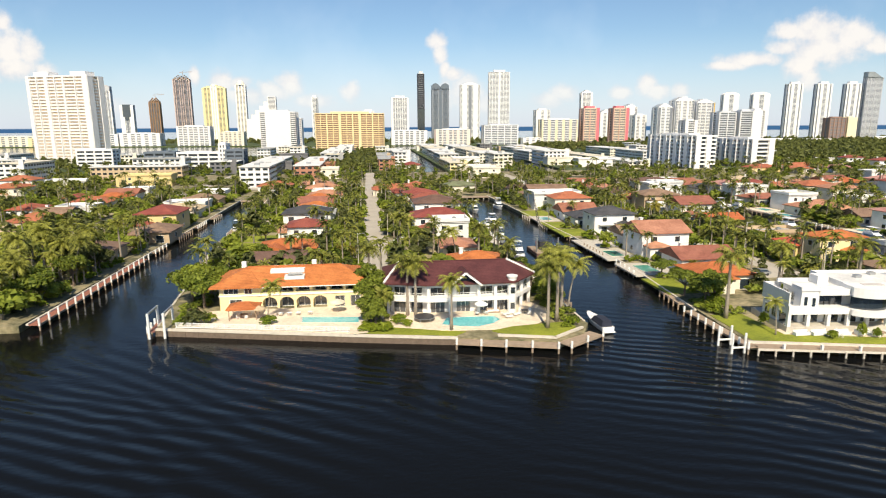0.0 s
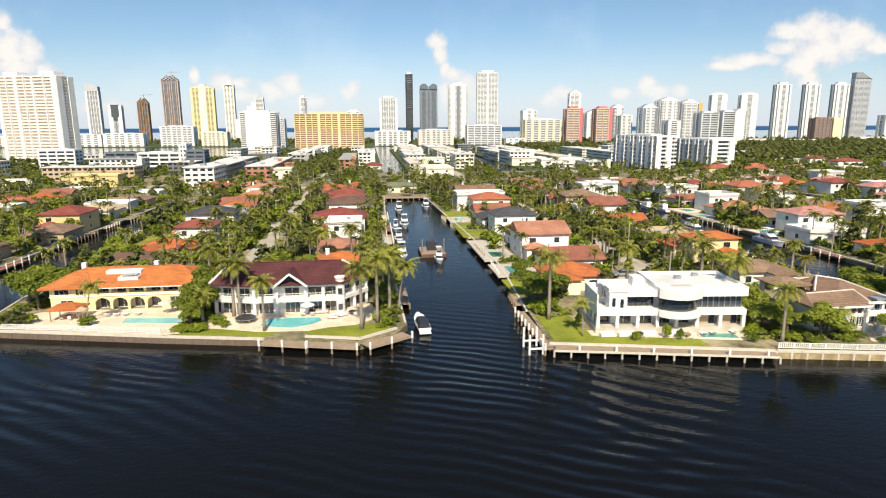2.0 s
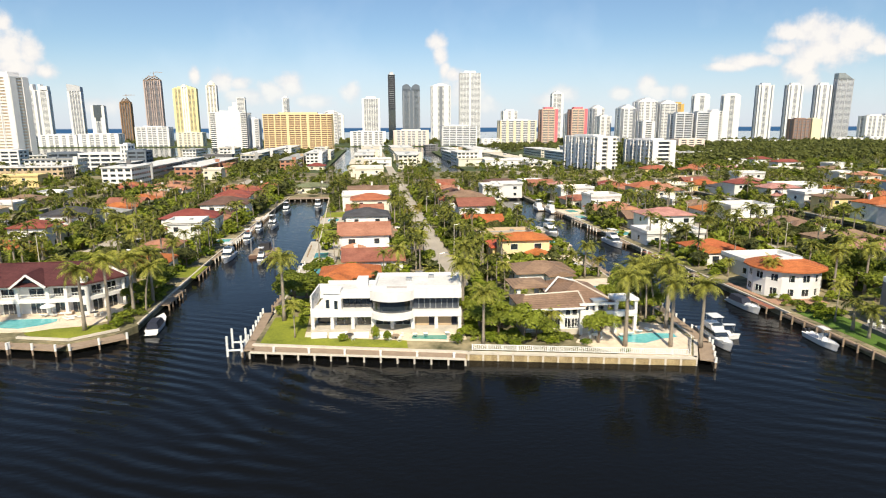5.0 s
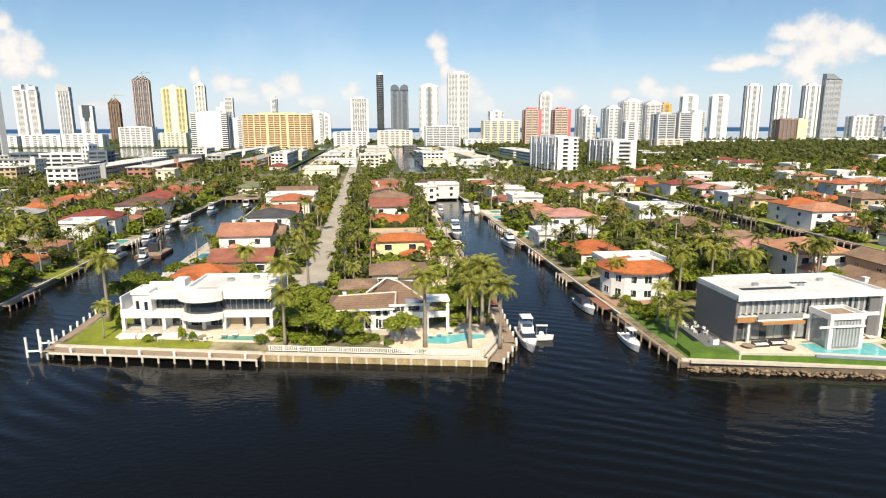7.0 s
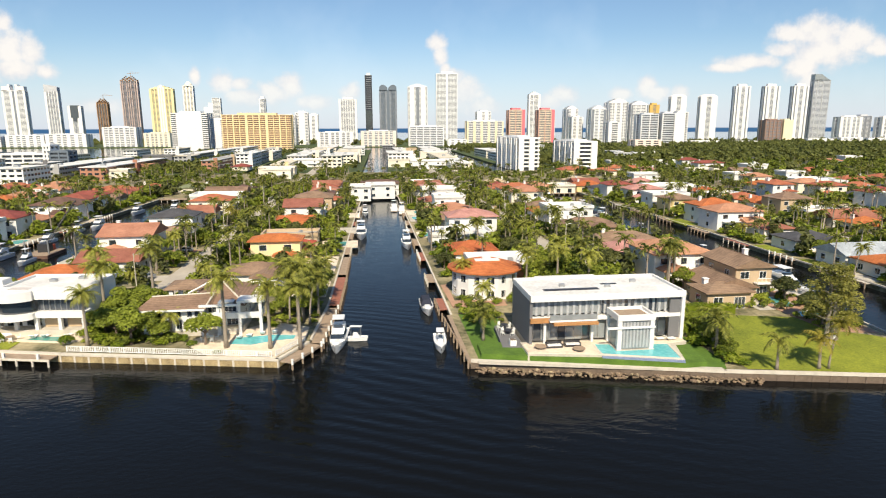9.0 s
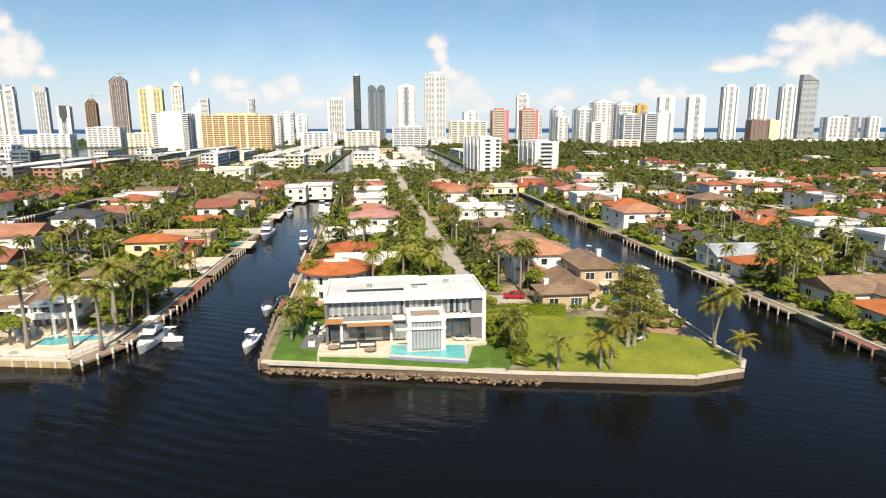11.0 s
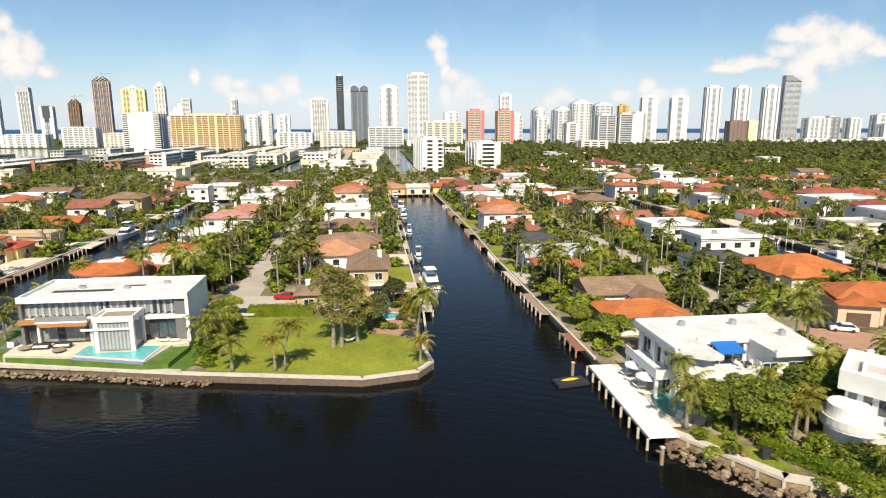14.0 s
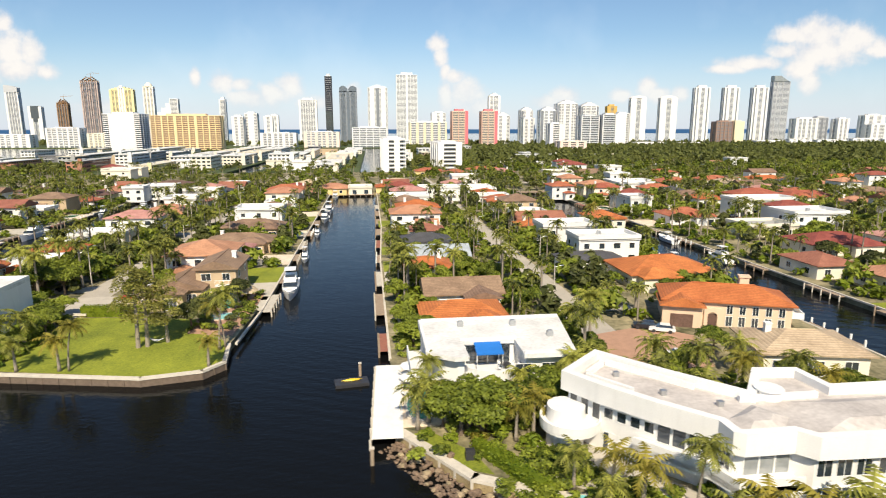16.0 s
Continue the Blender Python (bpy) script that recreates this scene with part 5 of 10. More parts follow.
def tree(x, y, scale=1.0, kind=None, z=Z0, tall=1.0):
    k = rng.randrange(6) if kind is None else kind
    ob = thing("tree", x, y, z, rng.uniform(0, 360), "%s garden tree with a dense ragged crown" % ("olive-green" if k in (2, 5) else "bright green"), "tree", "garden trees")
    ob.scale = (scale, scale, scale * tall)
    part("trunk", TREES[k][0], None, ob)
    part("crown", TREES[k][1], None, ob)
    return ob


def scatter(template, places, name, material, label, category, parent=None):
    """Joins many small copies of one template (verts, faces) into one mesh; places are x, y, z, scale, turn."""
    v, f = template
    v, f = np.asarray(v), np.asarray(f)
    P = np.asarray(places)
    c, s = np.cos(P[:, 4]), np.sin(P[:, 4])
    X = (v[None, :, 0] * c[:, None] - v[None, :, 1] * s[:, None]) * P[:, 3:4] + P[:, 0:1]
    Yv = (v[None, :, 0] * s[:, None] + v[None, :, 1] * c[:, None]) * P[:, 3:4] + P[:, 1:2]
    Zv = v[None, :, 2] * P[:, 3:4] + P[:, 2:3]
    V = np.stack([X, Yv, Zv], 2).reshape(-1, 3)
    F = (f[None] + (np.arange(len(P)) * len(v))[:, None, None]).reshape(-1, f.shape[1])
    me = bpy.data.meshes.new(name)
    me.vertices.add(len(V))
    me.vertices.foreach_set("co", V.ravel().astype(np.float32))
    k = F.shape[1]
    me.loops.add(F.size)
    me.loops.foreach_set("vertex_index", F.ravel().astype(np.int32))
    me.polygons.add(len(F))
    me.polygons.foreach_set("loop_start", (np.arange(len(F)) * k).astype(np.int32))
    me.update(calc_edges=True)
    me.validate()
    me.materials.append(material)
    ob = new(name, me)
    if parent is not None:
        ob.parent = parent
    return tagged(ob, label, category, kind="stuff")

# ---- kit of waterside things ----
class Build:
    """A thing whose parts are given in world metres."""
    def __init__(self, name, x, y, label, category, group="", z=0.0):
        self.o = (x, y, z)
        self.ob = thing(name, x, y, z, 0, label, category, group)

    def put(self, name, material, bm, parent=None, label="", smooth=False):
        bmesh.ops.translate(bm, verts=bm.verts, vec=(-self.o[0], -self.o[1], -self.o[2]))
        return part(name, bm, material, parent or self.ob, label, smooth)

    def box(self, name, material, *bs, parent=None, label=""):
        return self.put(name, material, boxes(*bs), parent, label)

    def win(self, x, y, z, w, h, turn=0, mull=2, frame_mat=None, pane_mat=None):
        return window(self.ob, x - self.o[0], y - self.o[1], z - self.o[2], w, h, turn, mull, frame_mat, pane_mat)


def pierced(bm, x0, x1, z0, z1, y0, y1, holes):
    """An upright wall in the x-z plane from y0 to y1 with rectangular openings (xa, xb, za, zb) cut through, in one piece."""
    xs = sorted({x0, x1, *[min(max(h[i], x0), x1) for h in holes for i in (0, 1)]})
    zs = sorted({z0, z1, *[min(max(h[i], z0), z1) for h in holes for i in (2, 3)]})
    V = {}

    def v(i, j, y):
        if (i, j, y) not in V:
            V[i, j, y] = bm.verts.new((xs[i], y, zs[j]))
        return V[i, j, y]

    def solid(i, j):
        if not (0 <= i < len(xs) - 1 and 0 <= j < len(zs) - 1):
            return False
        cx, cz = (xs[i] + xs[i + 1]) / 2, (zs[j] + zs[j + 1]) / 2
        return not any(h[0] < cx < h[1] and h[2] < cz < h[3] for h in holes)

    for i in range(len(xs) - 1):
        for j in range(len(zs) - 1):
            if not solid(i, j):
                continue
            bm.faces.new((v(i, j, y0), v(i + 1, j, y0), v(i + 1, j + 1, y0), v(i, j + 1, y0)))
            bm.faces.new((v(i, j + 1, y1), v(i + 1, j + 1, y1), v(i + 1, j, y1), v(i, j, y1)))
            for di, dj, a, b in ((-1, 0, (i, j), (i, j + 1)), (1, 0, (i + 1, j + 1), (i + 1, j)), (0, -1, (i + 1, j), (i, j)), (0, 1, (i, j + 1), (i + 1, j + 1))):
                if not solid(i + di, j + dj):
                    bm.faces.new((v(*a, y0), v(*b, y0), v(*b, y1), v(*a, y1)))


def arch_fill(bm, x0, x1, zs, zt, y0, y1, n=6):
    """The two spandrels that turn the head of an opening into an arch."""
    for s, xe in ((1, x0), (-1, x1)):
        w = (x1 - x0) / 2
        pts = [(xe, zt)] + [(xe + s * (w - w * math.cos(a)), zs + (zt - zs) * math.sin(a)) for a in [math.pi / 2 * i / n for i in range(n + 1)]][::1]
        fr = [bm.verts.new((x, y0, z)) for x, z in pts]
        bk = [bm.verts.new((x, y1, z)) for x, z in pts]
        bm.faces.new(fr)
        bm.faces.new(list(reversed(bk)))
        for i in range(len(pts)):
            j = (i + 1) % len(pts)
            bm.faces.new((fr[i], fr[j], bk[j], bk[i]))


def pave(name, pts, z, material, label, category="paving", depth=0.35):
    bm = bmesh.new()
    prism(bm, pts, z - depth, z)
    return tagged(part(name, bm, material), label, category, kind="structure")


def ring(cx, cy, rx, ry, n=28, wob=0.0, ph=0.0):
    return [(cx + math.cos(2 * math.pi * i / n) * rx * (1 + wob * math.sin(4 * math.pi * i / n + ph)), cy + math.sin(2 * math.pi * i / n) * ry * (1 + wob * math.sin(4 * math.pi * i / n + ph))) for i in range(n)]


def pool(pts, z, material, label):
    """A swimming pool: coping round the edge and the water sunk a little below it."""
    cx, cy = sum(p[0] for p in pts) / len(pts), sum(p[1] for p in pts) / len(pts)
    ob = thing("swimming_pool", cx, cy, z, 0, label, "swimming pool")
    loc = [(x - cx, y - cy) for x, y in pts]
    bm = bmesh.new()
    out = []
    for x, y in loc:
        r = math.hypot(x, y) or 1
        out.append((x * (1 + 0.4 / r), y * (1 + 0.4 / r)))
    rings = [[bm.verts.new((x, y, zz)) for x, y in p] for p, zz in ((loc, -0.10), (loc, 0.09), (out, 0.09), (out, -0.3))]
    for a, b in zip(rings, rings[1:]):
        for i in range(len(loc)):
            j = (i + 1) % len(loc)
            bm.faces.new((a[i], a[j], b[j], b[i]))
    part("coping", bm, M_CAP, ob)
    bm = bmesh.new()
    bm.faces.new([bm.verts.new((x, y, 0.035)) for x, y in loc])
    part("pool_water", bm, material, ob)
    return ob


def fence(x0, y0, x1, y1, z, h, label, step=1.6, material=None, slats=0.0):
    """Posts with top and bottom rails, and slats where wanted."""
    material = material or M_TRIM
    L = math.hypot(x1 - x0, y1 - y0)
    ob = thing("fence", x0, y0, z, math.degrees(math.atan2(y1 - y0, x1 - x0)), label, "fence")
    n = max(1, round(L / step))
    post = shared(("post", h, material.name), lambda: mesh_of("post", boxes((-0.05, -0.05, 0, 0.05, 0.05, h)), material))
    for i in range(n + 1):
        part("post", post, None, ob).matrix_basis = pose(L * i / n, 0, 0)
    part("top_rail", boxes((0, -0.04, h - 0.08, L, 0.04, h)), material, ob)
    part("bottom_rail", boxes((0, -0.03, 0.12, L, 0.03, 0.2)), material, ob)
    if slats:
        bm = bmesh.new()
        for i in range(int(L / slats)):
            box(bm, i * slats + 0.04, -0.012, 0.2, i * slats + slats * 0.55, 0.012, h - 0.08)
        part("infill", bm, material, ob)["kind"] = "stuff"
    return ob


def pile_mesh(h, r, cap):
    def make():
        bm = bmesh.new()
        if not cap or h < 2.7:
            rod(bm, (0, 0, 0), (0, 0, h), r, r, 8)
            return mesh_of("piling", bm, M_CAP if cap else M_WOOD)
        # tarred wood in the water, white sleeve above the deck
        rod(bm, (0, 0, 0), (0, 0, 2.1), r, r, 8)
        rod(bm, (0, 0, 2.1), (0, 0, h), r + 0.03, r + 0.03, 8)
        me = mesh_of("piling", bm, M_WOOD)
        me.materials.append(M_TRIM)
        for f in me.polygons:
            f.material_index = 1 if f.center.z > 2.09 else 0
        return me
    return shared(("pile", round(h, 1), r, cap), make)


def dock(x0, y0, x1, y1, label, z=1.15, deck=None, out=(0, -1), wide=2.0, step=3.0, tall=1.0, white=True):
    """A timber dock along the wall from one end to the other, reaching out over the water on piles."""
    L = math.hypot(x1 - x0, y1 - y0)
    ob = thing("dock", x0, y0, 0, math.degrees(math.atan2(y1 - y0, x1 - x0)), label, "dock", "private docks")
    ob["category"] = "dock"
    part("decking", boxes((0, -wide, z - 0.16, L, 0, z)), deck or M_WOOD, ob)
    part("edge_beam", boxes((0, -wide - 0.08, z - 0.35, L, -wide, z + 0.02)), M_CAP if white and tall < 0 else M_WOOD, ob)
    n = max(1, round(L / step))
    me = pile_mesh(z + tall + 1.2, 0.16, white)
    for i in range(n + 1):
        part("piling", me, None, ob).matrix_basis = pose(L * i / n, -wide - 0.2, -1.2)
    return ob


def boat(x, y, turn, length, style="open", label="", z=0.0):
    """A motor boat: shaped hull, deck, and cabin, flybridge, canvas or outboards by its style."""
    words = {"open": "small white open motor boat at its mooring", "cruiser": "white cabin cruiser with a flybridge at a dock", "yacht": "large white motor yacht moored along the canal", "canvas": "white motor boat under a dark canvas cover"}
    ob = thing("boat", x, y, z, turn, label or words[style], "boat", "moored boats")
    B, H = length * (0.29 if length < 12 else 0.25), length * 0.10 + 0.45

    def hull():
        bm = bmesh.new()
        n = 9
        secs = []
        for i in range(n):
            t = i / (n - 1)
            half = B / 2 * (1 - max(0, (t - 0.45) / 0.55) ** 2.4) * (0.93 + 0.07 * min(1, t * 3))
            half = max(half, 0.03)
            sheer = H * (0.82 + 0.32 * t * t)
            yy = -length / 2 + length * t + 0.0
            rake = length * 0.05 * t
            secs.append([bm.verts.new((sx * half * k, yy + rake * q, zz)) for sx, k, q, zz in ((-1, 1, 1, sheer), (-1, 0.82, 0, 0.12 * H), (0, 0, -0.5, -0.4 * H), (1, 0.82, 0, 0.12 * H), (1, 1, 1, sheer))])
        for a, b in zip(secs, secs[1:]):
            for j in range(4):
                bm.faces.new((a[j], a[j + 1], b[j + 1], b[j]))
        bm.faces.new(secs[0])
        for a, b in zip(secs, secs[1:]):
            va = [bm.verts.new(a[0].co - Vector((-0.02, 0, H * 0.16))), bm.verts.new(a[4].co - Vector((0.02, 0, H * 0.16))), bm.verts.new(b[4].co - Vector((0.02, 0, H * 0.16))), bm.verts.new(b[0].co - Vector((-0.02, 0, H * 0.16)))]
            bm.faces.new(va)
        return mesh_of("hull", bm, M_GEL)
    part("hull", shared(("hull", length), hull), None, ob)

    def cabin(name, y0, y1, w0, w1, z0, z1, m, parent, rake=0.5):
        bm = bmesh.new()
        lo = [bm.verts.new(c) for c in ((-w0 / 2, y0, z0), (w0 / 2, y0, z0), (w0 / 2, y1, z0), (-w0 / 2, y1, z0))]
        hi = [bm.verts.new(c) for c in ((-w1 / 2, y0 + 0.05, z1), (w1 / 2, y0 + 0.05, z1), (w1 / 2, y1 - rake, z1), (-w1 / 2, y1 - rake, z1))]
        bm.faces.new(list(reversed(lo)))
        bm.faces.new(hi)
        for i in range(4):
            bm.faces.new((lo[i], lo[(i + 1) % 4], hi[(i + 1) % 4], hi[i]))
        return part(name, mesh_of(name, bm, m), None, parent)

    z1 = H * 0.75
    if style == "open":
        cabin("console", -0.4, 0.8, B * 0.35, B * 0.3, z1, z1 + 0.9, M_GEL, ob)
        cabin("windscreen", 0.55, 0.9, B * 0.35, B * 0.28, z1 + 0.9, z1 + 1.35, M_GLASS, ob, 0.2)
        part("hard_top", boxes((-B * 0.3, -0.9, z1 + 1.95, B * 0.3, 1.1, z1 + 2.05)), M_GEL, ob)
        bm = bmesh.new()
        for sx in (-1, 1):
            for yy in (-0.8, 0.9):
                rod(bm, (sx * B * 0.25, yy, z1 - 0.1), (sx * B * 0.25, yy, z1 + 1.96), 0.035, n=5)
        part("top_frame", bm, M_STEEL, ob)["kind"] = "stuff"
        for sx in (-0.35, 0.35):
            part("outboard_motor", boxes((sx - 0.17, -length / 2 - 0.5, z1 - 0.3, sx + 0.17, -length / 2 + 0.02, z1 + 0.55), (sx - 0.08, -length / 2 - 0.35, -0.1, sx + 0.08, -length / 2 - 0.12, z1 - 0.3)), M_DARK, ob)
    elif style == "canvas":
        cabin("canvas_cover", -length * 0.42, length * 0.12, B * 0.86, B * 0.6, z1, z1 + 1.1, M_CANVAS, ob, 1.2)
        cabin("foredeck", length * 0.1, length * 0.36, B * 0.6, B * 0.35, z1, z1 + 0.4, M_GEL, ob, 0.8)
        part("swim_platform", boxes((-B * 0.42, -length / 2 - 0.7, 0.25, B * 0.42, -length / 2 + 0.02, 0.4)), M_GEL, ob)
    else:
        hgt = length * 0.075 + 0.6
        cabin("cabin", -length * 0.28, length * 0.22, B * 0.8, B * 0.68, z1, z1 + hgt, M_GEL, ob, length * 0.10)
        cabin("cabin_window", -length * 0.22, length * 0.212, B * 0.815, B * 0.72, z1 + hgt * 0.42, z1 + hgt * 0.82, M_GLASS, ob, length * 0.055)
        cabin("foredeck", length * 0.18, length * 0.40, B * 0.55, B * 0.3, z1, z1 + 0.35, M_GEL, ob, 0.6)
        fb = cabin("flybridge", -length * 0.26, length * 0.06, B * 0.74, B * 0.7, z1 + hgt, z1 + hgt + 0.65, M_GEL, ob, 0.5)
        cabin("flybridge_screen", length * 0.0, length * 0.055, B * 0.6, B * 0.5, z1 + hgt + 0.65, z1 + hgt + 1.0, M_GLASS, fb, 0.25)
        part("hard_top", boxes((-B * 0.34, -length * 0.22, z1 + hgt + 1.95, B * 0.34, length * 0.03, z1 + hgt + 2.05)), M_GEL, ob)
        bm = bmesh.new()
        for sx in (-1, 1):
            for yy in (-0.2, 0.0):
                rod(bm, (sx * B * 0.3, length * yy, z1 + hgt + 0.6), (sx * B * 0.3, length * yy, z1 + hgt + 1.96), 0.04, n=5)
        part("top_frame", bm, M_STEEL, ob)["kind"] = "stuff"
        part("swim_platform", boxes((-B * 0.44, -length / 2 - 0.9, 0.3, B * 0.44, -length / 2 + 0.02, 0.42)), M_WOOD if style == "cruiser" else M_GEL, ob)
        bm = bmesh.new()
        for sx in (-1, 1):
            rod(bm, (sx * B * 0.46, -length * 0.05, H * 0.95), (sx * B * 0.30, length * 0.40, H * 1.25 + 0.5), 0.025, n=4)
        rod(bm, (-B * 0.30, length * 0.40, H * 1.25 + 0.5), (B * 0.30, length * 0.40, H * 1.25 + 0.5), 0.025, n=4)
        part("bow_rail", bm, M_STEEL, ob)
    return ob


def car(x, y, turn, material, label, z=Z0 + 0.03, pickup=False):
    ob = thing("pickup_truck" if pickup else "car", x, y, z, turn, label, "car", "parked cars")
    bm = bmesh.new()
    prof = [(-2.2, 0.35), (-2.25, 0.75), (-2.1, 0.95), (-0.5, 1.0), (0.9, 0.98), (2.1, 0.82), (2.2, 0.5), (2.15, 0.35)]
    L, R = [bm.verts.new((-0.88, a, b)) for a, b in prof], [bm.verts.new((0.88, a, b)) for a, b in prof]
    bm.faces.new(L)
    bm.faces.new(list(reversed(R)))
    for i in range(len(prof)):
        j = (i + 1) % len(prof)
        bm.faces.new((L[i], L[j], R[j], R[i]))
    part("body", bm, material, ob)
    bm = bmesh.new()
    a0, a1, t0, t1 = (-0.6, 1.0, -0.3, 0.5) if pickup else (-1.8, 1.0, -1.3, 0.35)
    lo = [bm.verts.new(c) for c in ((-0.84, a0, 0.96), (0.84, a0, 0.96), (0.84, a1, 0.96), (-0.84, a1, 0.96))]
    hi = [bm.verts.new(c) for c in ((-0.68, t0, 1.42), (0.68, t0, 1.42), (0.68, t1, 1.42), (-0.68, t1, 1.42))]
    for i in range(4):
        bm.faces.new((lo[i], lo[(i + 1) % 4], hi[(i + 1) % 4], hi[i]))
    part("window", bm, M_GLASS, ob)
    part("roof", boxes((-0.69, t0 - 0.02, 1.41, 0.69, t1 + 0.02, 1.46)), material, ob)
    wheel = shared("wheel", lambda: mesh_of("wheel", wheel_bm(), M_DARK))
    for sx in (-0.8, 0.8):
        for yy in (-1.35, 1.35):
            part("wheel", wheel, None, ob).matrix_basis = pose(sx, yy, 0.32)
    return ob


def wheel_bm():
    bm = bmesh.new()
    rod(bm, (-0.11, 0, 0), (0.11, 0, 0), 0.32, n=12)
    return bm


def umbrella(x, y, z, material, label, r=1.5):
    ob = thing("parasol", x, y, z, 0, label, "parasol")
    bm = bmesh.new()
    rod(bm, (0, 0, 0), (0, 0, 2.5), 0.03, n=6)
    part("pole", bm, M_STEEL, ob)
    bm = bmesh.new()
    top = bm.verts.new((0, 0, 2.75))
    rim = [bm.verts.new((math.cos(i * math.pi / 4) * r, math.sin(i * math.pi / 4) * r, 2.15)) for i in range(8)]
    hem = [bm.verts.new((v.co.x, v.co.y, 1.98)) for v in rim]
    for i in range(8):
        bm.faces.new((rim[i], rim[(i + 1) % 8], top))
        bm.faces.new((hem[i], hem[(i + 1) % 8], rim[(i + 1) % 8], rim[i]))
    part("canopy", bm, material, ob)


def lounger(x, y, z, turn, material=None):
    ob = thing("sun_lounger", x, y, z, turn, "white cushioned sun lounger on a pool terrace", "sun lounger", "sun loungers")
    part("seat", shared("lseat", lambda: mesh_of("seat", boxes((-0.35, -0.9, 0.25, 0.35, 0.4, 0.4)), M_TRIM)), None, ob)
    b = part("backrest", shared("lback", lambda: mesh_of("backrest", boxes((-0.35, 0, 0, 0.35, 0.75, 0.12)), M_TRIM)), None, ob)
    b.matrix_basis = pose(0, 0.4, 0.28, 40)
    for sx in (-0.3, 0.3):
        for yy in (-0.8, 0.3):
            part("leg", shared("lleg", lambda: mesh_of("leg", boxes((-0.03, -0.03, 0, 0.03, 0.03, 0.26)), M_STEEL)), None, ob).matrix_basis = pose(sx, yy, 0)


def table_set(x, y, z, material, seats=4):
    ob = thing("garden_table", x, y, z, 0, "dark garden table on a terrace", "table")
    bm = bmesh.new()
    rod(bm, (0, 0, 0.70), (0, 0, 0.75), 0.7, n=16)
    part("tabletop", bm, material, ob)
    bm = bmesh.new()
    rod(bm, (0, 0, 0), (0, 0, 0.70), 0.07, n=8)
    part("pedestal", bm, M_DARK, ob)
    for i in range(seats):
        a = 2 * math.pi * i / seats + 0.5
        c = thing("garden_chair", x + math.cos(a) * 1.15, y + math.sin(a) * 1.15, z, math.degrees(a) - 90, "small garden chair drawn up to a table", "chair", "garden chairs")
        part("seat", shared("cseat", lambda: mesh_of("seat", boxes((-0.25, -0.25, 0.4, 0.25, 0.25, 0.46)), M_TRIM)), None, c)
        part("backrest", shared("cback", lambda: mesh_of("backrest", boxes((-0.25, 0.2, 0.46, 0.25, 0.26, 0.9)), M_TRIM)), None, c)
        for sx in (-0.22, 0.22):
            for yy in (-0.22, 0.22):
                part("leg", shared("cleg", lambda: mesh_of("leg", boxes((-0.02, -0.02, 0, 0.02, 0.02, 0.41)), M_TRIM)), None, c).matrix_basis = pose(sx, yy, 0)


def sofa_set(x, y, z, material):
    ob = thing("garden_sofa", x, y, z, 0, "dark wicker garden sofa with pale cushions", "sofa", "terrace sofas")
    part("base", boxes((-1.3, -0.45, 0.05, 1.3, 0.45, 0.34)), material, ob)
    part("backrest", boxes((-1.3, 0.35, 0.34, 1.3, 0.5, 0.8)), material, ob)
    for sx in (-1.3, 1.15):
        part("armrest", boxes((sx, -0.45, 0.34, sx + 0.15, 0.35, 0.6)), material, ob)
    for i in range(3):
        part("cushion", boxes((-1.12 + i * 0.76, -0.42, 0.34, -0.42 + i * 0.76, 0.33, 0.48)), M_TRIM, ob)


def hedge(x0, y0, x1, y1, h, wide, label, z=Z0):
    """A clipped hedge: leaves over a box-shaped core."""
    L = math.hypot(x1 - x0, y1 - y0)
    ob = thing("hedge", x0, y0, z, math.degrees(math.atan2(y1 - y0, x1 - x0)), label, "hedge")
    part("core", boxes((0.1, -wide / 2 + 0.15, 0, L - 0.1, wide / 2 - 0.15, h - 0.15)), M_HEDGE, ob)
    r = np.random.default_rng(int(L * 10))
    n = int(L * (h * 2 + wide) * 16)
    c = np.stack([r.uniform(0, L, n), r.uniform(-wide / 2, wide / 2, n), r.uniform(0, h, n)], 1)
    side = r.integers(0, 3, n)
    c[side == 0, 1] = -wide / 2
    c[side == 1, 2] = h
    c[side == 2, 1] = wide / 2
    c += r.normal(scale=0.07, size=c.shape)
    d = r.normal(size=(n, 3))
    d /= np.linalg.norm(d, axis=1)[:, None]
    u = np.cross(d, r.normal(size=(n, 3)))
    u /= np.linalg.norm(u, axis=1)[:, None]
    s = r.uniform(0.10, 0.22, n)[:, None]
    v = np.stack([c - d * s, c + u * s * 0.6, c + d * s, c - u * s * 0.6], 1).reshape(-1, 3)
    stuff("foliage", v, np.arange(n * 4).reshape(-1, 4), M_HEDGE, "", parent=ob)
    return ob


def bush(x, y, r, h, material=None, z=Z0, seed=0, label="rounded green garden shrub"):
    ob = thing("shrub", x, y, z, rng.uniform(0, 360), label, "shrub", "garden shrubs")
    k = seed % 4
    name = (material or M_HEDGE).name

    def make():
        v, f = leaf_cloud(300 + k, [(0, 0, 0.55, 0.5), (0.4, 0.2, 0.45, 0.42), (-0.35, 0.3, 0.5, 0.42), (0.05, -0.4, 0.4, 0.42)], 420, 0.13, 0.9)
        me = bpy.data.meshes.new("foliage")
        me.from_pydata(v.tolist(), [], f.tolist())
        me.materials.append(material or M_HEDGE)
        return me
    part("foliage", shared(("bush", k, name), make), None, ob).scale = (r * 1.15, r * 1.15, h)
    return ob


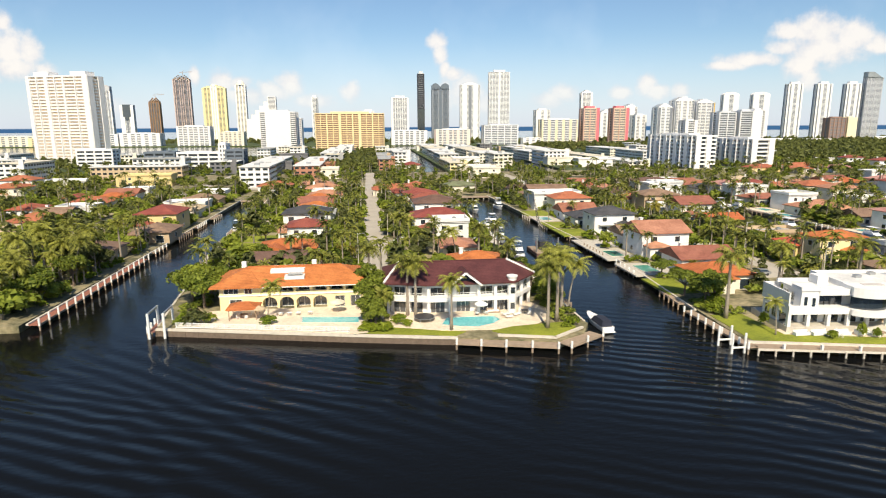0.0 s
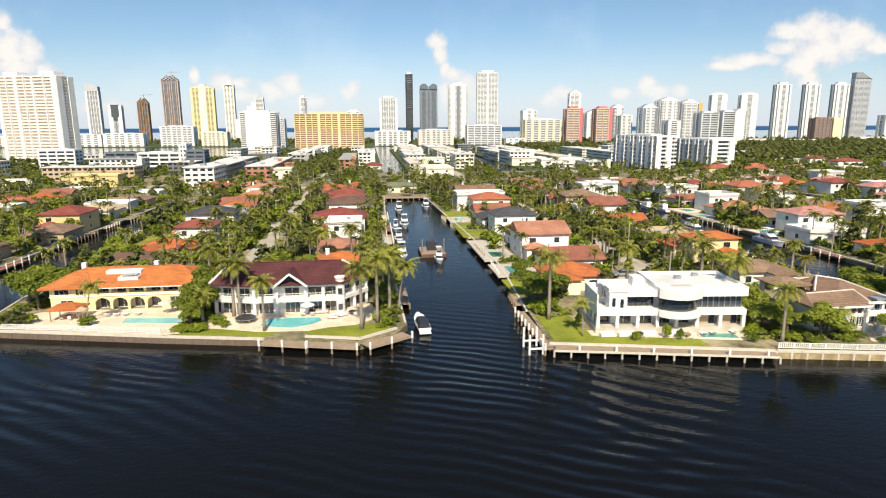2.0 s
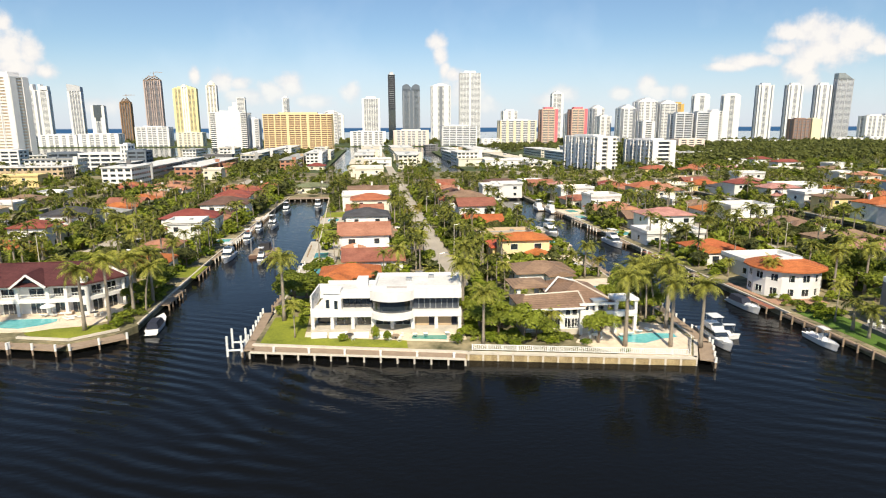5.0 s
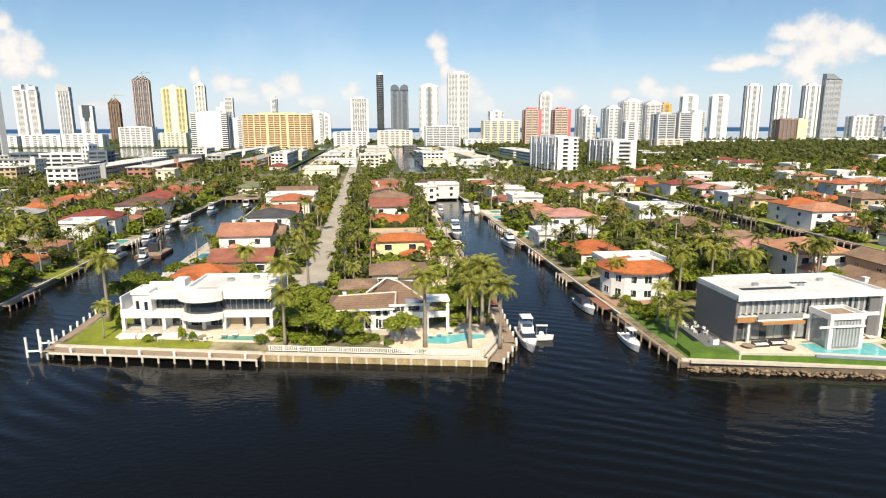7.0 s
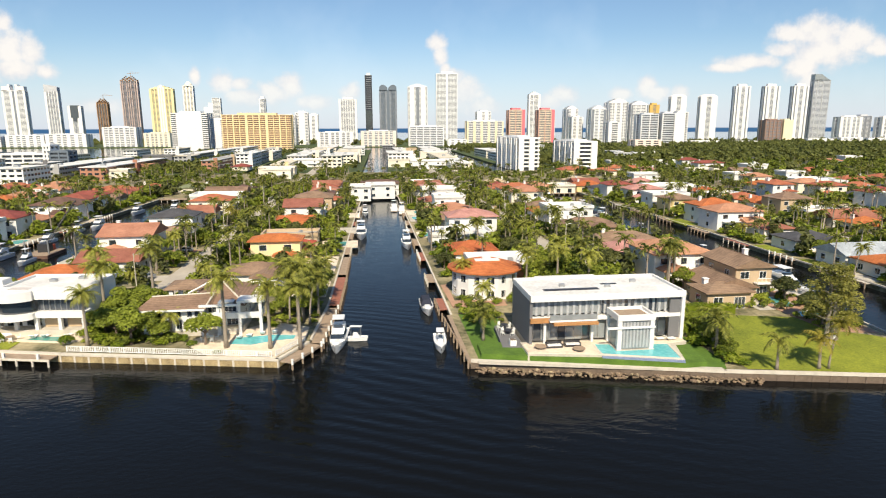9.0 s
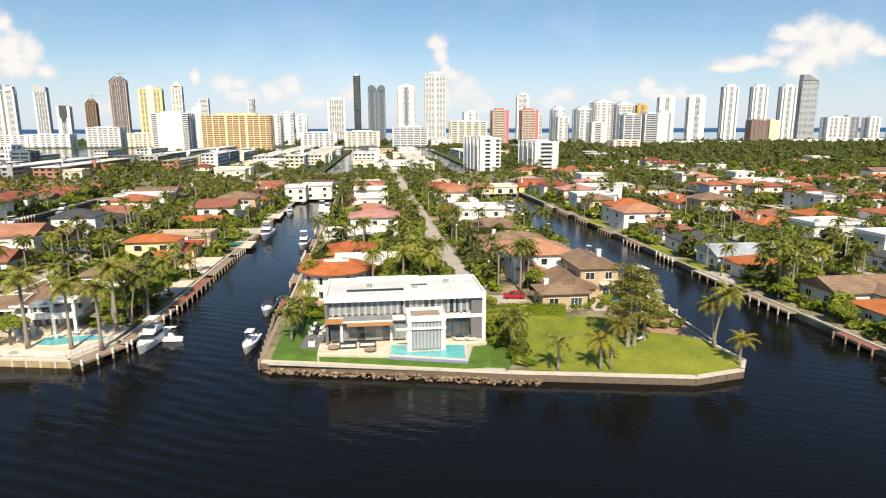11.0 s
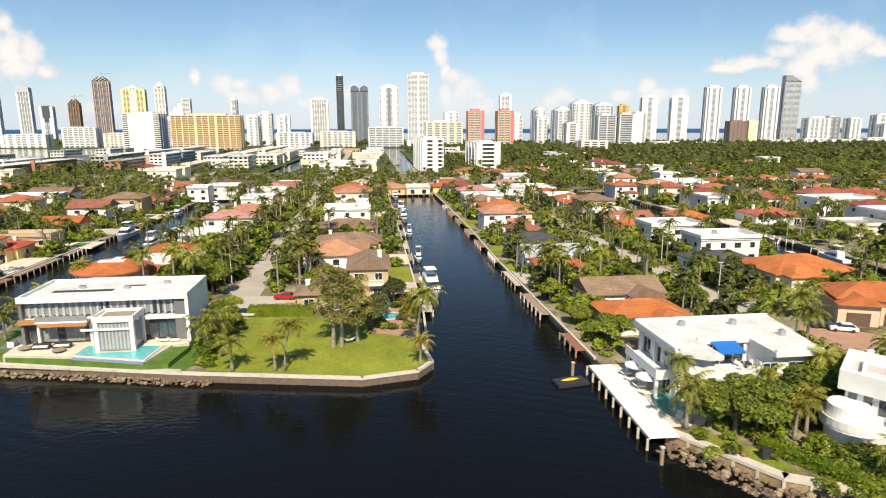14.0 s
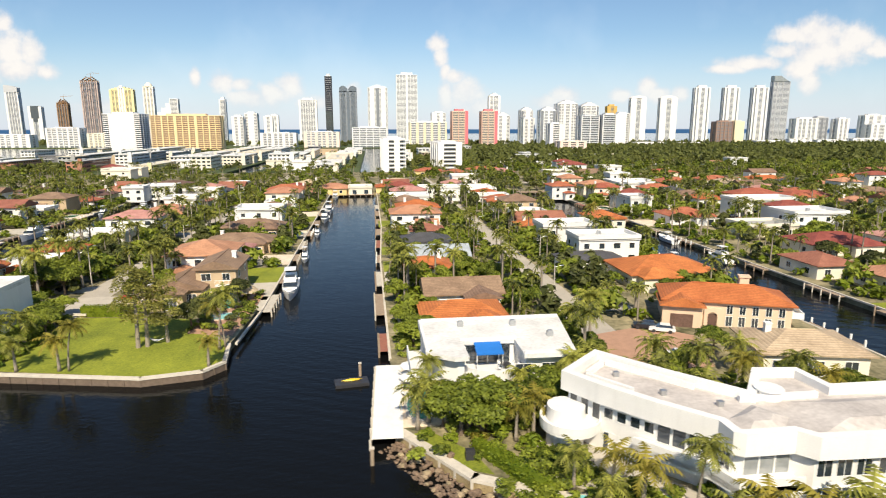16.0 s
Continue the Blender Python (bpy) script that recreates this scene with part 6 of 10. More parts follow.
def rock_mesh(seed):
    r = random.Random(seed)
    bm = bmesh.new()
    bmesh.ops.create_icosphere(bm, subdivisions=1, radius=0.5)
    for v in bm.verts:
        v.co *= r.uniform(0.75, 1.2)
        v.co.z *= 0.75
    return mesh_of("stone", bm, M_ROCK)


def riprap(name, pts, count, label, spread=1.6, size=(0.6, 1.3)):
    ob = thing(name, pts[0][0], pts[0][1], 0, 0, label, "riprap")
    ms = [shared(("rock", i), lambda i=i: rock_mesh(i)) for i in range(5)]
    seg = list(zip(pts, pts[1:]))
    Ls = [math.dist(a, b) for a, b in seg]
    for i in range(count):
        d = rng.uniform(0, sum(Ls))
        for (a, b), L in zip(seg, Ls):
            if d <= L:
                break
            d -= L
        t = d / L
        nx, ny = (b[1] - a[1]) / L, -(b[0] - a[0]) / L
        o = rng.random() ** 1.3 * spread
        s = rng.uniform(*size)
        p = part("stone", ms[i % 5], None, ob)
        p.matrix_basis = pose(a[0] + (b[0] - a[0]) * t + nx * o - pts[0][0], a[1] + (b[1] - a[1]) * t + ny * o - pts[0][1], 0.55 - 0.5 * o / spread, 0, 0, rng.uniform(0, 360)) @ Matrix.Diagonal((s, s * rng.uniform(0.7, 1.1), s * 0.9, 1))
    return ob


def rock_bed(name, pts, per_metre, label, spread, size):
    """A dense slope of small stones along a shore, joined."""
    r = np.random.default_rng(len(label))
    shapes = [shared(("rock", i), lambda i=i: rock_mesh(i)) for i in range(5)]
    V, F, k = [], [], 0
    for (xa, ya), (xb, yb) in zip(pts, pts[1:]):
        L = math.dist((xa, ya), (xb, yb))
        nx, ny = (yb - ya) / L, -(xb - xa) / L
        for i in range(int(L * per_metre)):
            me = shapes[i % 5]
            t, o, q, a = r.uniform(0, 1), r.uniform(0, spread), r.uniform(*size), r.uniform(0, 6.28)
            c, s = math.cos(a) * q, math.sin(a) * q
            x, y, z = xa + (xb - xa) * t + nx * o, ya + (yb - ya) * t + ny * o, 0.42 - 0.5 * o / spread
            V += [(x + v.co.x * c - v.co.y * s, y + v.co.x * s + v.co.y * c, z + v.co.z * q) for v in me.vertices]
            F += [tuple(j + k for j in p.vertices) for p in me.polygons]
            k += len(me.vertices)
    return stuff(name, V, F, M_ROCK, label, "riprap")


def seawall(name, pts, panels, label, z=Z0, step=2.4, cap=0.6, face=None):
    """A bulkhead: concrete cap, face panels and king piles between them."""
    ob = tagged(thing(name, pts[0][0], pts[0][1], 0, 0, label, "seawall"), kind="structure")
    ox, oy = pts[0]
    for (xa, ya), (xb, yb) in zip(pts, pts[1:]):
        L, an = math.dist((xa, ya), (xb, yb)), math.degrees(math.atan2(yb - ya, xb - xa))
        base = pose(xa - ox, ya - oy, 0, 0, 0, an)
        part("cap", boxes((-0.1, -0.18, z - 0.25, L + 0.1, cap - 0.18, z + 0.12)), M_CAP, ob).matrix_basis = base
        if panels:
            n = max(1, round(L / step))
            pm = shared(("panel", round(L / n, 2), face is None), lambda: mesh_of("panel", boxes((0.06, -0.07, -1.0, L / n - 0.06, 0.05, z - 0.26)), face or M_FACE))
            km = shared(("king", face is None), lambda: mesh_of("king_pile", boxes((-0.15, -0.16, -1.0, 0.15, 0.05, z - 0.22)), face or M_CAP))
            for i in range(n):
                part("panel", pm, None, ob).matrix_basis = base @ pose(L * i / n, 0, 0)
                part("king_pile", km, None, ob).matrix_basis = base @ pose(L * i / n, 0, 0)
    return ob


def lamp_post(x, y, h=8.5, z=Z0):
    ob = thing("utility_pole", x, y, z, 0, "slender grey street pole beside the road", "street pole", "street poles")
    bm = bmesh.new()
    rod(bm, (0, 0, 0), (0, 0, h), 0.13, 0.09, 8)
    part("pole", bm, M_CONC, ob)
    bm = bmesh.new()
    rod(bm, (0, 0, h - 0.4), (1.3, 0, h - 0.1), 0.04, n=5)
    part("arm", bm, M_STEEL, ob)
    part("lamp_head", boxes((1.2, -0.12, h - 0.2, 1.75, 0.12, h - 0.05)), M_STEEL, ob)

# ---- first point: yellow villa and white gabled villa ----
def roof_over(pts, ridge, z, rise, thick=0.3):
    """A hipped roof over any outline: every eave edge slopes to the nearest part of a straight ridge (two points)."""
    bm = bmesh.new()
    lo = [bm.verts.new((x, y, z - thick)) for x, y in pts]
    hi = [bm.verts.new((x, y, z)) for x, y in pts]
    r = [bm.verts.new((x, y, z + rise)) for x, y in ridge]
    (ax, ay), (bx, by) = ridge
    near = []
    for x, y in pts:
        t = ((x - ax) * (bx - ax) + (y - ay) * (by - ay)) / max(1e-6, (bx - ax) ** 2 + (by - ay) ** 2)
        near.append(0 if t < 0.5 else 1)
    n = len(pts)
    for i in range(n):
        j = (i + 1) % n
        bm.faces.new((lo[i], lo[j], hi[j], hi[i]))
        if near[i] == near[j]:
            bm.faces.new((hi[i], hi[j], r[near[i]]))
        else:
            bm.faces.new((hi[i], hi[j], r[near[j]], r[near[i]]))
    bm.faces.new(list(reversed(lo)))
    return bm


def yellow_villa():
    A = Build("villa", -16, 118, "yellow two-storey villa with an orange tile roof and arcade", "house", "waterside houses", Z0)
    claim(-31, 102, 0, 129)
    A.box("wall", WALL["butter"], (-29.0, 117.2, 1.0, -1.4, 127, 6.0))
    # garden front: arcade below, open gallery above
    bm = bmesh.new()
    arches = [(-21.0 + i * 3.2, -18.3 + i * 3.2, 1.3, 3.75) for i in range(4)]
    gallery = [(-21.0 + i * 3.2, -18.3 + i * 3.2, 4.75, 5.9) for i in range(6)]
    pierced(bm, -22.0, -1.4, 1.0, 6.0, 115.3, 115.75, arches + gallery + [(-7.2, -5.2, 1.3, 3.6), (-4.2, -2.2, 1.3, 3.6)])
    A.put("front_wall", WALL["butter"], bm)
    for x0, x1, za, zb in arches:
        bm = bmesh.new()
        arch_fill(bm, x0, x1, zb - 1.1, zb, 115.28, 115.72)
        A.put("arch", WALL["butter"], bm)
    A.box("gallery_floor", M_TRIM, (-22, 115.7, 4.2, -1.4, 117.2, 4.4))
    A.box("side_wing", WALL["butter"], (-29.0, 115.2, 1.0, -22.0, 117.2, 6.0))
    A.box("string_course", M_TRIM, (-29.1, 115.1, 4.15, -1.3, 115.29, 4.4))
    for i in range(6):
        A.win(-19.65 + i * 3.2, 117.2, 4.55, 2.0, 1.3, 0, 2)
    for i in range(4):
        A.win(-19.65 + i * 3.2, 117.2, 1.4, 2.2, 2.1, 0, 2, pane_mat=M_GLASS_DK)
    for x in (-6.2, -3.2):
        A.win(x, 115.55, 1.4, 1.7, 2.1, 0, 2)
    A.win(-26.8, 115.2, 4.7, 2.6, 1.15, 0, 3)
    A.win(-23.6, 115.2, 4.6, 1.3, 1.2, 0, 2)
    A.win(-26.0, 115.2, 1.5, 2.2, 2.0, 0, 2)
    for yy in (119, 123):
        A.win(-29.0, yy, 4.6, 1.6, 1.2, -90, 2)
        A.win(-29.0, yy, 1.6, 1.6, 1.6, -90, 2)
    A.put("roof", ROOF["orange"], roof_over([(-30.6, 114.0), (-20.8, 114.0), (-20.8, 114.6), (-0.3, 114.6), (-0.3, 128.2), (-30.6, 128.2)], [(-24.5, 121.2), (-6.0, 121.2)], 6.25, 2.35))
    for z0, mat_ in ((5.93, M_TRIM),):
        A.box("fascia", mat_, (-30.5, 114.05, z0 - 0.02, -0.4, 128.1, z0 + 0.03))
    bm = bmesh.new()
    rod(bm, (-24.5, 121.2, 8.6), (-6.0, 121.2, 8.6), 0.15, n=6)
    A.put("ridge", ROOF["orange"], bm)
    well = A.box("roof_terrace", M_WHITE, (-19.8, 118.6, 7.0, -13.2, 123.0, 8.35), label="white roof well with solar panels")
    for i in range(3):
        p = A.put("solar_panel", M_GLASS_SKY, boxes((-16.2 + i * 0.95, 116.6, 0, -15.3 + i * 0.95, 118.4, 0.08)), well)
        p.matrix_basis = pose(0, 0, 7.75 + 0.0)
    A.box("upper_terrace", M_WHITE, (-16.8, 116.2, 6.9, -13.0, 118.6, 7.55), label="small white terrace cut into the roof")
    for x in (-26, -12):
        A.box("chimney", M_WHITE, (x, 122.5, 7.0, x + 0.9, 123.4, 9.3))
    # terrace and pool
    pave("terrace_1", [(-34.6, 106.2), (-3.0, 98.8), (-0.8, 99.2), (-0.8, 115.3), (-30.5, 115.3), (-34, 112)], Z0 + 0.12, M_PATIO, "pale stone terrace round the villa")
    pool([(-12.6, 105.9), (-2.5, 104.4), (-2.3, 107.6), (-12.9, 108.9)], Z0 + 0.12, M_POOLW, "long pale blue swimming pool on the terrace")
    fence(-34.4, 105.8, -4.0, 99.3, Z0 + 0.12, 1.0, "white picket fence along the seawall", 2.2, slats=0.24)
    T = Build("garden_pavilion", -23.6, 110, "orange canvas pavilion on four posts", "pavilion")
    for x in (-26.0, -21.2):
        for y in (108.4, 111.8):
            T.box("post", M_WOOD, (x, y, Z0, x + 0.14, y + 0.14, 3.6))
    bm = bmesh.new()
    hip_roof(bm, 5.2, 3.8, 3.7, 0.9, 0.3)
    bmesh.ops.translate(bm, verts=bm.verts, vec=(-23.5, 110.1, 0))
    T.put("canopy", ROOF["orange"], bm)
    table_set(-23.6, 110, Z0 + 0.12, M_WOOD)
    for i, x in enumerate((-17.0, -15.4, -13.8, -11.6)):
        lounger(x, 110.6, Z0 + 0.12, 180)
    umbrella(-20.5, 108.6, Z0 + 0.12, ROOF["tan"], "yellow garden parasol on a terrace", 1.2)
    umbrella(-6.5, 111.0, Z0 + 0.12, M_PATIO, "beige garden parasol by the pool", 1.5)
    bush(-31.6, 107.6, 2.6, 2.8, M_LEAF2, seed=1)
    bush(-33.9, 108.8, 1.8, 1.9, seed=2)
    bush(-29.4, 108.2, 1.6, 2.0, seed=3)
    bush(-18.6, 105.6, 1.6, 1.8, seed=0)
    palm("coconut", -18.7, 106.4, 0.78, 20, pick=0)
    for x, y, s in ((-32.6, 118, 1.3), (-35.6, 121, 1.25), (-33, 125, 1.2), (-36, 129, 1.2), (-33, 133, 1.0), (-27, 133, 0.95)):
        tree(x, y, s, kind=0, tall=1.0)
    # boat lift at the corner
    L = Build("boat_lift", -38.5, 108, "white boat lift frame on tall piles", "boat lift")
    for x in (-38.6, -36.0):
        for y in (104.6, 109.5):
            bm = bmesh.new()
            rod(bm, (x, y, -1.2), (x, y, 4.6), 0.22, n=10)
            L.put("piling", M_TRIM, bm)
        L.box("beam", M_STEEL, (x - 0.15, 104.6, 4.3, x + 0.15, 109.5, 4.6))
    dock(-38.3, 112, -37.9, 105.2, "red-brown corner dock with white posts", deck=M_REDWOOD, wide=0.9, step=2.0)


def white_villa():
    B = Build("villa", 17, 112, "white two-storey villa with a dark red roof and columns", "house", "waterside houses", Z0)
    claim(2, 92, 36, 122)
    plan = [(3.6, 110.4), (10.4, 108.6), (26.2, 108.6), (30.4, 113.6), (30.6, 121), (3.6, 121)]
    bm = bmesh.new()
    prism(bm, plan, 1.0, 7.2)
    B.put("wall", M_WHITE, bm)
    edge = [(2.9, 108.9), (10.4, 106.7), (26.6, 106.7), (31.6, 112.8), (31.6, 113.6), (30.5, 113.6), (26.2, 108.7), (10.4, 108.7), (3.6, 110.5), (2.9, 110.5)]
    bm = bmesh.new()
    prism(bm, edge, 3.95, 4.65)
    B.put("balcony", M_WHITE, bm)
    bm = bmesh.new()
    prism(bm, edge, 6.75, 7.35)
    B.put("eaves_beam", M_WHITE, bm)
    col = [(3.1, 109.1), (6.8, 108.0), (10.5, 107.0), (14.6, 106.9), (20.0, 106.9), (23.2, 106.9), (28.9, 109.9), (31.2, 112.9)]
    for x, y in col:
        B.box("column", M_WHITE, (x - 0.28, y - 0.1, 1.0, x + 0.28, y + 0.46, 6.8))
    # railings between the columns
    for (xa, ya), (xb, yb) in zip(col, col[1:]):
        L = math.dist((xa, ya), (xb, yb))
        ux, uy = (xb - xa) / L, (yb - ya) / L
        bm = bmesh.new()
        for i in range(int(L / 0.55)):
            d = 0.3 + i * 0.55
            rod(bm, (xa + ux * d, ya + uy * d - 0.05, 4.65), (xa + ux * d, ya + uy * d - 0.05, 5.55), 0.025, n=4)
        rod(bm, (xa, ya - 0.05, 5.55), (xb, yb - 0.05, 5.55), 0.05, n=6)
        B.put("railing", M_TRIM, bm)
    for i, x in enumerate((12.4, 17.3, 21.6, 24.8)):
        B.win(x, 108.6, 4.75, 2.6, 1.9, 0, 2)
        B.win(x, 108.6, 1.35, 2.6, 2.3, 0, 3, pane_mat=M_GLASS_DK)
    an = math.degrees(math.atan2(-1.8, 6.8))
    for t in (0.25, 0.72):
        x, y = 3.6 + 6.8 * t, 110.4 - 1.8 * t
        B.win(x, y, 4.75, 2.0, 1.9, an, 2)
        B.win(x, y, 1.35, 2.2, 2.3, an, 2, pane_mat=M_GLASS_DK)
    an = math.degrees(math.atan2(5.0, 4.2))
    for t in (0.28, 0.72):
        x, y = 26.2 + 4.2 * t, 108.6 + 5.0 * t
        B.win(x, y, 4.75, 1.8, 1.9, an, 2)
        B.win(x, y, 1.35, 1.8, 2.3, an, 2)
    for y in (115.5, 118.5):
        B.win(30.5, y, 4.8, 1.4, 1.5, 90, 2)
        B.win(30.5, y, 1.6, 1.4, 1.6, 90, 2)
    B.put("roof", ROOF["maroon"], roof_over([(2.3, 108.4), (10.2, 106.1), (26.8, 106.1), (32.3, 112.6), (32.0, 122), (2.3, 122)], [(5.5, 113.4), (26.6, 113.4)], 7.55, 2.75), label="dark red tile roof")
    bm = bmesh.new()
    rod(bm, (5.5, 113.4, 10.32), (26.6, 113.4, 10.32), 0.15, n=6)
    B.put("ridge", ROOF["maroon"], bm)
    # white verges up the gable ends
    for p, q in (((2.3, 108.4, 7.6), (5.5, 113.4, 10.4)), ((26.6, 113.4, 10.4), (32.3, 112.6, 7.6))):
        bm = bmesh.new()
        rod(bm, p, q, 0.26, n=4)
        B.put("verge", M_TRIM, bm)
    # centre gable
    for s in (-1, 1):
        bm = bmesh.new()
        v = [bm.verts.new(c) for c in ((17.3, 105.7, 9.35), (17.3 + s * 3.0, 105.7, 6.95), (17.3 + s * 3.0, 105.7, 7.45), (17.3, 105.7, 9.85))]
        w = [bm.verts.new((c.co.x, 111.2, c.co.z)) for c in v]
        bm.faces.new(v)
        bm.faces.new(list(reversed(w)))
        for i in range(4):
            bm.faces.new((v[i], v[(i + 1) % 4], w[(i + 1) % 4], w[i]))
        B.put("gable_slope", ROOF["maroon"], bm)
        bm = bmesh.new()
        rod(bm, (17.3, 105.62, 9.6), (17.3 + s * 3.1, 105.62, 7.15), 0.24, n=4)
        B.put("gable_trim", M_TRIM, bm)
    bm = bmesh.new()
    v = [bm.verts.new(c) for c in ((15.0, 106.9, 7.2), (19.6, 106.9, 7.2), (17.3, 106.9, 9.2))]
    w = [bm.verts.new((c.co.x, 107.2, c.co.z)) for c in v]
    bm.faces.new(v)
    bm.faces.new(list(reversed(w)))
    for i in range(3):
        bm.faces.new((v[i], v[(i + 1) % 3], w[(i + 1) % 3], w[i]))
    B.put("gable_glazing", M_GLASS, bm)
    bm = bmesh.new()
    rod(bm, (26.4, 107.2, 1.0), (26.4, 107.2, 8.3), 0.85, n=20)
    rod(bm, (26.4, 107.2, 8.3), (26.4, 107.2, 8.55), 1.05, n=20)
    B.put("turret", M_WHITE, bm)
    for z in (2.2, 5.2):
        B.box("turret_window", M_GLASS, (26.0, 106.33, z, 26.8, 106.5, z + 1.2))
    # grounds
    pave("terrace_2", [(3.0, 101.5), (12, 98.2), (21, 97.6), (29, 99.4), (33, 103), (33.5, 109), (31, 114), (26, 109), (3.2, 110.5)], Z0 + 0.12, M_PATIO, "pale stone pool terrace")
    pool([(12.3, 101.2), (15.5, 99.8), (18.5, 99.2), (21.5, 100.6), (23.2, 102.6), (22.4, 104.6), (18, 104.9), (13.6, 104.8)], Z0 + 0.13, M_POOLW, "turquoise kidney-shaped swimming pool")
    pave("lawn_1", [(-1, 98.6), (14, 95.4), (16, 97.2), (10, 99), (4, 101), (0, 101)], Z0 + 0.06, M_LAWN, "narrow strip of mown lawn", "lawn")
    pave("lawn_2", [(20.5, 96.9), (23, 94.2), (30.2, 92.6), (35.5, 96.8), (35.5, 100), (30, 99.4), (24.5, 98.6)], Z0 + 0.14, M_LAWN, "bright green lawn beside the pool", "lawn")
    t = Build("trampoline", 9.4, 104, "round black trampoline on the terrace", "trampoline", z=Z0 + 0.12)
    bm = bmesh.new()
    rod(bm, (9.4, 104, Z0 + 0.9), (9.4, 104, Z0 + 1.0), 1.75, n=24)
    t.put("mat", M_DARK, bm)
    bm = bmesh.new()
    rod(bm, (9.4, 104, Z0 + 0.84), (9.4, 104, Z0 + 0.89), 1.95, n=24)
    t.put("rim", M_STEEL, bm)
    for i in range(6):
        a = i * math.pi / 3
        t.box("leg", M_STEEL, (9.4 + 1.8 * math.cos(a) - 0.04, 104 + 1.8 * math.sin(a) - 0.04, Z0 + 0.12, 9.4 + 1.8 * math.cos(a) + 0.04, 104 + 1.8 * math.sin(a) + 0.04, Z0 + 0.85))
    for x, y, r in ((19.5, 106.0, 170), (21.2, 106.0, 180), (24.6, 104.8, 120), (24.9, 103.4, 110), (26.5, 104.5, 120)):
        lounger(x, y, Z0 + 0.12, r)
    umbrella(20.3, 105.9, Z0 + 0.12, M_TRIM, "white garden parasol on a terrace", 1.3)
    table_set(28.5, 105.5, Z0 + 0.12, M_DARK)
    sofa_set(22.8, 107.0, Z0 + 0.12, M_WOOD)
    # docks
    dock(14.4, 95.0, 22.2, 92.8, "brown timber dock with white piles", wide=2.6, step=3.9, tall=0.9)
    dock(22.2, 92.8, 30.3, 90.6, "brown timber dock with white piles", wide=2.2, step=4.0, tall=0.9)
    dock(30.3, 90.6, 37.4, 95.2, "brown timber corner dock with white piles", wide=2.6, step=4.2, tall=0.9)
    seawall("seawall_12", [(21.0, 94.0), (30.2, 91.6), (36.4, 96.0)], False, "low white wall round the lawn", z=Z0 + 0.35, cap=0.5)
    boat(41.2, 101.0, 4, 8.5, "canvas")
    for k, x, y, s, p in (("royal", 6.6, 107.6, 1.0, 0), ("royal", 8.0, 106.2, 0.98, 1), ("royal", 13.6, 98.4, 0.85, 0), ("royal", 30.4, 97.0, 1.05, 0), ("royal", 33.2, 100.6, 1.12, 1), ("royal", 35.6, 105.4, 1.05, 0), ("coconut", 37.4, 106.6, 1.0, 0), ("royal", 34.6, 110, 1.0, 1), ("royal", 36.6, 113, 1.0, 0)):
        palm(k, x, y, s, 0 if k == "coconut" else None, pick=p)
    for x, y, r, h in ((4.6, 103.4, 1.5, 1.8), (6.0, 101.6, 1.2, 1.3), (35.4, 98.4, 1.4, 1.6), (33.8, 97.2, 1.0, 1.0), (2.5, 101, 1.3, 1.2)):
        bush(x, y, r, h, seed=int(x))
    for x, y, q, k in ((34.6, 109.0, 0.8, 1), (35.6, 116.0, 0.9, 3), (34.2, 122.0, 1.0, 4), (33.6, 128.0, 0.9, 1)):
        tree(x, y, q, kind=k)
    # planting between the two villas
    for x, y, s in ((-0.2, 103, 0.85), (1.4, 106, 0.95), (0.2, 109.5, 1.05), (1.6, 113, 1.0), (0.6, 101.4, 0.6), (-0.6, 117, 1.1)):
        tree(x, y, s, kind=(1 if int(y) % 2 else 4), tall=1.1)
    for x, y in ((-1.4, 100.2), (0.6, 99.8), (2.4, 99.6), (-0.2, 100.8)):
        bush(x, y, 1.4, 1.2, seed=int(y))
    palm("young", 1.8, 104.4, 1.2)
    palm("royal", -0.4, 120, 1.0)


yellow_villa()
white_villa()
seawall("seawall_1", [(-37.8, 106), (-35, 105.4), (-3, 98), (14, 94.5)], True, "dark weathered seawall with a pale cap", face=M_BARK)

# the planted bank across the first canal
for i in range(34):
    x, y = rng.uniform(-96, -65), rng.uniform(116, 172)
    if is_free(x, y, 0.5):
        palm(rng.choice(("royal", "coconut", "coconut", "young")), x, y, rng.uniform(0.8, 1.1), pick=rng.choice((0, 1)))
for i in range(26):
    x, y = rng.uniform(-94, -66), rng.uniform(118, 172)
    if is_free(x, y, 0.5):
        tree(x, y, rng.uniform(0.6, 1.0), kind=rng.choice((1, 3, 4)))

# ---- second point: white modern villa and brown-roofed villa ----
def curved_band(cx, cy, r, a0, a1, z0, z1, thick, n=14):
    """A curved upright band on an arc."""
    bm = bmesh.new()
    pts = [(cx + math.cos(a0 + (a1 - a0) * i / n) * r, cy + math.sin(a0 + (a1 - a0) * i / n) * r) for i in range(n + 1)]
    inn = [(cx + math.cos(a0 + (a1 - a0) * i / n) * (r - thick), cy + math.sin(a0 + (a1 - a0) * i / n) * (r - thick)) for i in range(n + 1)]
    prism(bm, pts + inn[::-1], z0, z1)
    return bm


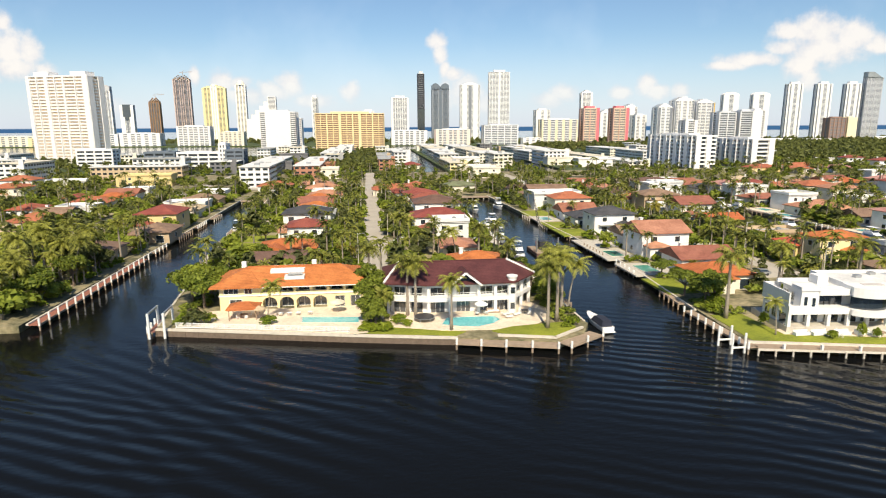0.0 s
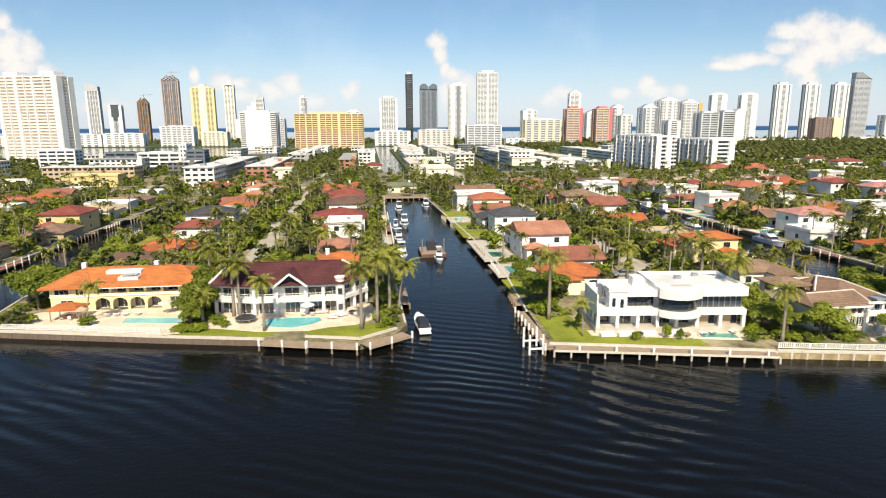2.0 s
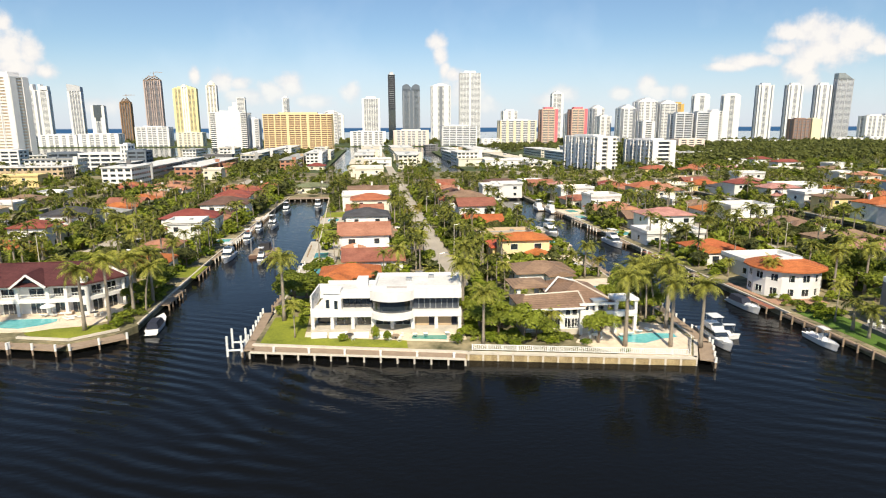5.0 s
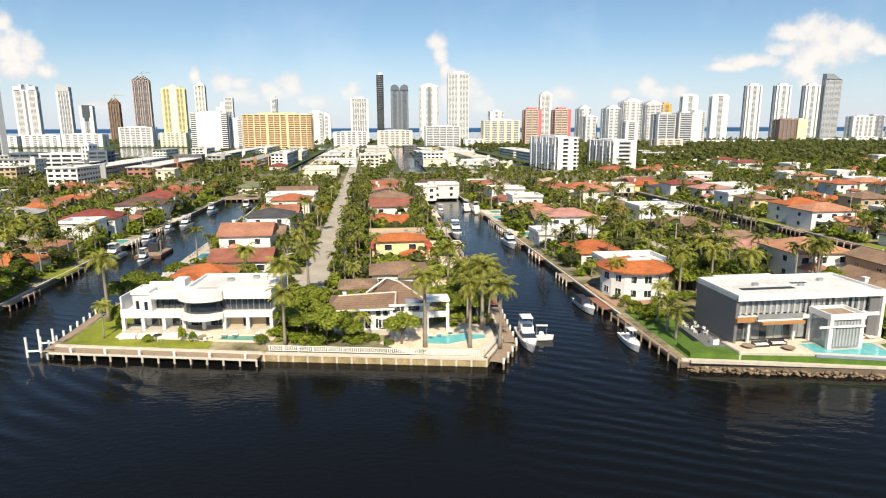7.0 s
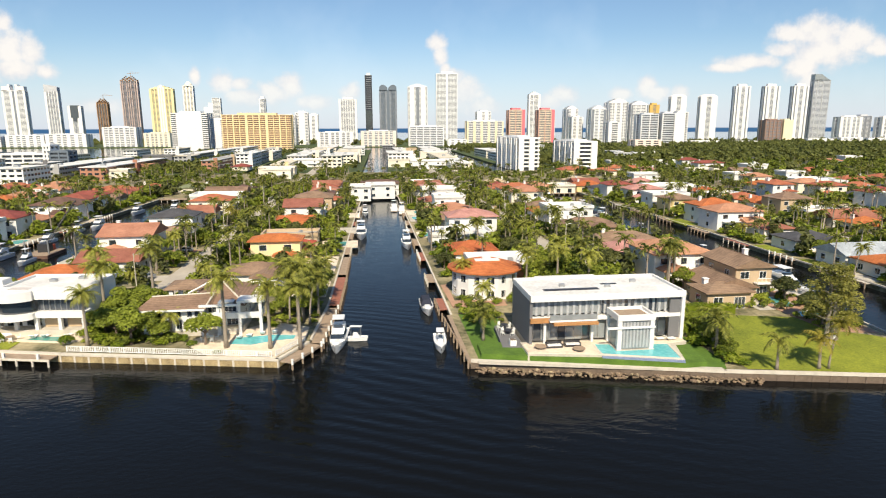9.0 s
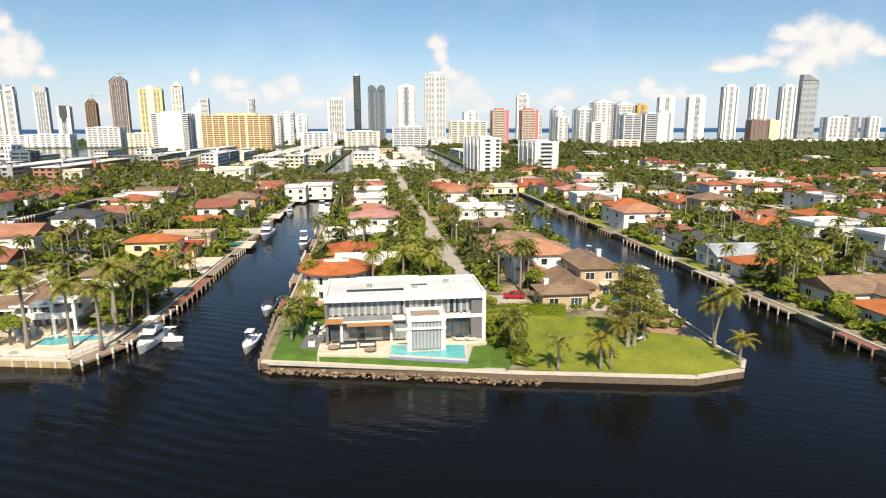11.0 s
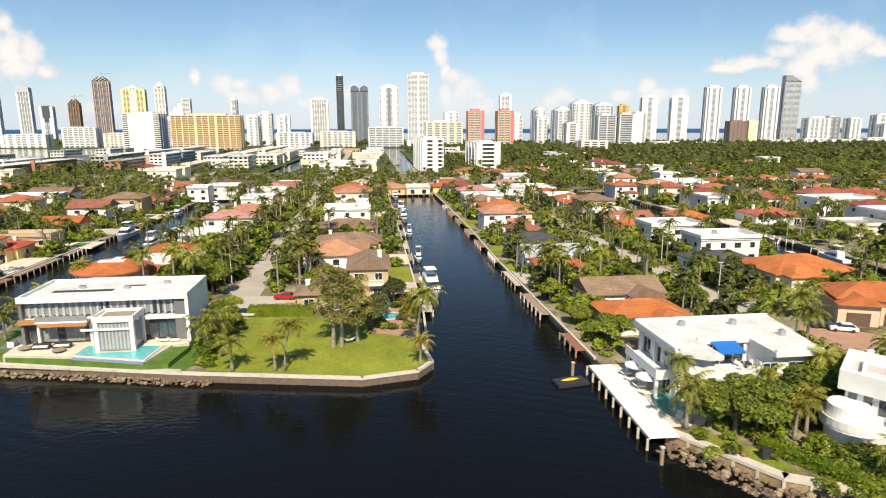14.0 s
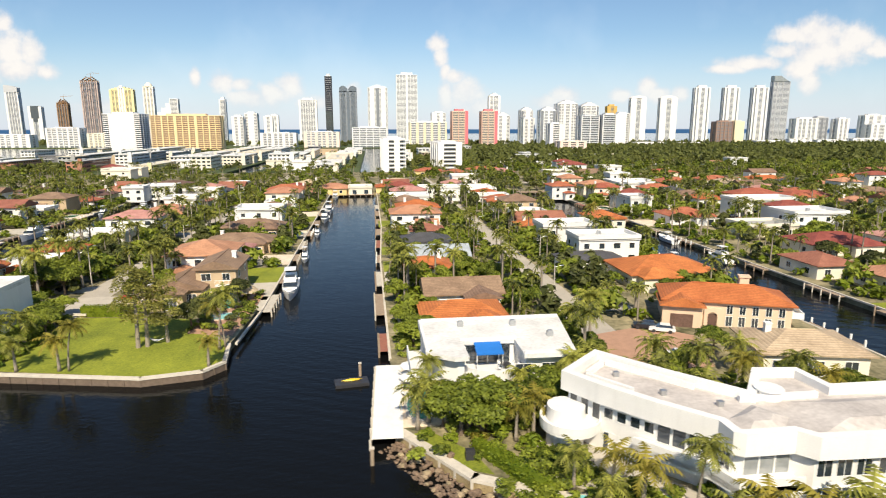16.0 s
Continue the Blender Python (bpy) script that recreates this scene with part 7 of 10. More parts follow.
def modern_villa():
    C = Build("villa", 83, 89, "white flat-roofed modern villa with curved balcony bands", "house", "waterside houses", Z0)
    claim(62, 82, 97, 104)
    # body set back behind the balconies, on a low plinth
    C.box("plinth", M_CONC, (70.0, 87.9, 1.0, 95.7, 99.4, 2.36))
    C.box("wall", M_WHITE, (80.8, 90.3, 2.36, 95.4, 99.4, 8.7), (73.2, 90.3, 2.36, 80.8, 95.4, 8.3), (70.4, 91.4, 2.36, 73.2, 96.4, 5.2))
    C.box("upper_wall", M_WHITE, (72.2, 88.3, 5.3, 75.3, 90.3, 8.6))
    # first-floor slab and parapet bands
    bm = bmesh.new()
    arc = [(84.0 + 4.6 * math.cos(a), 90.1 + 4.6 * math.sin(a)) for a in [math.pi * (1.22 + 0.56 * i / 12) for i in range(13)]]
    prism(bm, [(70.1, 87.9), (80.6, 87.9)] + arc + [(87.5, 87.9), (95.7, 87.9), (95.7, 90.4), (70.1, 92)], 4.5, 5.5)
    C.put("balcony", M_WHITE, bm)
    bm = bmesh.new()
    arc2 = [(84.0 + 4.8 * math.cos(a), 90.3 + 4.8 * math.sin(a)) for a in [math.pi * (1.22 + 0.56 * i / 12) for i in range(13)]]
    prism(bm, [(80.3, 88.6), (80.5, 87.9)] + arc2 + [(87.5, 87.9), (95.7, 87.9), (95.7, 90.4), (80.3, 90.4)], 7.75, 9.35)
    C.put("parapet_band", M_WHITE, bm)
    C.box("parapet_band", M_WHITE, (75.2, 88.1, 7.75, 80.3, 90.4, 8.75))
    C.box("parapet_band", M_WHITE, (72.0, 88.1, 8.55, 75.25, 91, 9.2))
    C.box("terrace_wall", M_WHITE, (70.1, 87.95, 5.5, 72.2, 88.2, 6.0), (70.1, 88.2, 5.5, 70.35, 96.4, 8.2), (70.35, 96.1, 5.5, 73.2, 96.4, 8.2))
    C.box("roof", ROOF["white"], (81.0, 90.4, 8.7, 95.3, 99.3, 8.95), (72.4, 90.4, 8.3, 80.8, 95.4, 8.5))
    for b in ((80.6, 99.2, 8.7, 95.7, 99.6, 9.4), (95.3, 90.4, 8.7, 95.75, 99.2, 9.4), (80.6, 90.4, 8.3, 81.0, 99.2, 9.4), (72.0, 95.2, 8.3, 80.6, 95.6, 9.0)):
        C.box("parapet", M_WHITE, b)
    C.box("penthouse", M_WHITE, (77.5, 92.6, 8.5, 79.4, 95, 10.0))
    C.box("roof_light", ROOF["pinkish"], (83.0, 88.4, 9.352, 86.4, 89.8, 9.42))
    for x, y in ((90, 97), (86, 95)):
        C.box("roof_unit", M_STEEL, (x, y, 8.95, x + 1.1, y + 0.9, 9.5))
    # glazing
    C.box("glazing", M_GLASS, (75.4, 90.15, 5.6, 80.4, 90.28, 7.75))
    C.put("curved_glazing", M_GLASS, curved_band(84.0, 90.7, 4.1, math.pi * 1.2, math.pi * 1.8, 5.5, 7.75, 0.15))
    C.box("glazing", M_GLASS_DK, (87.4, 89.1, 5.55, 95.3, 89.25, 7.75))
    for i in range(9):
        C.box("mullion", M_STEEL, (87.4 + i * 0.97, 88.95, 5.52, 87.5 + i * 0.97, 89.12, 7.75))
    for i in range(8):
        C.box("blind", WALL["tan"], (87.9 + i * 0.94, 89.26, 5.6, 88.2 + i * 0.94, 89.3, 7.1))
    for i in range(6):
        C.box("mullion", M_DARK, (75.4 + i * 0.98, 90.05, 5.5, 75.48 + i * 0.98, 90.17, 7.75))
    C.win(73.0, 88.3, 6.0, 0.6, 1.5, 0, 1)
    C.win(74.4, 88.3, 5.8, 0.6, 1.5, 0, 1)
    for y in (92.6, 94.8):
        C.win(70.4, y, 2.8, 1.4, 1.7, -90, 2)
        C.win(73.2, y - 0.6, 5.9, 1.3, 1.4, -90, 2)
    # ground floor: columns and glass behind, beige curtains to one side
    for x in (70.4, 73.7, 77.2, 80.6, 83.9, 87.4, 91.4, 95.4):
        C.box("column", M_WHITE, (x - 0.28, 88.0, 2.36, x + 0.28, 88.6, 4.5))
    for i, x in enumerate((75.4, 79.0, 82.2, 85.6)):
        C.win(x, 90.3, 2.4, 2.6, 1.9, 0, 2, pane_mat=M_GLASS)
    C.box("terrace_glazing", M_GLASS, (70.6, 91.2, 2.4, 73.1, 91.38, 4.3))
    for i, x in enumerate((87.8, 91.7)):
        C.box("screen", WALL["tan"], (x, 89.7, 2.4, x + 2.3, 89.9, 4.48), label="beige curtain behind the glass")
        C.box("screen", M_CANVAS, (x + 2.35, 89.7, 2.4, x + 3.3, 89.9, 4.48), label="navy curtain behind the glass")
    C.ob.rotation_euler.z = radians(-6.0)
    pave("terrace_3", [(69, 88.6), (86.0, 84.6), (94.5, 82.8), (96, 84), (96, 88), (69, 91)], Z0 + 0.12, M_PATIO, "pale stone terrace with garden seats")
    pave("lawn_3", [(62, 86.4), (86, 81.2), (86, 84.5), (69, 88.4), (68.8, 100), (62.5, 100)], Z0 + 0.08, M_LAWN, "mown lawn along the dock", "lawn")
    pool([(86.8, 84.9), (92.6, 83.7), (92.9, 86.0), (87.2, 86.6)], Z0 + 0.13, M_POOLG, "small green-blue plunge pool")
    for x in (71.5, 74.5, 78.5, 82.0):
        sofa_set(x, 87.6 - (x - 71.5) * 0.1, Z0 + 0.12, M_TRIM)
    table_set(76.6, 86.6, Z0 + 0.12, M_DARK)
    table_set(84.2, 85.2, Z0 + 0.12, M_WOOD)
    for x in (87.5, 89.3, 93.0):
        lounger(x, 86.0, Z0 + 0.12, 180)
    for x, y, r, h in ((68.4, 93.2, 0.9, 2.6), (75.5, 85.4, 1.0, 1.5), (80.8, 85.4, 0.8, 2.6), (82.8, 84.6, 0.8, 1.9), (94.2, 82.4, 1.4, 1.6), (64.0, 101, 1.6, 2.2), (66.4, 103, 1.6, 2.6), (95.6, 85.5, 1.2, 1.6)):
        bush(x, y, r, h, seed=int(x))
    palm("royal", 64.4, 98.0, 1.12, pick=2)
    palm("coconut", 67.4, 88.4, 0.62, 100, pick=0)
    for x, y, s in ((65, 106, 1.0), (67.5, 109, 1.1), (64.5, 113, 1.0), (70, 111, 0.9), (97.5, 96, 0.75), (98.0, 101, 0.8)):
        tree(x, y, s, kind=4)
    # long timber dock on concrete piles
    d = dock(61.4, 85.6, 95.0, 78.2, "long grey timber dock on pale concrete piles", wide=2.2, step=2.75, tall=-0.15)
    for i in range(6):
        t = (i + 0.6) / 6
        p = thing("dock_post", 61.4 + 33.6 * t, 83.4 - 7.4 * t, 1.15, 0, "short white post on the dock edge", "post", "dock posts")
        part("shaft", boxes((-0.16, -0.16, 0, 0.16, 0.16, 0.75)), M_TRIM, p)
        part("cap", boxes((-0.2, -0.2, 0.75, 0.2, 0.2, 0.83)), M_TRIM, p)
    dock(61.4, 104, 61.4, 84, "grey timber dock along the canal", wide=1.6, step=2.4, tall=0.9)
    L = Build("boat_lift", 58.3, 88, "white boat lift frame over the canal", "boat lift")
    for x in (57.2, 59.4):
        for y in (84.6, 88.4):
            bm = bmesh.new()
            rod(bm, (x, y, -1.2), (x, y, 3.4), 0.18, n=8)
            L.put("piling", M_TRIM, bm)
    for y in (84.6, 88.4):
        L.box("beam", M_TRIM, (57.2, y - 0.12, 0.9, 61.2, y + 0.12, 1.15))


def brown_villa():
    D = Build("villa", 112, 92, "white villa with a brown tile roof and columned balcony", "house", "waterside houses", Z0)
    claim(98, 71, 134, 104)
    D.box("plinth", M_CONC, (105.8, 84.0, 1.0, 122.0, 98.6, 2.3))
    D.box("wall", M_WHITE, (105.8, 84.2, 2.3, 115.4, 92.0, 6.2), (112.6, 86.4, 2.3, 121.4, 98.4, 6.2))
    D.put("roof", ROOF["umber"], roof_over([(105.0, 83.2), (116.2, 83.2), (118.6, 92.4), (105.0, 92.4)], [(106.6, 87.2), (116.6, 88.4)], 6.35, 1.25), label="brown tile roof with pale ridges")
    D.put("main_roof", ROOF["umber"], roof_over([(112.0, 86.6), (122.4, 85.0), (122.4, 99.2), (112.0, 99.2)], [(115.2, 95.6), (117.4, 92.4)], 6.3, 2.1))
    for p, q, m in (((106.6, 87.2, 7.62), (116.6, 88.4, 7.62), M_CAP), ((116.2, 83.2, 6.4), (116.6, 88.4, 7.62), M_CAP), ((115.2, 95.6, 8.45), (117.4, 92.4, 8.45), M_TRIM), ((111.4, 91.0, 7.0), (115.2, 95.6, 8.45), M_TRIM), ((122.4, 85.0, 6.35), (117.4, 92.4, 8.45), M_CAP)):
        bm = bmesh.new()
        rod(bm, p, q, 0.16, n=6)
        D.put("ridge", m, bm)
    D.box("fascia", M_TRIM, (105.1, 83.15, 5.95, 116.1, 83.3, 6.3))
    # raised porch to the street
    P = Build("carport", 110, 97.4, "open brown-roofed porch on white piers", "porch", z=Z0)
    for x in (107.4, 112.4):
        for y in (94.6, 99.8):
            P.box("pier", M_WHITE, (x - 0.35, y - 0.35, 1.0, x + 0.35, y + 0.35, 6.8))
    bm = bmesh.new()
    hip_roof(bm, 6.2, 6.0, 7.1, 0.95, 0.6)
    bmesh.ops.translate(bm, verts=bm.verts, vec=(109.9, 97.4, 0))
    P.put("roof", ROOF["umber"], bm)
    # balcony front
    D.box("balcony", M_TRIM, (115.4, 83.4, 4.3, 125.4, 86.4, 4.6))
    D.box("balcony_front", M_WHITE, (115.4, 83.3, 4.6, 125.4, 83.45, 5.4))
    D.box("balcony_side", M_WHITE, (125.25, 83.45, 4.6, 125.4, 86.4, 5.4))
    D.box("pergola", M_TRIM, (115.2, 83.2, 6.5, 122.0, 83.6, 6.85), (121.4, 83.1, 7.1, 125.5, 86.6, 7.5), (121.4, 86.2, 6.2, 125.5, 86.6, 7.1))
    for x in (115.6, 118.2, 121.7, 125.2):
        D.box("column", M_WHITE, (x - 0.25, 83.45, 1.2, x + 0.25, 83.95, 7.1 if x > 121 else 6.5))
    for x in (116.9, 119.6):
        D.win(x, 86.4, 4.7, 2.0, 1.5, 0, 3, pane_mat=M_GLASS)
    for x in (114.4, 117.4, 120.0):
        D.win(x, 86.4 if x > 115.5 else 84.2, 2.35, 2.0, 1.7, 0, 3, pane_mat=M_GLASS_DK)
    for x in (106.8, 108.4, 110.0, 111.6, 113.4, 114.6):
        D.win(x, 84.2, 4.7, 0.8, 1.3, 0, 1, pane_mat=M_GLASS)
        D.win(x, 84.2, 2.6, 0.9, 1.6, 0, 2)
    for y in (90.5, 94):
        D.win(121.4, y, 4.6, 1.4, 1.2, 90, 2)
        D.win(121.4, y, 2.6, 1.4, 1.5, 90, 2)
    D.box("skylight", M_GLASS_SKY, (118.0, 84.6, 6.5, 120.6, 86.4, 6.9))
    pave("terrace_4", [(118.4, 74.2), (129.2, 72.0), (133.0, 79.0), (133.0, 86), (126, 90), (122.2, 86.5), (116, 83.8), (113.5, 80)], Z0 + 0.12, M_PATIO, "pale pink stone pool terrace")
    pool([(121.0, 78.6), (124.5, 77.8), (128.2, 79.4), (131.0, 79.8), (131.2, 81.6), (127.6, 82.4), (121.4, 81.6)], Z0 + 0.13, M_POOLW, "bright turquoise swimming pool")
    pave("lawn_4", [(96, 79.4), (118, 74.6), (113.4, 80), (113.2, 83.8), (101.5, 84), (96, 83)], Z0 + 0.05, M_LAND, "mulched beds and rough lawn", "garden bed")
    fence(96, 78.6, 128.6, 72.0, Z0 + 0.12, 1.0, "white balustrade along the seawall", 2.4, slats=0.3)
    fence(129.2, 72.4, 132.9, 78.8, Z0 + 0.12, 0.9, "white balustrade at the terrace corner", 1.8, slats=0.3)
    for x, y in ((122.0, 81.2), (123.5, 81.8), (125.5, 82.8), (127.5, 83.2)):
        lounger(x, y, Z0 + 0.12, 180)
    table_set(117.2, 81.0, Z0 + 0.12, M_TRIM)
    for k, x, y, s, p, tn in (("royal", 120.7, 77.2, 1.12, 0, None), ("royal", 127.8, 76.0, 1.0, 0, None), ("royal", 132.6, 75.4, 0.98, 1, None), ("royal", 131.4, 84.6, 1.1, 0, None), ("royal", 98.2, 80.8, 0.85, 1, None),
                              ("young", 132.4, 95.0, 1.2, 0, None), ("coconut", 133.2, 100.5, 0.95, 0, 10), ("coconut", 129.4, 88.2, 1.0, 0, 80), ("coconut", 131.6, 89.6, 1.05, 0, 140), ("coconut", 133.0, 87.2, 0.95, 0, 30), ("royal", 134.2, 92, 0.9, 1, None), ("coconut", 130.4, 92.4, 1.1, 0, 200), ("young", 110.4, 83.6, 1.0, 0, None), ("royal", 96.6, 92, 1.05, 1, None), ("royal", 99.5, 108, 1.05, 0, None)):
        palm(k, x, y, s, tn, pick=p)
    tree(105.0, 80.8, 1.0, kind=1)
    tree(107.6, 82.6, 0.75, kind=1)
    tree(117.0, 79.2, 0.95, kind=0)
    tree(101.4, 84.0, 0.8, kind=4)
    for x, y, q, k in ((98.6, 86.8, 0.9, 3), (99.6, 92.0, 1.05, 1), (102.4, 96.4, 1.0, 4), (103.0, 88.6, 0.75, 1), (109.0, 81.6, 0.6, 3)):
        tree(x, y, q, kind=k)
    tree(127.6, 91.6, 0.7, kind=1)
    for x, y, q in ((131.6, 91.4, 0.85), (132.6, 96.6, 0.95), (129.8, 99.2, 1.0), (132.8, 102.4, 1.0), (126.4, 97.4, 0.9), (133.2, 107.0, 1.0)):
        tree(x, y, q, kind=3)
    for x, y, r, h in ((112.6, 81.8, 1.2, 1.0), (109.6, 80.4, 1.3, 0.9), (114.8, 79.0, 1.0, 1.0), (103.0, 79.6, 1.2, 1.0), (119.8, 74.9, 1.0, 0.6), (99.6, 82.6, 1.6, 1.6), (97.0, 86.5, 1.6, 2.2), (126.6, 87.2, 1.2, 1.0)):
        bush(x, y, r, h, seed=int(x))
    dock(130.0, 70.9, 133.8, 78.2, "grey timber corner dock on piles", wide=2.0, step=2.6, tall=0.6)
    dock(134.0, 78.6, 135.5, 98, "grey timber dock along the canal", wide=1.8, step=3.0, tall=0.6)
    boat(138.4, 80.6, 176, 10.0, "cruiser", "white sport-fishing boat with tall outriggers at a dock")
    boat(141.2, 81.6, 262, 4.0, "open", "small inflatable dinghy beside a larger boat")


def canal_terraces():
    """Paved yards with pools on the canal side of the second point."""
    pave("terrace_10", [(125.0, 126.2), (135.2, 126.2), (135.6, 146), (127.8, 146), (127.0, 136.4)], Z0 + 0.1, M_PATIO, "pale paved yard down to the canal")
    pool(ring(128.0, 130.2, 1.7, 2.8, 18, 0.05), Z0 + 0.11, M_POOLW, "small turquoise pool on a canal terrace")
    claim(125, 126, 135.6, 146)
    pave("terrace_11", [(125.8, 105.5), (134.6, 105.5), (135.0, 120), (126, 120)], Z0 + 0.1, M_PATIO, "paved pool yard beside a white house")
    pool([(126.8, 109), (130, 109), (130, 113.4), (126.8, 113.4)], Z0 + 0.11, M_POOLW, "square pale blue pool on a canal terrace")
    claim(125.8, 105.5, 135.2, 120)
    dock(135.4, 100, 136.0, 123, "long red-brown dock with low posts", deck=M_REDWOOD, wide=2.2, step=3.2, tall=0.5, white=False)
    dock(136.2, 126, 136.6, 146, "grey timber dock with a boat cradle", deck=M_WOOD, wide=1.8, step=3.0, tall=0.3, white=False)
    for x, y in ((132.6, 107), (131.6, 133)):
        table_set(x, y, Z0 + 0.11, M_TRIM)
    for x, y, q in ((126.6, 122.4, 1.3), (129.4, 123.4, 1.1), (132.6, 122.8, 1.4), (134.2, 124.6, 1.0), (134.4, 147.4, 1.3), (130.8, 147.8, 1.5)):
        bush(x, y, q, q, seed=int(x))
    for x, y, q in ((133.6, 121.6, 0.7), (128.0, 124.4, 0.85), (131.0, 124.8, 0.75)):
        palm("young", x, y, q * 1.4)


modern_villa()
brown_villa()
canal_terraces()
seawall("seawall_2", [(61, 86), (95.3, 78), (129.6, 71.2), (133.6, 78.4)], True, "weathered yellow concrete seawall with a pale cap")

# ---- third point: white framed box villa, round-ended villa, open lawn ----
def box_villa():
    E = Build("villa", 182.6, 80, "modern white-framed glass villa with a glazed cube", "house", "waterside houses", Z0)
    claim(160, 58, 196, 82)
    M_GREY = WALL["slatewall"]
    E.ob.matrix_basis = pose(181.16, 74.12, 2.7) @ Matrix.Diagonal((0.924, 0.76, 0.98, 1))  # the drawing grid set on its raised plot
    E.box("plinth", M_CONC, (168.9, 73.0, -0.3, 196.4, 88.4, 1.05), (182.4, 67.5, -0.3, 188.9, 73.0, 1.3))
    E.box("roof", ROOF["white"], (168.9, 73.0, 8.35, 196.4, 88.4, 8.9))
    for b in ((168.9, 72.9, 8.3, 196.4, 73.4, 9.3), (168.9, 88.0, 8.9, 196.4, 88.4, 9.3), (168.9, 73.4, 8.9, 169.3, 88.0, 9.3), (196.0, 73.4, 8.9, 196.4, 88.0, 9.3)):
        E.box("parapet", M_WHITE, b)
    E.box("roof_terrace", ROOF["white"], (174, 88.4, 7.6, 186, 93, 8.6))
    for x, y in ((176, 81), (184, 79.5), (190, 83)):
        E.box("roof_unit", M_STEEL, (x, y, 8.9, x + 1.0, y + 0.8, 9.4))
    for x0, x1, y0, y1 in ((172.5, 182.5, 78.2, 79.6), (184, 187, 82, 82.8)):
        E.box("solar_strip", M_DARK, (x0, y0, 8.9, x1, y1, 8.98))
    E.box("end_wall", M_WHITE, (195.8, 73.0, 1.0, 196.4, 88.4, 8.35))
    E.box("side_wall", M_GREY, (168.9, 73.4, 1.0, 169.4, 88.4, 8.35), label="dark grey rendered side wall")
    E.box("back_wall", M_WHITE, (169.4, 87.9, 1.0, 195.8, 88.4, 8.35))
    E.box("corner_panel", M_GREY, (193.9, 73.6, 1.3, 195.8, 74.0, 8.3))
    E.box("upper_floor", M_WHITE, (169.4, 73.4, 4.9, 195.8, 87.9, 5.5))
    E.box("room_block", WALL["cream"], (169.6, 77.6, 1.2, 195.6, 87.8, 4.9), (169.6, 76.6, 5.5, 195.6, 87.8, 8.3))
    # upper glazing with pale curtains behind
    for i in range(12):
        x = 169.6 + i * 2.02
        E.box("upper_pane", M_GLASS_SKY if i < 5 or i % 2 else M_GLASS_DK, (x, 74.4, 5.9, x + 1.9, 74.5, 8.3))
        E.box("mullion", M_STEEL, (x - 0.1, 74.3, 5.5, x, 74.6, 8.35))
    for i in range(22):
        E.box("curtain", M_SHEER, (170.0 + i * 1.1, 74.2, 5.7, 170.4 + i * 1.1, 74.36, 8.2))
    E.box("balcony_floor", M_WHITE, (172, 71.6, 5.2, 180.2, 73.4, 5.5))
    E.box("glass_balustrade", M_GLASS_SKY, (172, 71.6, 5.5, 180.2, 71.66, 6.4))
    E.box("timber_canopy", mat("warm_timber", (0.42, 0.21, 0.08), 0.6, 0.2, 0.8, 0.1), (168.9, 72.6, 4.85, 173.2, 73.4, 5.55), (172.6, 70.9, 4.75, 180.3, 73.4, 5.15), label="warm timber canopy")
    for i in range(9):
        x = 169.8 + i * 1.45
        E.box("lower_pane", M_GLASS_SKY if i % 3 else M_GLASS_DK, (x, 74.6, 1.45, x + 1.35, 74.7, 4.75))
        E.box("lower_mullion", M_STEEL, (x - 0.07, 74.5, 1.4, x, 74.8, 4.85))
    for i in range(3):
        E.box("lower_pane", M_GLASS_DK, (189.3 + i * 1.5, 74.6, 1.45, 190.7 + i * 1.5, 74.7, 4.75))
    for x in (171.6, 180.0):
        E.box("column", M_WHITE, (x - 0.2, 73.4, 1.2, x + 0.2, 73.8, 4.9))
    # glazed cube
    for b in ((182.5, 67.6, 1.3, 183.2, 68.3, 6.05), (188.1, 67.6, 1.3, 188.8, 68.3, 6.05), (182.5, 73.0, 1.3, 183.2, 73.7, 6.05), (188.1, 73.0, 1.3, 188.8, 73.7, 6.05)):
        E.box("cube_post", M_WHITE, b)
    bm = bmesh.new()
    box(bm, 182.4, 67.5, 6.0, 188.9, 73.6, 6.5)
    E.put("cube_roof", M_WHITE, bm)
    E.box("cube_deck", M_WOOD, (183.2, 68.3, 6.5, 188.1, 72.9, 6.56))
    for b in ((182.4, 67.5, 6.5, 188.9, 67.8, 6.95), (182.4, 73.3, 6.5, 188.9, 73.6, 6.95), (182.4, 67.8, 6.5, 182.7, 73.3, 6.95), (188.6, 67.8, 6.5, 188.9, 73.3, 6.95)):
        E.box("cube_parapet", M_WHITE, b)
    E.box("cube_band", M_WHITE, (180.6, 67.4, 4.75, 188.9, 67.75, 5.05))
    E.box("cube_glass", M_GLASS_SKY, (183.2, 67.9, 1.4, 188.1, 68.0, 5.95))
    E.box("cube_glass", M_GLASS_SKY, (182.8, 68.3, 1.4, 182.9, 73.0, 5.95))
    E.box("cube_glass", M_GLASS_SKY, (188.4, 68.3, 1.4, 188.5, 73.0, 5.95))
    for i in range(8):
        E.box("cube_curtain", M_SHEER, (183.5 + i * 0.58, 67.78, 1.6, 183.8 + i * 0.58, 67.88, 5.7))
    pave("terrace_base", [(167.4, 65.6), (178.3, 63.6), (189.7, 60.3), (191.6, 67.0), (193.9, 67.6), (193.9, 70.5), (167.4, 70.5)], 2.5, M_CONC, "pale retaining wall of a raised terrace", "terrace", depth=1.3)
    pave("terrace_5", [(167.5, 65.7), (178.2, 63.8), (178.5, 68.2), (190.4, 66.9), (193.6, 67.8), (193.6, 69.6), (167.5, 69.6)], 2.62, M_PATIO, "pale cream stone terrace", depth=0.2)
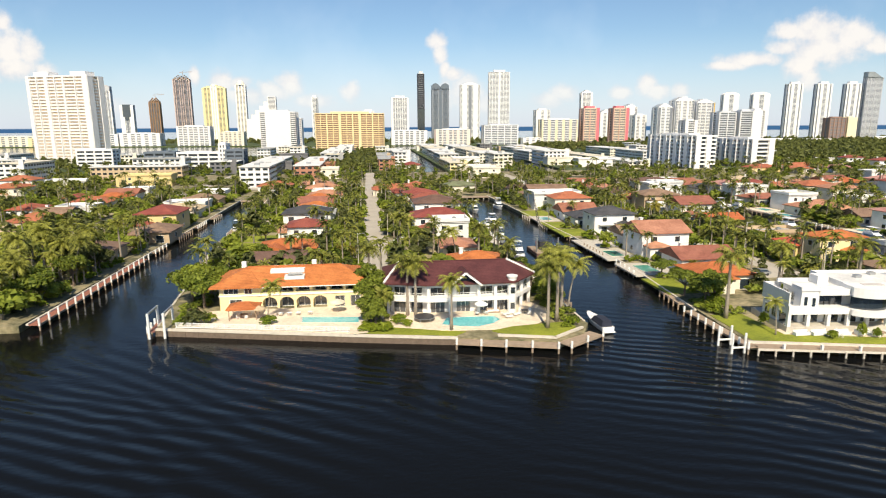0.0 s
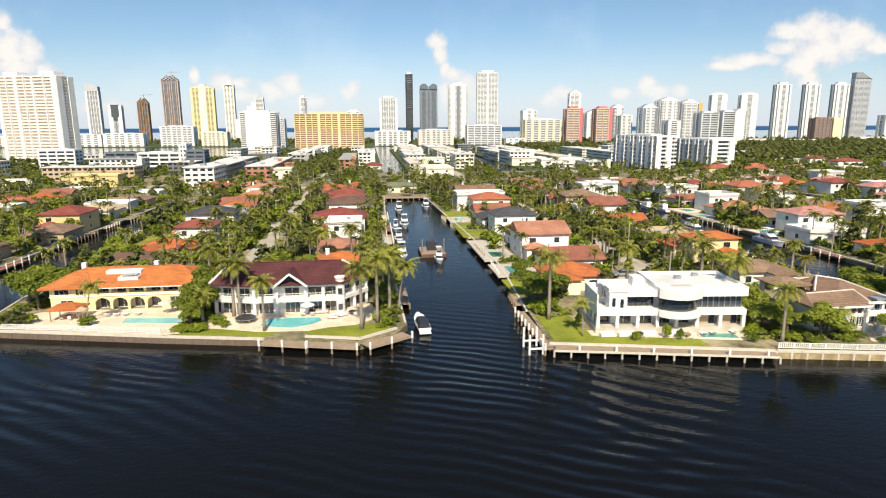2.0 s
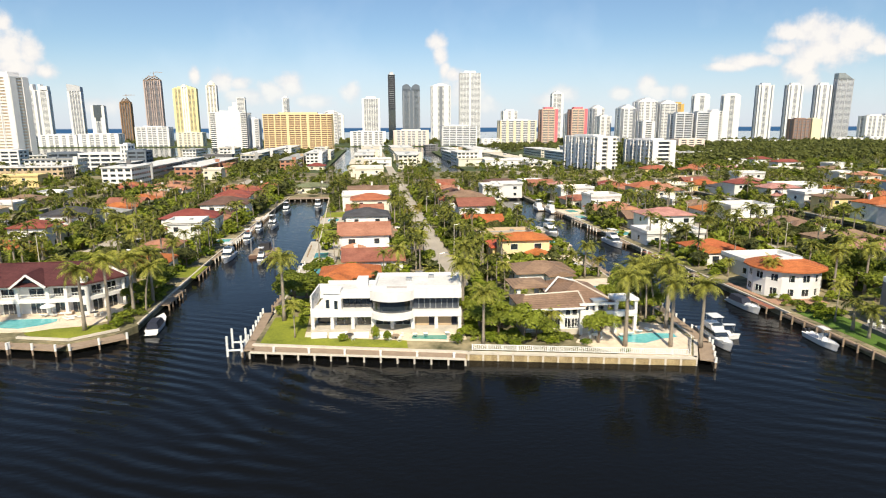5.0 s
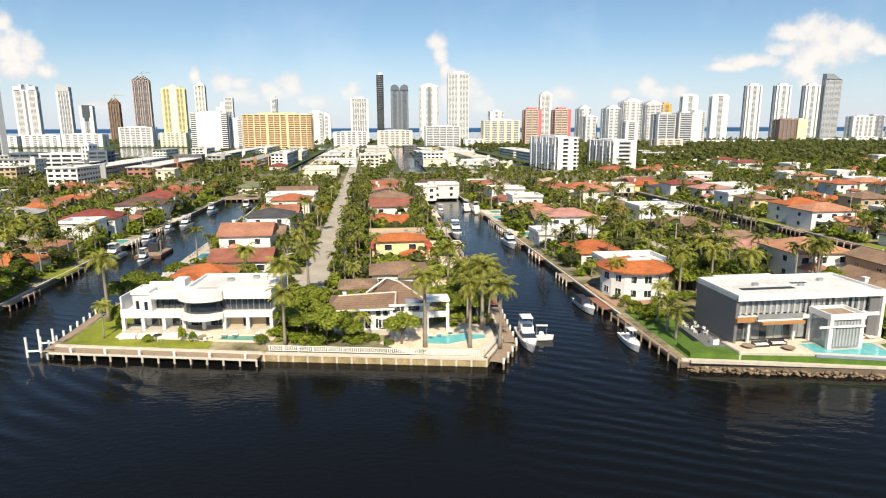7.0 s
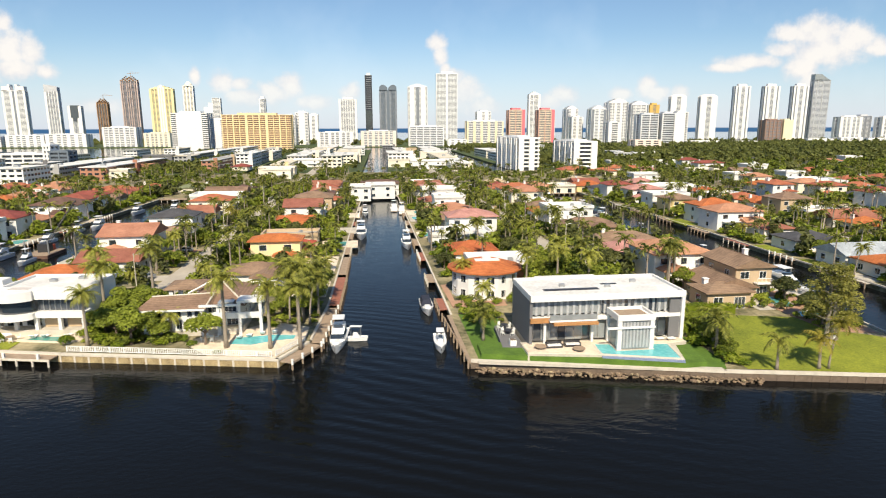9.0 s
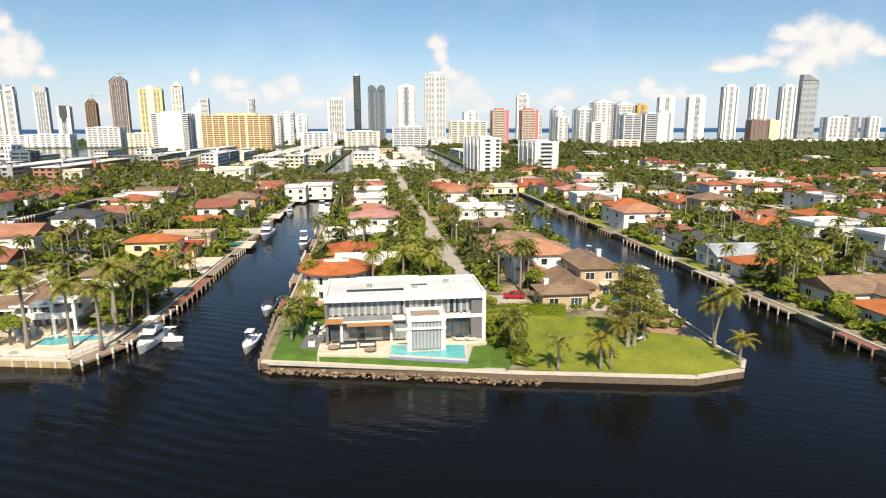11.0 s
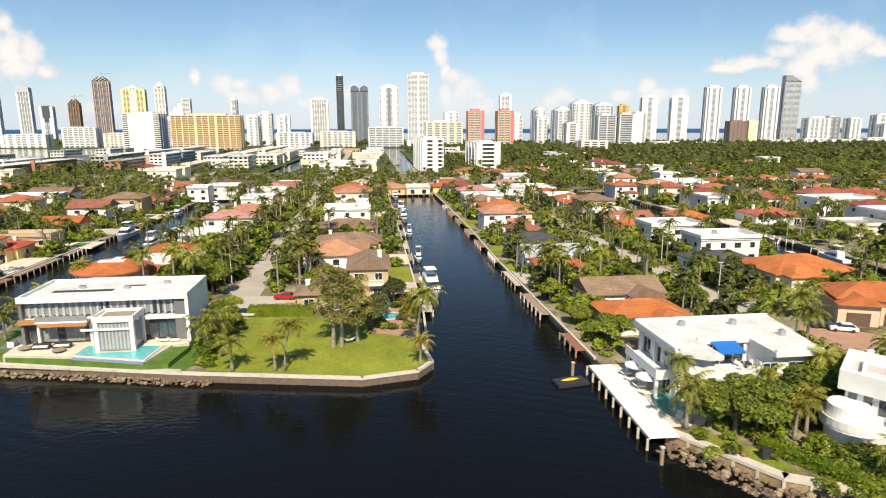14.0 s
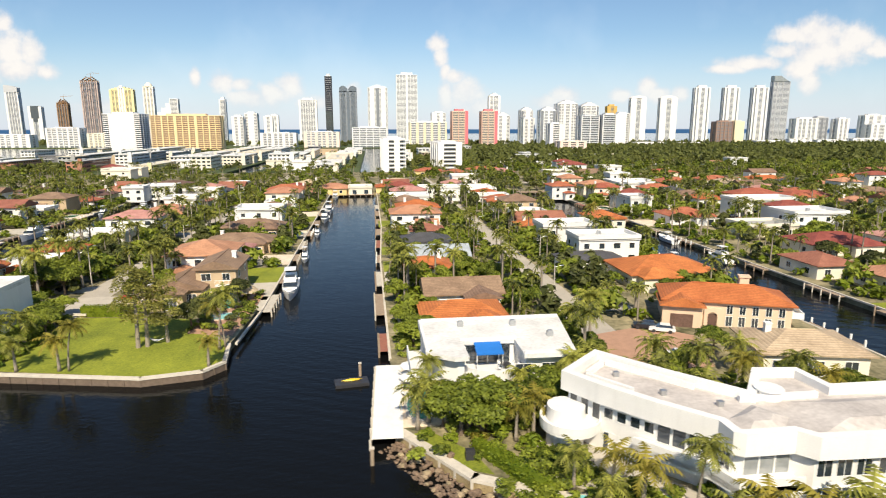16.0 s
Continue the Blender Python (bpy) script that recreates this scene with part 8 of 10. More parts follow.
    pool([(178.4, 63.9), (189.3, 60.7), (190.1, 66.6), (178.7, 67.9)], 2.56, M_POOLW, "turquoise infinity pool wrapping a glazed cube")
    pave("pool_edge", [(178.2, 63.2), (189.6, 59.9), (189.7, 60.3), (178.3, 63.6)], 2.44, mat("overflow_tile", (0.22, 0.27, 0.42), 0.15, 0.2, 0.8, 0.1), "blue-grey overflow edge of the pool", "pool edge", depth=1.2)
    pave("lawn_step", [(160.6, 67.5), (178.0, 62.7), (189.4, 59.8), (193.0, 60.0), (194.2, 67.2), (191.6, 67.0), (189.7, 61.2), (178.3, 64.6), (167.6, 67.2), (167.4, 72), (160.8, 72)], Z0 + 0.85, mat("terraced_turf", (0.06, 0.13, 0.012), 0.9, 0.25, 2.0, 0.4, second=(0.10, 0.18, 0.02), fine=0.1), "low grass step before the terrace", "lawn", depth=0.9)
    pave("lawn_5", [(160.2, 69), (160.2, 66.6), (195.4, 58.8), (197, 62), (196.5, 72.8), (193.2, 72.8), (193.2, 63), (179.4, 65.8), (167.4, 69.8), (167.2, 90), (160.4, 90)], Z0 + 0.05, mat("artificial_turf", (0.07, 0.14, 0.014), 0.9, 0.18, 2.0, 0.4, second=(0.09, 0.17, 0.02), fine=0.1), "dark green clipped lawn", "lawn")
    pave("path_5", [(160, 67.2), (195, 59.4), (195, 58.2), (160, 66.0)], Z0 + 0.09, M_CONC, "pale concrete path behind the seawall")
    for x, y in ((175.0, 67.6), (172.0, 67.4)):
        sofa_set(x, y, 2.62, M_DARK)
    for x, y in ((169.8, 67.2), (175.4, 65.6)):
        o = thing("fire_bowl", x, y, 2.62, 0, "round dark terrace fire bowl", "fire bowl")
        bm = bmesh.new()
        rod(bm, (0, 0, 0), (0, 0, 0.35), 0.5, 0.9, 16)
        part("bowl", bm, M_DARK, o)
        bm = bmesh.new()
        rod(bm, (0, 0, 0.35), (0, 0, 0.42), 0.95, 0.95, 16)
        part("rim", bm, M_WOOD, o)
    pave("side_deck", [(164.4, 69.6), (167.9, 69.0), (167.9, 80), (165.2, 80)], Z0 + 0.9, M_GREY, "dark grey side deck", depth=0.9)
    table_set(166.6, 75.5, Z0 + 0.9, M_DARK)
    table_set(166.6, 78.4, Z0 + 0.9, M_DARK)
    o = thing("planter", 166.2, 70.4, Z0 + 0.9, 0, "square white planter on the lawn", "planter")
    part("pot", boxes((-0.5, -0.5, 0, 0.5, 0.5, 0.9)), M_TRIM, o)
    part("soil", boxes((-0.44, -0.44, 0.9, 0.44, 0.44, 0.92)), M_BARK, o)
    lounger(189.6, 68.4, 2.62, 100)
    lounger(191.4, 68.2, 2.62, 100)
    palm("young", 162.4, 75.4, 1.15, pick=1)
    palm("young", 163.0, 79.5, 1.25, pick=0)
    palm("coconut", 163.4, 84, 0.75, 40, pick=0)
    palm("young", 197.2, 64.6, 1.25, pick=0)
    palm("young", 198.6, 67.8, 1.3, pick=1)
    for x, y, r, h in ((197.6, 62.2, 1.7, 1.7), (195.6, 68.5, 1.4, 2.4), (195.6, 72.5, 1.4, 3.0), (163.5, 88, 1.8, 2.2), (165.4, 86.5, 1.5, 2.0), (161.8, 86.0, 1.2, 1.6)):
        bush(x, y, r, h, seed=int(y))
    for x, y, s in ((196.0, 76, 0.8), (196.4, 80.5, 0.85), (196.6, 85, 0.8), (176, 86, 1.0), (184, 85, 0.95), (190, 87, 0.9)):
        tree(x, y, s, kind=0, tall=0.9)
    dock(157.6, 90, 158.8, 67.0, "weathered timber dock along the canal", wide=0.1, step=3.0, tall=0.5, white=False)
    pave("dock_walk", [(158.4, 67.0), (160.0, 66.6), (159.8, 90), (158.2, 90)], 1.25, M_WOOD, "weathered timber walkway on the seawall", "dock")
    boat(155.4, 77.2, 176, 7.5, "open", "white centre-console boat tied to a dock")


def round_villa():
    R = Build("villa", 168.5, 105.5, "white round-ended villa with an orange tile roof", "house", "waterside houses", Z0)
    claim(159, 94, 178, 116)
    n = 14
    bm = bmesh.new()
    prism(bm, ring(168.3, 104.8, 7.0, 6.8, n), 1.0, 6.9)
    R.put("wall", M_WHITE, bm)
    bm = bmesh.new()
    hi = [bm.verts.new((x, y, 7.15)) for x, y in ring(168.3, 104.8, 8.1, 7.9, n)]
    lo = [bm.verts.new((x, y, 6.9)) for x, y in ring(168.3, 104.8, 8.1, 7.9, n)]
    mid = [bm.verts.new((x, y, 8.5)) for x, y in ring(168.3, 104.8, 3.4, 3.2, n)]
    for i in range(n):
        j = (i + 1) % n
        bm.faces.new((hi[i], hi[j], mid[j], mid[i]))
        bm.faces.new((lo[i], lo[j], hi[j], hi[i]))
    bm.faces.new(mid)
    bm.faces.new(list(reversed(lo)))
    R.put("roof", ROOF["orange"], bm)
    R.box("skylight", M_WHITE, (166.0, 103.4, 8.4, 171.2, 105.0, 8.75), (168.0, 105.0, 8.4, 169.8, 108.0, 8.75), label="white cross-shaped roof light")
    for k in range(n):
        a = 2 * math.pi * (k + 0.5) / n
        rr = 6.98 * math.cos(math.pi / n)
        for z in (1.9, 4.8):
            R.win(168.3 + math.cos(a) * rr, 104.8 + math.sin(a) * rr * 0.97, z, 1.5, 1.4, math.degrees(a) + 90, 2)
    R.box("wing", M_WHITE, (171.5, 106, 1.0, 178.5, 115, 4.4))
    bm = bmesh.new()
    hip_roof(bm, 8, 10, 4.5, 1.6)
    bmesh.ops.translate(bm, verts=bm.verts, vec=(174.8, 110.5, 0))
    R.put("wing_roof", ROOF["orange"], bm)
    pave("terrace_6", [(160, 94.5), (171, 94.5), (171, 99), (161, 99), (161, 112), (159.6, 112)], Z0 + 0.1, M_PAVER, "red-brown paved waterside terrace")
    for x, y, r, h in ((163.2, 97, 1.3, 1.6), (172.6, 96.2, 1.6, 2.2), (169, 95.6, 1.2, 1.4), (176, 97, 1.8, 2.0)):
        bush(x, y, r, h, seed=int(x))
    palm("royal", 176.2, 100, 0.9)
    palm("coconut", 163.2, 101, 0.8, 90, pick=2)
    for x, y, s in ((181, 94.5, 1.1), (186, 97, 1.2), (184, 103, 1.25), (189.5, 101, 1.1), (180, 108, 1.0), (188, 109, 1.2), (183, 113, 1.1)):
        tree(x, y, s, kind=4 if int(x) % 2 else 1)
    for x, y in ((182.5, 99), (187.6, 94.6), (190.4, 107), (185.5, 108.6)):
        palm("royal", x, y, 0.95)


def open_lawn():
    pave("lawn_6", [(198.6, 58.6), (221.4, 53.6), (229.2, 55.2), (231.4, 58.4), (230.4, 66), (228.6, 69), (223, 72.5), (222, 80), (212.5, 82.4), (199.2, 83.6)], Z0 + 0.06, M_LAWN, "wide bright green mown lawn by the water", "lawn")
    claim(196.5, 50, 232, 72)
    claim(196.5, 72, 222, 84)
    hedge(199.9, 85.0, 212.2, 83.4, 2.0, 1.8, "clipped bright green boundary hedge")
    palm("young", 202.6, 57.8, 1.05, pick=0)
    for x, y, q in ((198.0, 63.0, 0.5), (198.6, 66.4, 0.62), (198.2, 70.0, 0.6), (198.8, 74.0, 0.7), (198.2, 78.0, 0.7)):
        tree(x, y, q, kind=(1 if int(y) % 2 else 4))
    for x, y, q in ((197.6, 61.0, 1.4), (199.4, 64.6, 1.2), (199.2, 68.4, 1.3), (198.8, 60.0, 1.1)):
        bush(x, y, q, q * 0.95, seed=int(y))
    palm("young", 208.8, 57.2, 1.1, 160, pick=2)
    palm("coconut", 210.2, 57.0, 0.78, -10, pick=2)
    palm("coconut", 230.0, 63.2, 1.05, -30, pick=0)
    palm("coconut", 230.6, 64.4, 0.8, 200, pick=2)
    palm("young", 230.0, 56.4, 0.95, 0, pick=2)
    # two tall feathery pines with a hammock between them
    for x, y, s, k in ((216.7, 65.8, 1.0, 0), (218.0, 66.2, 0.95, 1), (220.6, 68.0, 0.8, 0)):
        ob = thing("pine_tree", x, y, Z0, rng.uniform(0, 360), "tall feathery grey-green pine on the lawn", "tree", "lawn pines")
        ob.scale = (s * 1.15, s * 1.15, s)

        def make_pine(k=k):
            bm = bmesh.new()
            rod(bm, (0, 0, -0.2), (0.15, 0, 6), 0.34, 0.22, 9)
            rod(bm, (0.15, 0, 6), (0.1, 0.2, 12.2), 0.22, 0.05, 8)
            r = random.Random(k)
            bl = []
            for i in range(16):
                z = 4.0 + i * 0.55
                a = i * 2.4
                q = (3.4 - 0.12 * i) * r.uniform(0.6, 1.0)
                c = (math.cos(a) * q, math.sin(a) * q, z + 0.6)
                rod(bm, (0.12, 0, z - 0.2), c, 0.07, 0.02, 5)
                bl.append((*c, r.uniform(0.8, 1.4)))
            bl.append((0, 0, 12.6, 0.9))
            v, f = leaf_cloud(70 + k, bl, 2700, 0.20, 1.0)
            me = bpy.data.meshes.new("crown")
            me.from_pydata(v.tolist(), [], f.tolist())
            me.materials.append(M_PINE)
            return mesh_of("trunk", bm, M_TRUNK), me
        tk, cr = shared(("pine", k), make_pine)
        part("trunk", tk, None, ob)
        part("crown", cr, None, ob)
    hm = thing("hammock", 218.6, 67, Z0, 0, "white hammock slung between two trunks", "hammock")
    bm = bmesh.new()
    for i in range(8):
        t0, t1 = i / 8, (i + 1) / 8
        f = lambda t: (-0.5 + 2.5 * t, -0.2 + 1.2 * t, 1.35 - 2.8 * t * (1 - t))
        (xa, ya, za), (xb, yb, zb) = f(t0), f(t1)
        w0, w1 = 0.05 + 1.6 * t0 * (1 - t0), 0.05 + 1.6 * t1 * (1 - t1)
        bm.faces.new([bm.verts.new(c) for c in ((xa, ya - w0, za), (xb, yb - w1, zb), (xb, yb + w1, zb), (xa, ya + w0, za))])
    bmesh.ops.remove_doubles(bm, verts=bm.verts, dist=0.001)
    part("sling", bm, M_TRIM, hm)
    for t in (0, 1):
        bm = bmesh.new()
        rod(bm, (-0.5 + 2.5 * t, -0.2 + 1.2 * t, 1.35), (-0.9 + 3.2 * t, -0.4 + 1.6 * t, 1.9), 0.02, n=4)
        part("rope", bm, M_TRIM, hm)
    # brown-roofed house behind the lawn and its thatched pool side
    house(216.0, 95.4, 9, 11, 1, "gable", "umber", "tan", extra=False)
    house(222.6, 99.5, 8, 12, 2, "gable", "umber", "tan", extra=False)
    house(213.2, 90.0, 9, 6.5, 1, "hip", "umber", "tan", extra=False)
    pave("terrace_7", [(222.5, 72), (230.5, 70), (231.5, 84), (231.6, 97), (226, 97), (222, 88)], Z0 + 0.09, M_PAVER, "sandy paved terrace among palms")
    pool(ring(226.4, 81.0, 2.8, 1.9, 18, 0.12), Z0 + 0.1, M_POOLW, "small free-form turquoise pool")
    for x, y in ((224.4, 76), (229.4, 74), (223.0, 85), (229.5, 86.5), (228.6, 78.6)):
        bush(x, y, 1.3, 1.4, M_LEAF2, seed=int(y))
    for x, y, k in ((224.0, 78.5, 2), (227.5, 90, 5), (222.8, 74.0, 5)):
        tree(x, y, 0.85, kind=k)
    t = Build("shade_hut", 229, 92, "round thatched shade hut by the canal", "hut")
    bm = bmesh.new()
    rod(bm, (229, 92, Z0), (229, 92, Z0 + 2.4), 0.12, n=8)
    t.put("post", M_BARK, bm)
    bm = bmesh.new()
    rod(bm, (229, 92, Z0 + 2.1), (229, 92, Z0 + 3.9), 2.2, 0.15, 16)
    t.put("thatch", ROOF["tan"], bm)
    car(205.2, 95.6, 80, mat("red_car_paint", (0.45, 0.012, 0.015), 0.25, 0.05, 2.0, 0.0), "red open-top car parked by the hedge")
    pave("drive_3", [(193.1, 84.2), (200, 84.0), (200.5, 92), (207.5, 93.5), (207.5, 97.5), (199.5, 98.5), (193.1, 98)], Z0 + 0.05, M_DRIVE, "grey turning circle at the street's end", "driveway")
    claim(192.5, 84, 208, 99)
    seawall("low_wall", [(194.6, 84.6), (201.0, 83.9)], False, "short low stone wall closing the street", z=Z0 + 0.6, cap=0.6)
    palm("royal", 207.8, 100.5, 0.95)
    palm("royal", 209.4, 104.0, 0.95)
    tree(211.0, 100.0, 0.8, kind=1)
    boat(236.4, 102.0, 184, 15.0, "yacht")


box_villa()
round_villa()
open_lawn()
seawall("seawall_3", [(159, 67), (194.9, 58.2), (221.4, 53), (229.5, 54.6), (232, 58), (231, 66)], True, "weathered concrete seawall above rocks", face=M_BARK)
riprap("riprap", [(160.5, 65.8), (194.9, 57.3), (199.4, 56.4)], 100, "loose dark boulders along the foot of the seawall", 0.8, (0.4, 0.85))
rock_bed("rock_slope", [(159.6, 66.4), (194.9, 57.9), (200.0, 56.9)], 9, "dark brown stones packed along the foot of the seawall", 1.0, (0.25, 0.6))

# ---- fourth point: white villa with the blue awning, and the long white villa ----
def awning_villa():
    D = Build("villa", 270, 47, "white flat-roofed villa with a blue awning over a round balcony", "house", "waterside houses", Z0)
    claim(257, 30, 282, 56)
    bm = bmesh.new()
    prism(bm, [(261.4, 43.2), (264.6, 41.4), (279.0, 41.4), (281.0, 54.4), (261.4, 54.4)], 1.0, 4.9)
    D.put("wall", M_WHITE, bm)
    bm = bmesh.new()
    prism(bm, [(261.4, 43.2), (264.6, 41.4), (265.4, 41.4), (265.4, 46.2), (273.2, 46.2), (273.2, 41.4), (279.0, 41.4), (281.0, 54.4), (261.4, 54.4)], 4.9, 7.7)
    D.put("upper_wall", M_WHITE, bm)
    bm = bmesh.new()
    out = [(260.6, 42.4), (264.0, 40.2), (265.8, 40.2), (265.8, 45.8), (272.8, 45.8), (272.8, 40.2), (279.6, 40.2), (281.8, 55.0), (260.6, 55.0)]
    prism(bm, out, 7.7, 8.3)
    D.put("roof", ROOF["white"], bm)
    for b in ((260.6, 42.6, 8.3, 261.0, 55, 8.6), (260.6, 54.6, 8.3, 281.6, 55, 8.6), (272.9, 40.3, 8.3, 279.4, 40.7, 8.6), (265.5, 45.85, 8.3, 273.1, 46.2, 8.6)):
        D.box("parapet", M_WHITE, b)
    for x, y in ((266, 51.4), (273.5, 51.0), (277.5, 46)):
        D.box("roof_unit", M_STEEL, (x, y, 8.3, x + 0.8, y + 0.7, 9.0), (x + 0.1, y + 0.1, 9.0, x + 0.7, y + 0.6, 9.15))
    # balconies: round front bow and stepped canal side
    def bow(r):
        return [(269.3 + r * math.cos(a), 44.6 + r * math.sin(a)) for a in [math.pi * (1 + i / 16) for i in range(17)]]
    bm = bmesh.new()
    prism(bm, bow(3.85), 4.7, 5.0)
    D.put("round_balcony", M_WHITE, bm)
    D.put("balcony_front", M_WHITE, curved_band(269.3, 44.6, 4.0, math.pi, math.pi * 2, 4.6, 6.0, 0.22, 20))
    bm = bmesh.new()
    prism(bm, bow(4.4), 1.0, 1.9)
    D.put("round_terrace", M_WHITE, bm)
    D.box("balcony_door", M_GLASS, (266.2, 46.05, 5.0, 272.4, 46.18, 7.4))
    for i in range(5):
        D.box("door_frame", M_FRAME, (266.2 + i * 1.52, 45.95, 5.0, 266.3 + i * 1.52, 46.05, 7.4))
    D.box("lower_door", ROOF["brown"], (267.0, 41.2, 1.9, 271.4, 41.38, 4.5), label="brown timber doors under the balcony")
    aw = bmesh.new()
    v = [aw.verts.new(c) for c in ((267.3, 46.0, 8.1), (270.9, 46.0, 8.1), (270.9, 43.4, 7.35), (267.3, 43.4, 7.35), (267.3, 43.4, 7.1), (270.9, 43.4, 7.1))]
    aw.faces.new(v[:4])
    aw.faces.new((v[3], v[2], v[5], v[4]))
    D.put("awning", M_BLUE, aw, label="bright blue canvas awning")
    for x in (267.4, 270.8):
        bm = bmesh.new()
        rod(bm, (x, 43.5, 5.0), (x, 43.5, 7.3), 0.05, n=6)
        D.put("awning_post", M_TRIM, bm)
    table_set(271.6, 41.0, 5.1, M_DARK)
    D.box("side_balcony", M_WHITE, (258.8, 43.6, 4.1, 261.5, 53, 4.5))
    D.box("side_balcony_front", M_WHITE, (258.8, 43.6, 4.5, 259.0, 53, 5.4))
    D.box("side_balcony_front", M_WHITE, (259.0, 43.4, 4.1, 262.4, 43.6, 5.4))
    for y in (44, 48.4, 52.6):
        D.box("column", M_WHITE, (258.9, y - 0.2, 1.2, 259.3, y + 0.2, 4.1))
        D.box("column", M_WHITE, (260.8, y - 0.2, 4.5, 261.2, y + 0.2, 7.7))
    for y in (45.5, 48.5, 51.5):
        D.win(261.4, y, 4.7, 2.0, 2.1, -90, 2)
        D.win(261.4, y, 1.4, 2.0, 2.2, -90, 2, pane_mat=M_GLASS_DK)
    for x in (273, 276.5):
        D.win(x, 41.4, 4.9, 2.0, 1.6, 0, 2)
        D.win(x, 41.4, 1.5, 2.0, 1.9, 0, 2)
    D.ob.matrix_basis = pose(270.4, 44.4, Z0 + 0.1)
    # pool deck and long white dock
    d = dock(258.4, 52.8, 257.6, 31.4, "long bleached white dock on pale piles", z=1.55, deck=M_DECK, wide=3.6, step=2.6, tall=-0.2)
    pave("terrace_8", [(257.2, 34), (262, 34), (265.5, 37.4), (264.4, 38.8), (261.8, 40.4), (261.6, 53), (257.2, 53)], Z0 + 0.1, M_PATIO, "pale stone terrace beside the dock")
    pool(ring(260.4, 39.6, 1.9, 4.0, 22, 0.10), Z0 + 0.12, M_POOLG, "oval green-blue swimming pool")
    for y in (42.4, 44.6, 46.8, 49.0):
        lounger(258.8, y, Z0 + 0.12, 90)
    umbrella(259.4, 43.6, Z0 + 0.12, M_TRIM, "white garden parasol on a terrace", 1.6)
    umbrella(259.6, 47.6, Z0 + 0.12, M_TRIM, "white garden parasol on a terrace", 1.6)
    table_set(263.0, 36.8, Z0 + 0.12, M_DARK)
    o = thing("floating_pontoon", 251.2, 50.4, 0.0, 8, "dark floating pontoon by the dock", "pontoon")
    part("float", boxes((-2.4, -1.3, -0.3, 2.4, 1.3, 0.35)), M_DARK, o)
    part("deck", boxes((-2.3, -1.2, 0.35, 2.3, 1.2, 0.42)), M_DARK, o)
    k = thing("kayak", 251.2, 50.6, 0.43, 10, "yellow kayak lying on a pontoon", "kayak")
    bm = bmesh.new()
    for i in range(6):
        t0, t1 = i / 6, (i + 1) / 6
        rod(bm, (-1.5 + 3 * t0, 0, 0.16), (-1.5 + 3 * t1, 0, 0.16), 0.02 + 0.34 * math.sin(math.pi * t0), 0.02 + 0.34 * math.sin(math.pi * t1), 8)
    bmesh.ops.scale(bm, vec=(1, 1, 0.5), verts=bm.verts)
    part("hull", bm, mat("yellow_plastic", (0.75, 0.52, 0.02), 0.4, 0.05, 1.0, 0.0), k)
    for x, y in ((254.0, 28.5), (252.4, 53.0)):
        p = thing("mooring_post", x, y, -1.2, 0, "lone weathered mooring post in the water", "post", "mooring posts")
        part("shaft", pile_mesh(3.2, 0.22, False), None, p)
        part("cap", shared("mcap", lambda: mesh_of("cap", boxes((-0.25, -0.25, 3.2, 0.25, 0.25, 3.3)), M_CAP)), None, p)


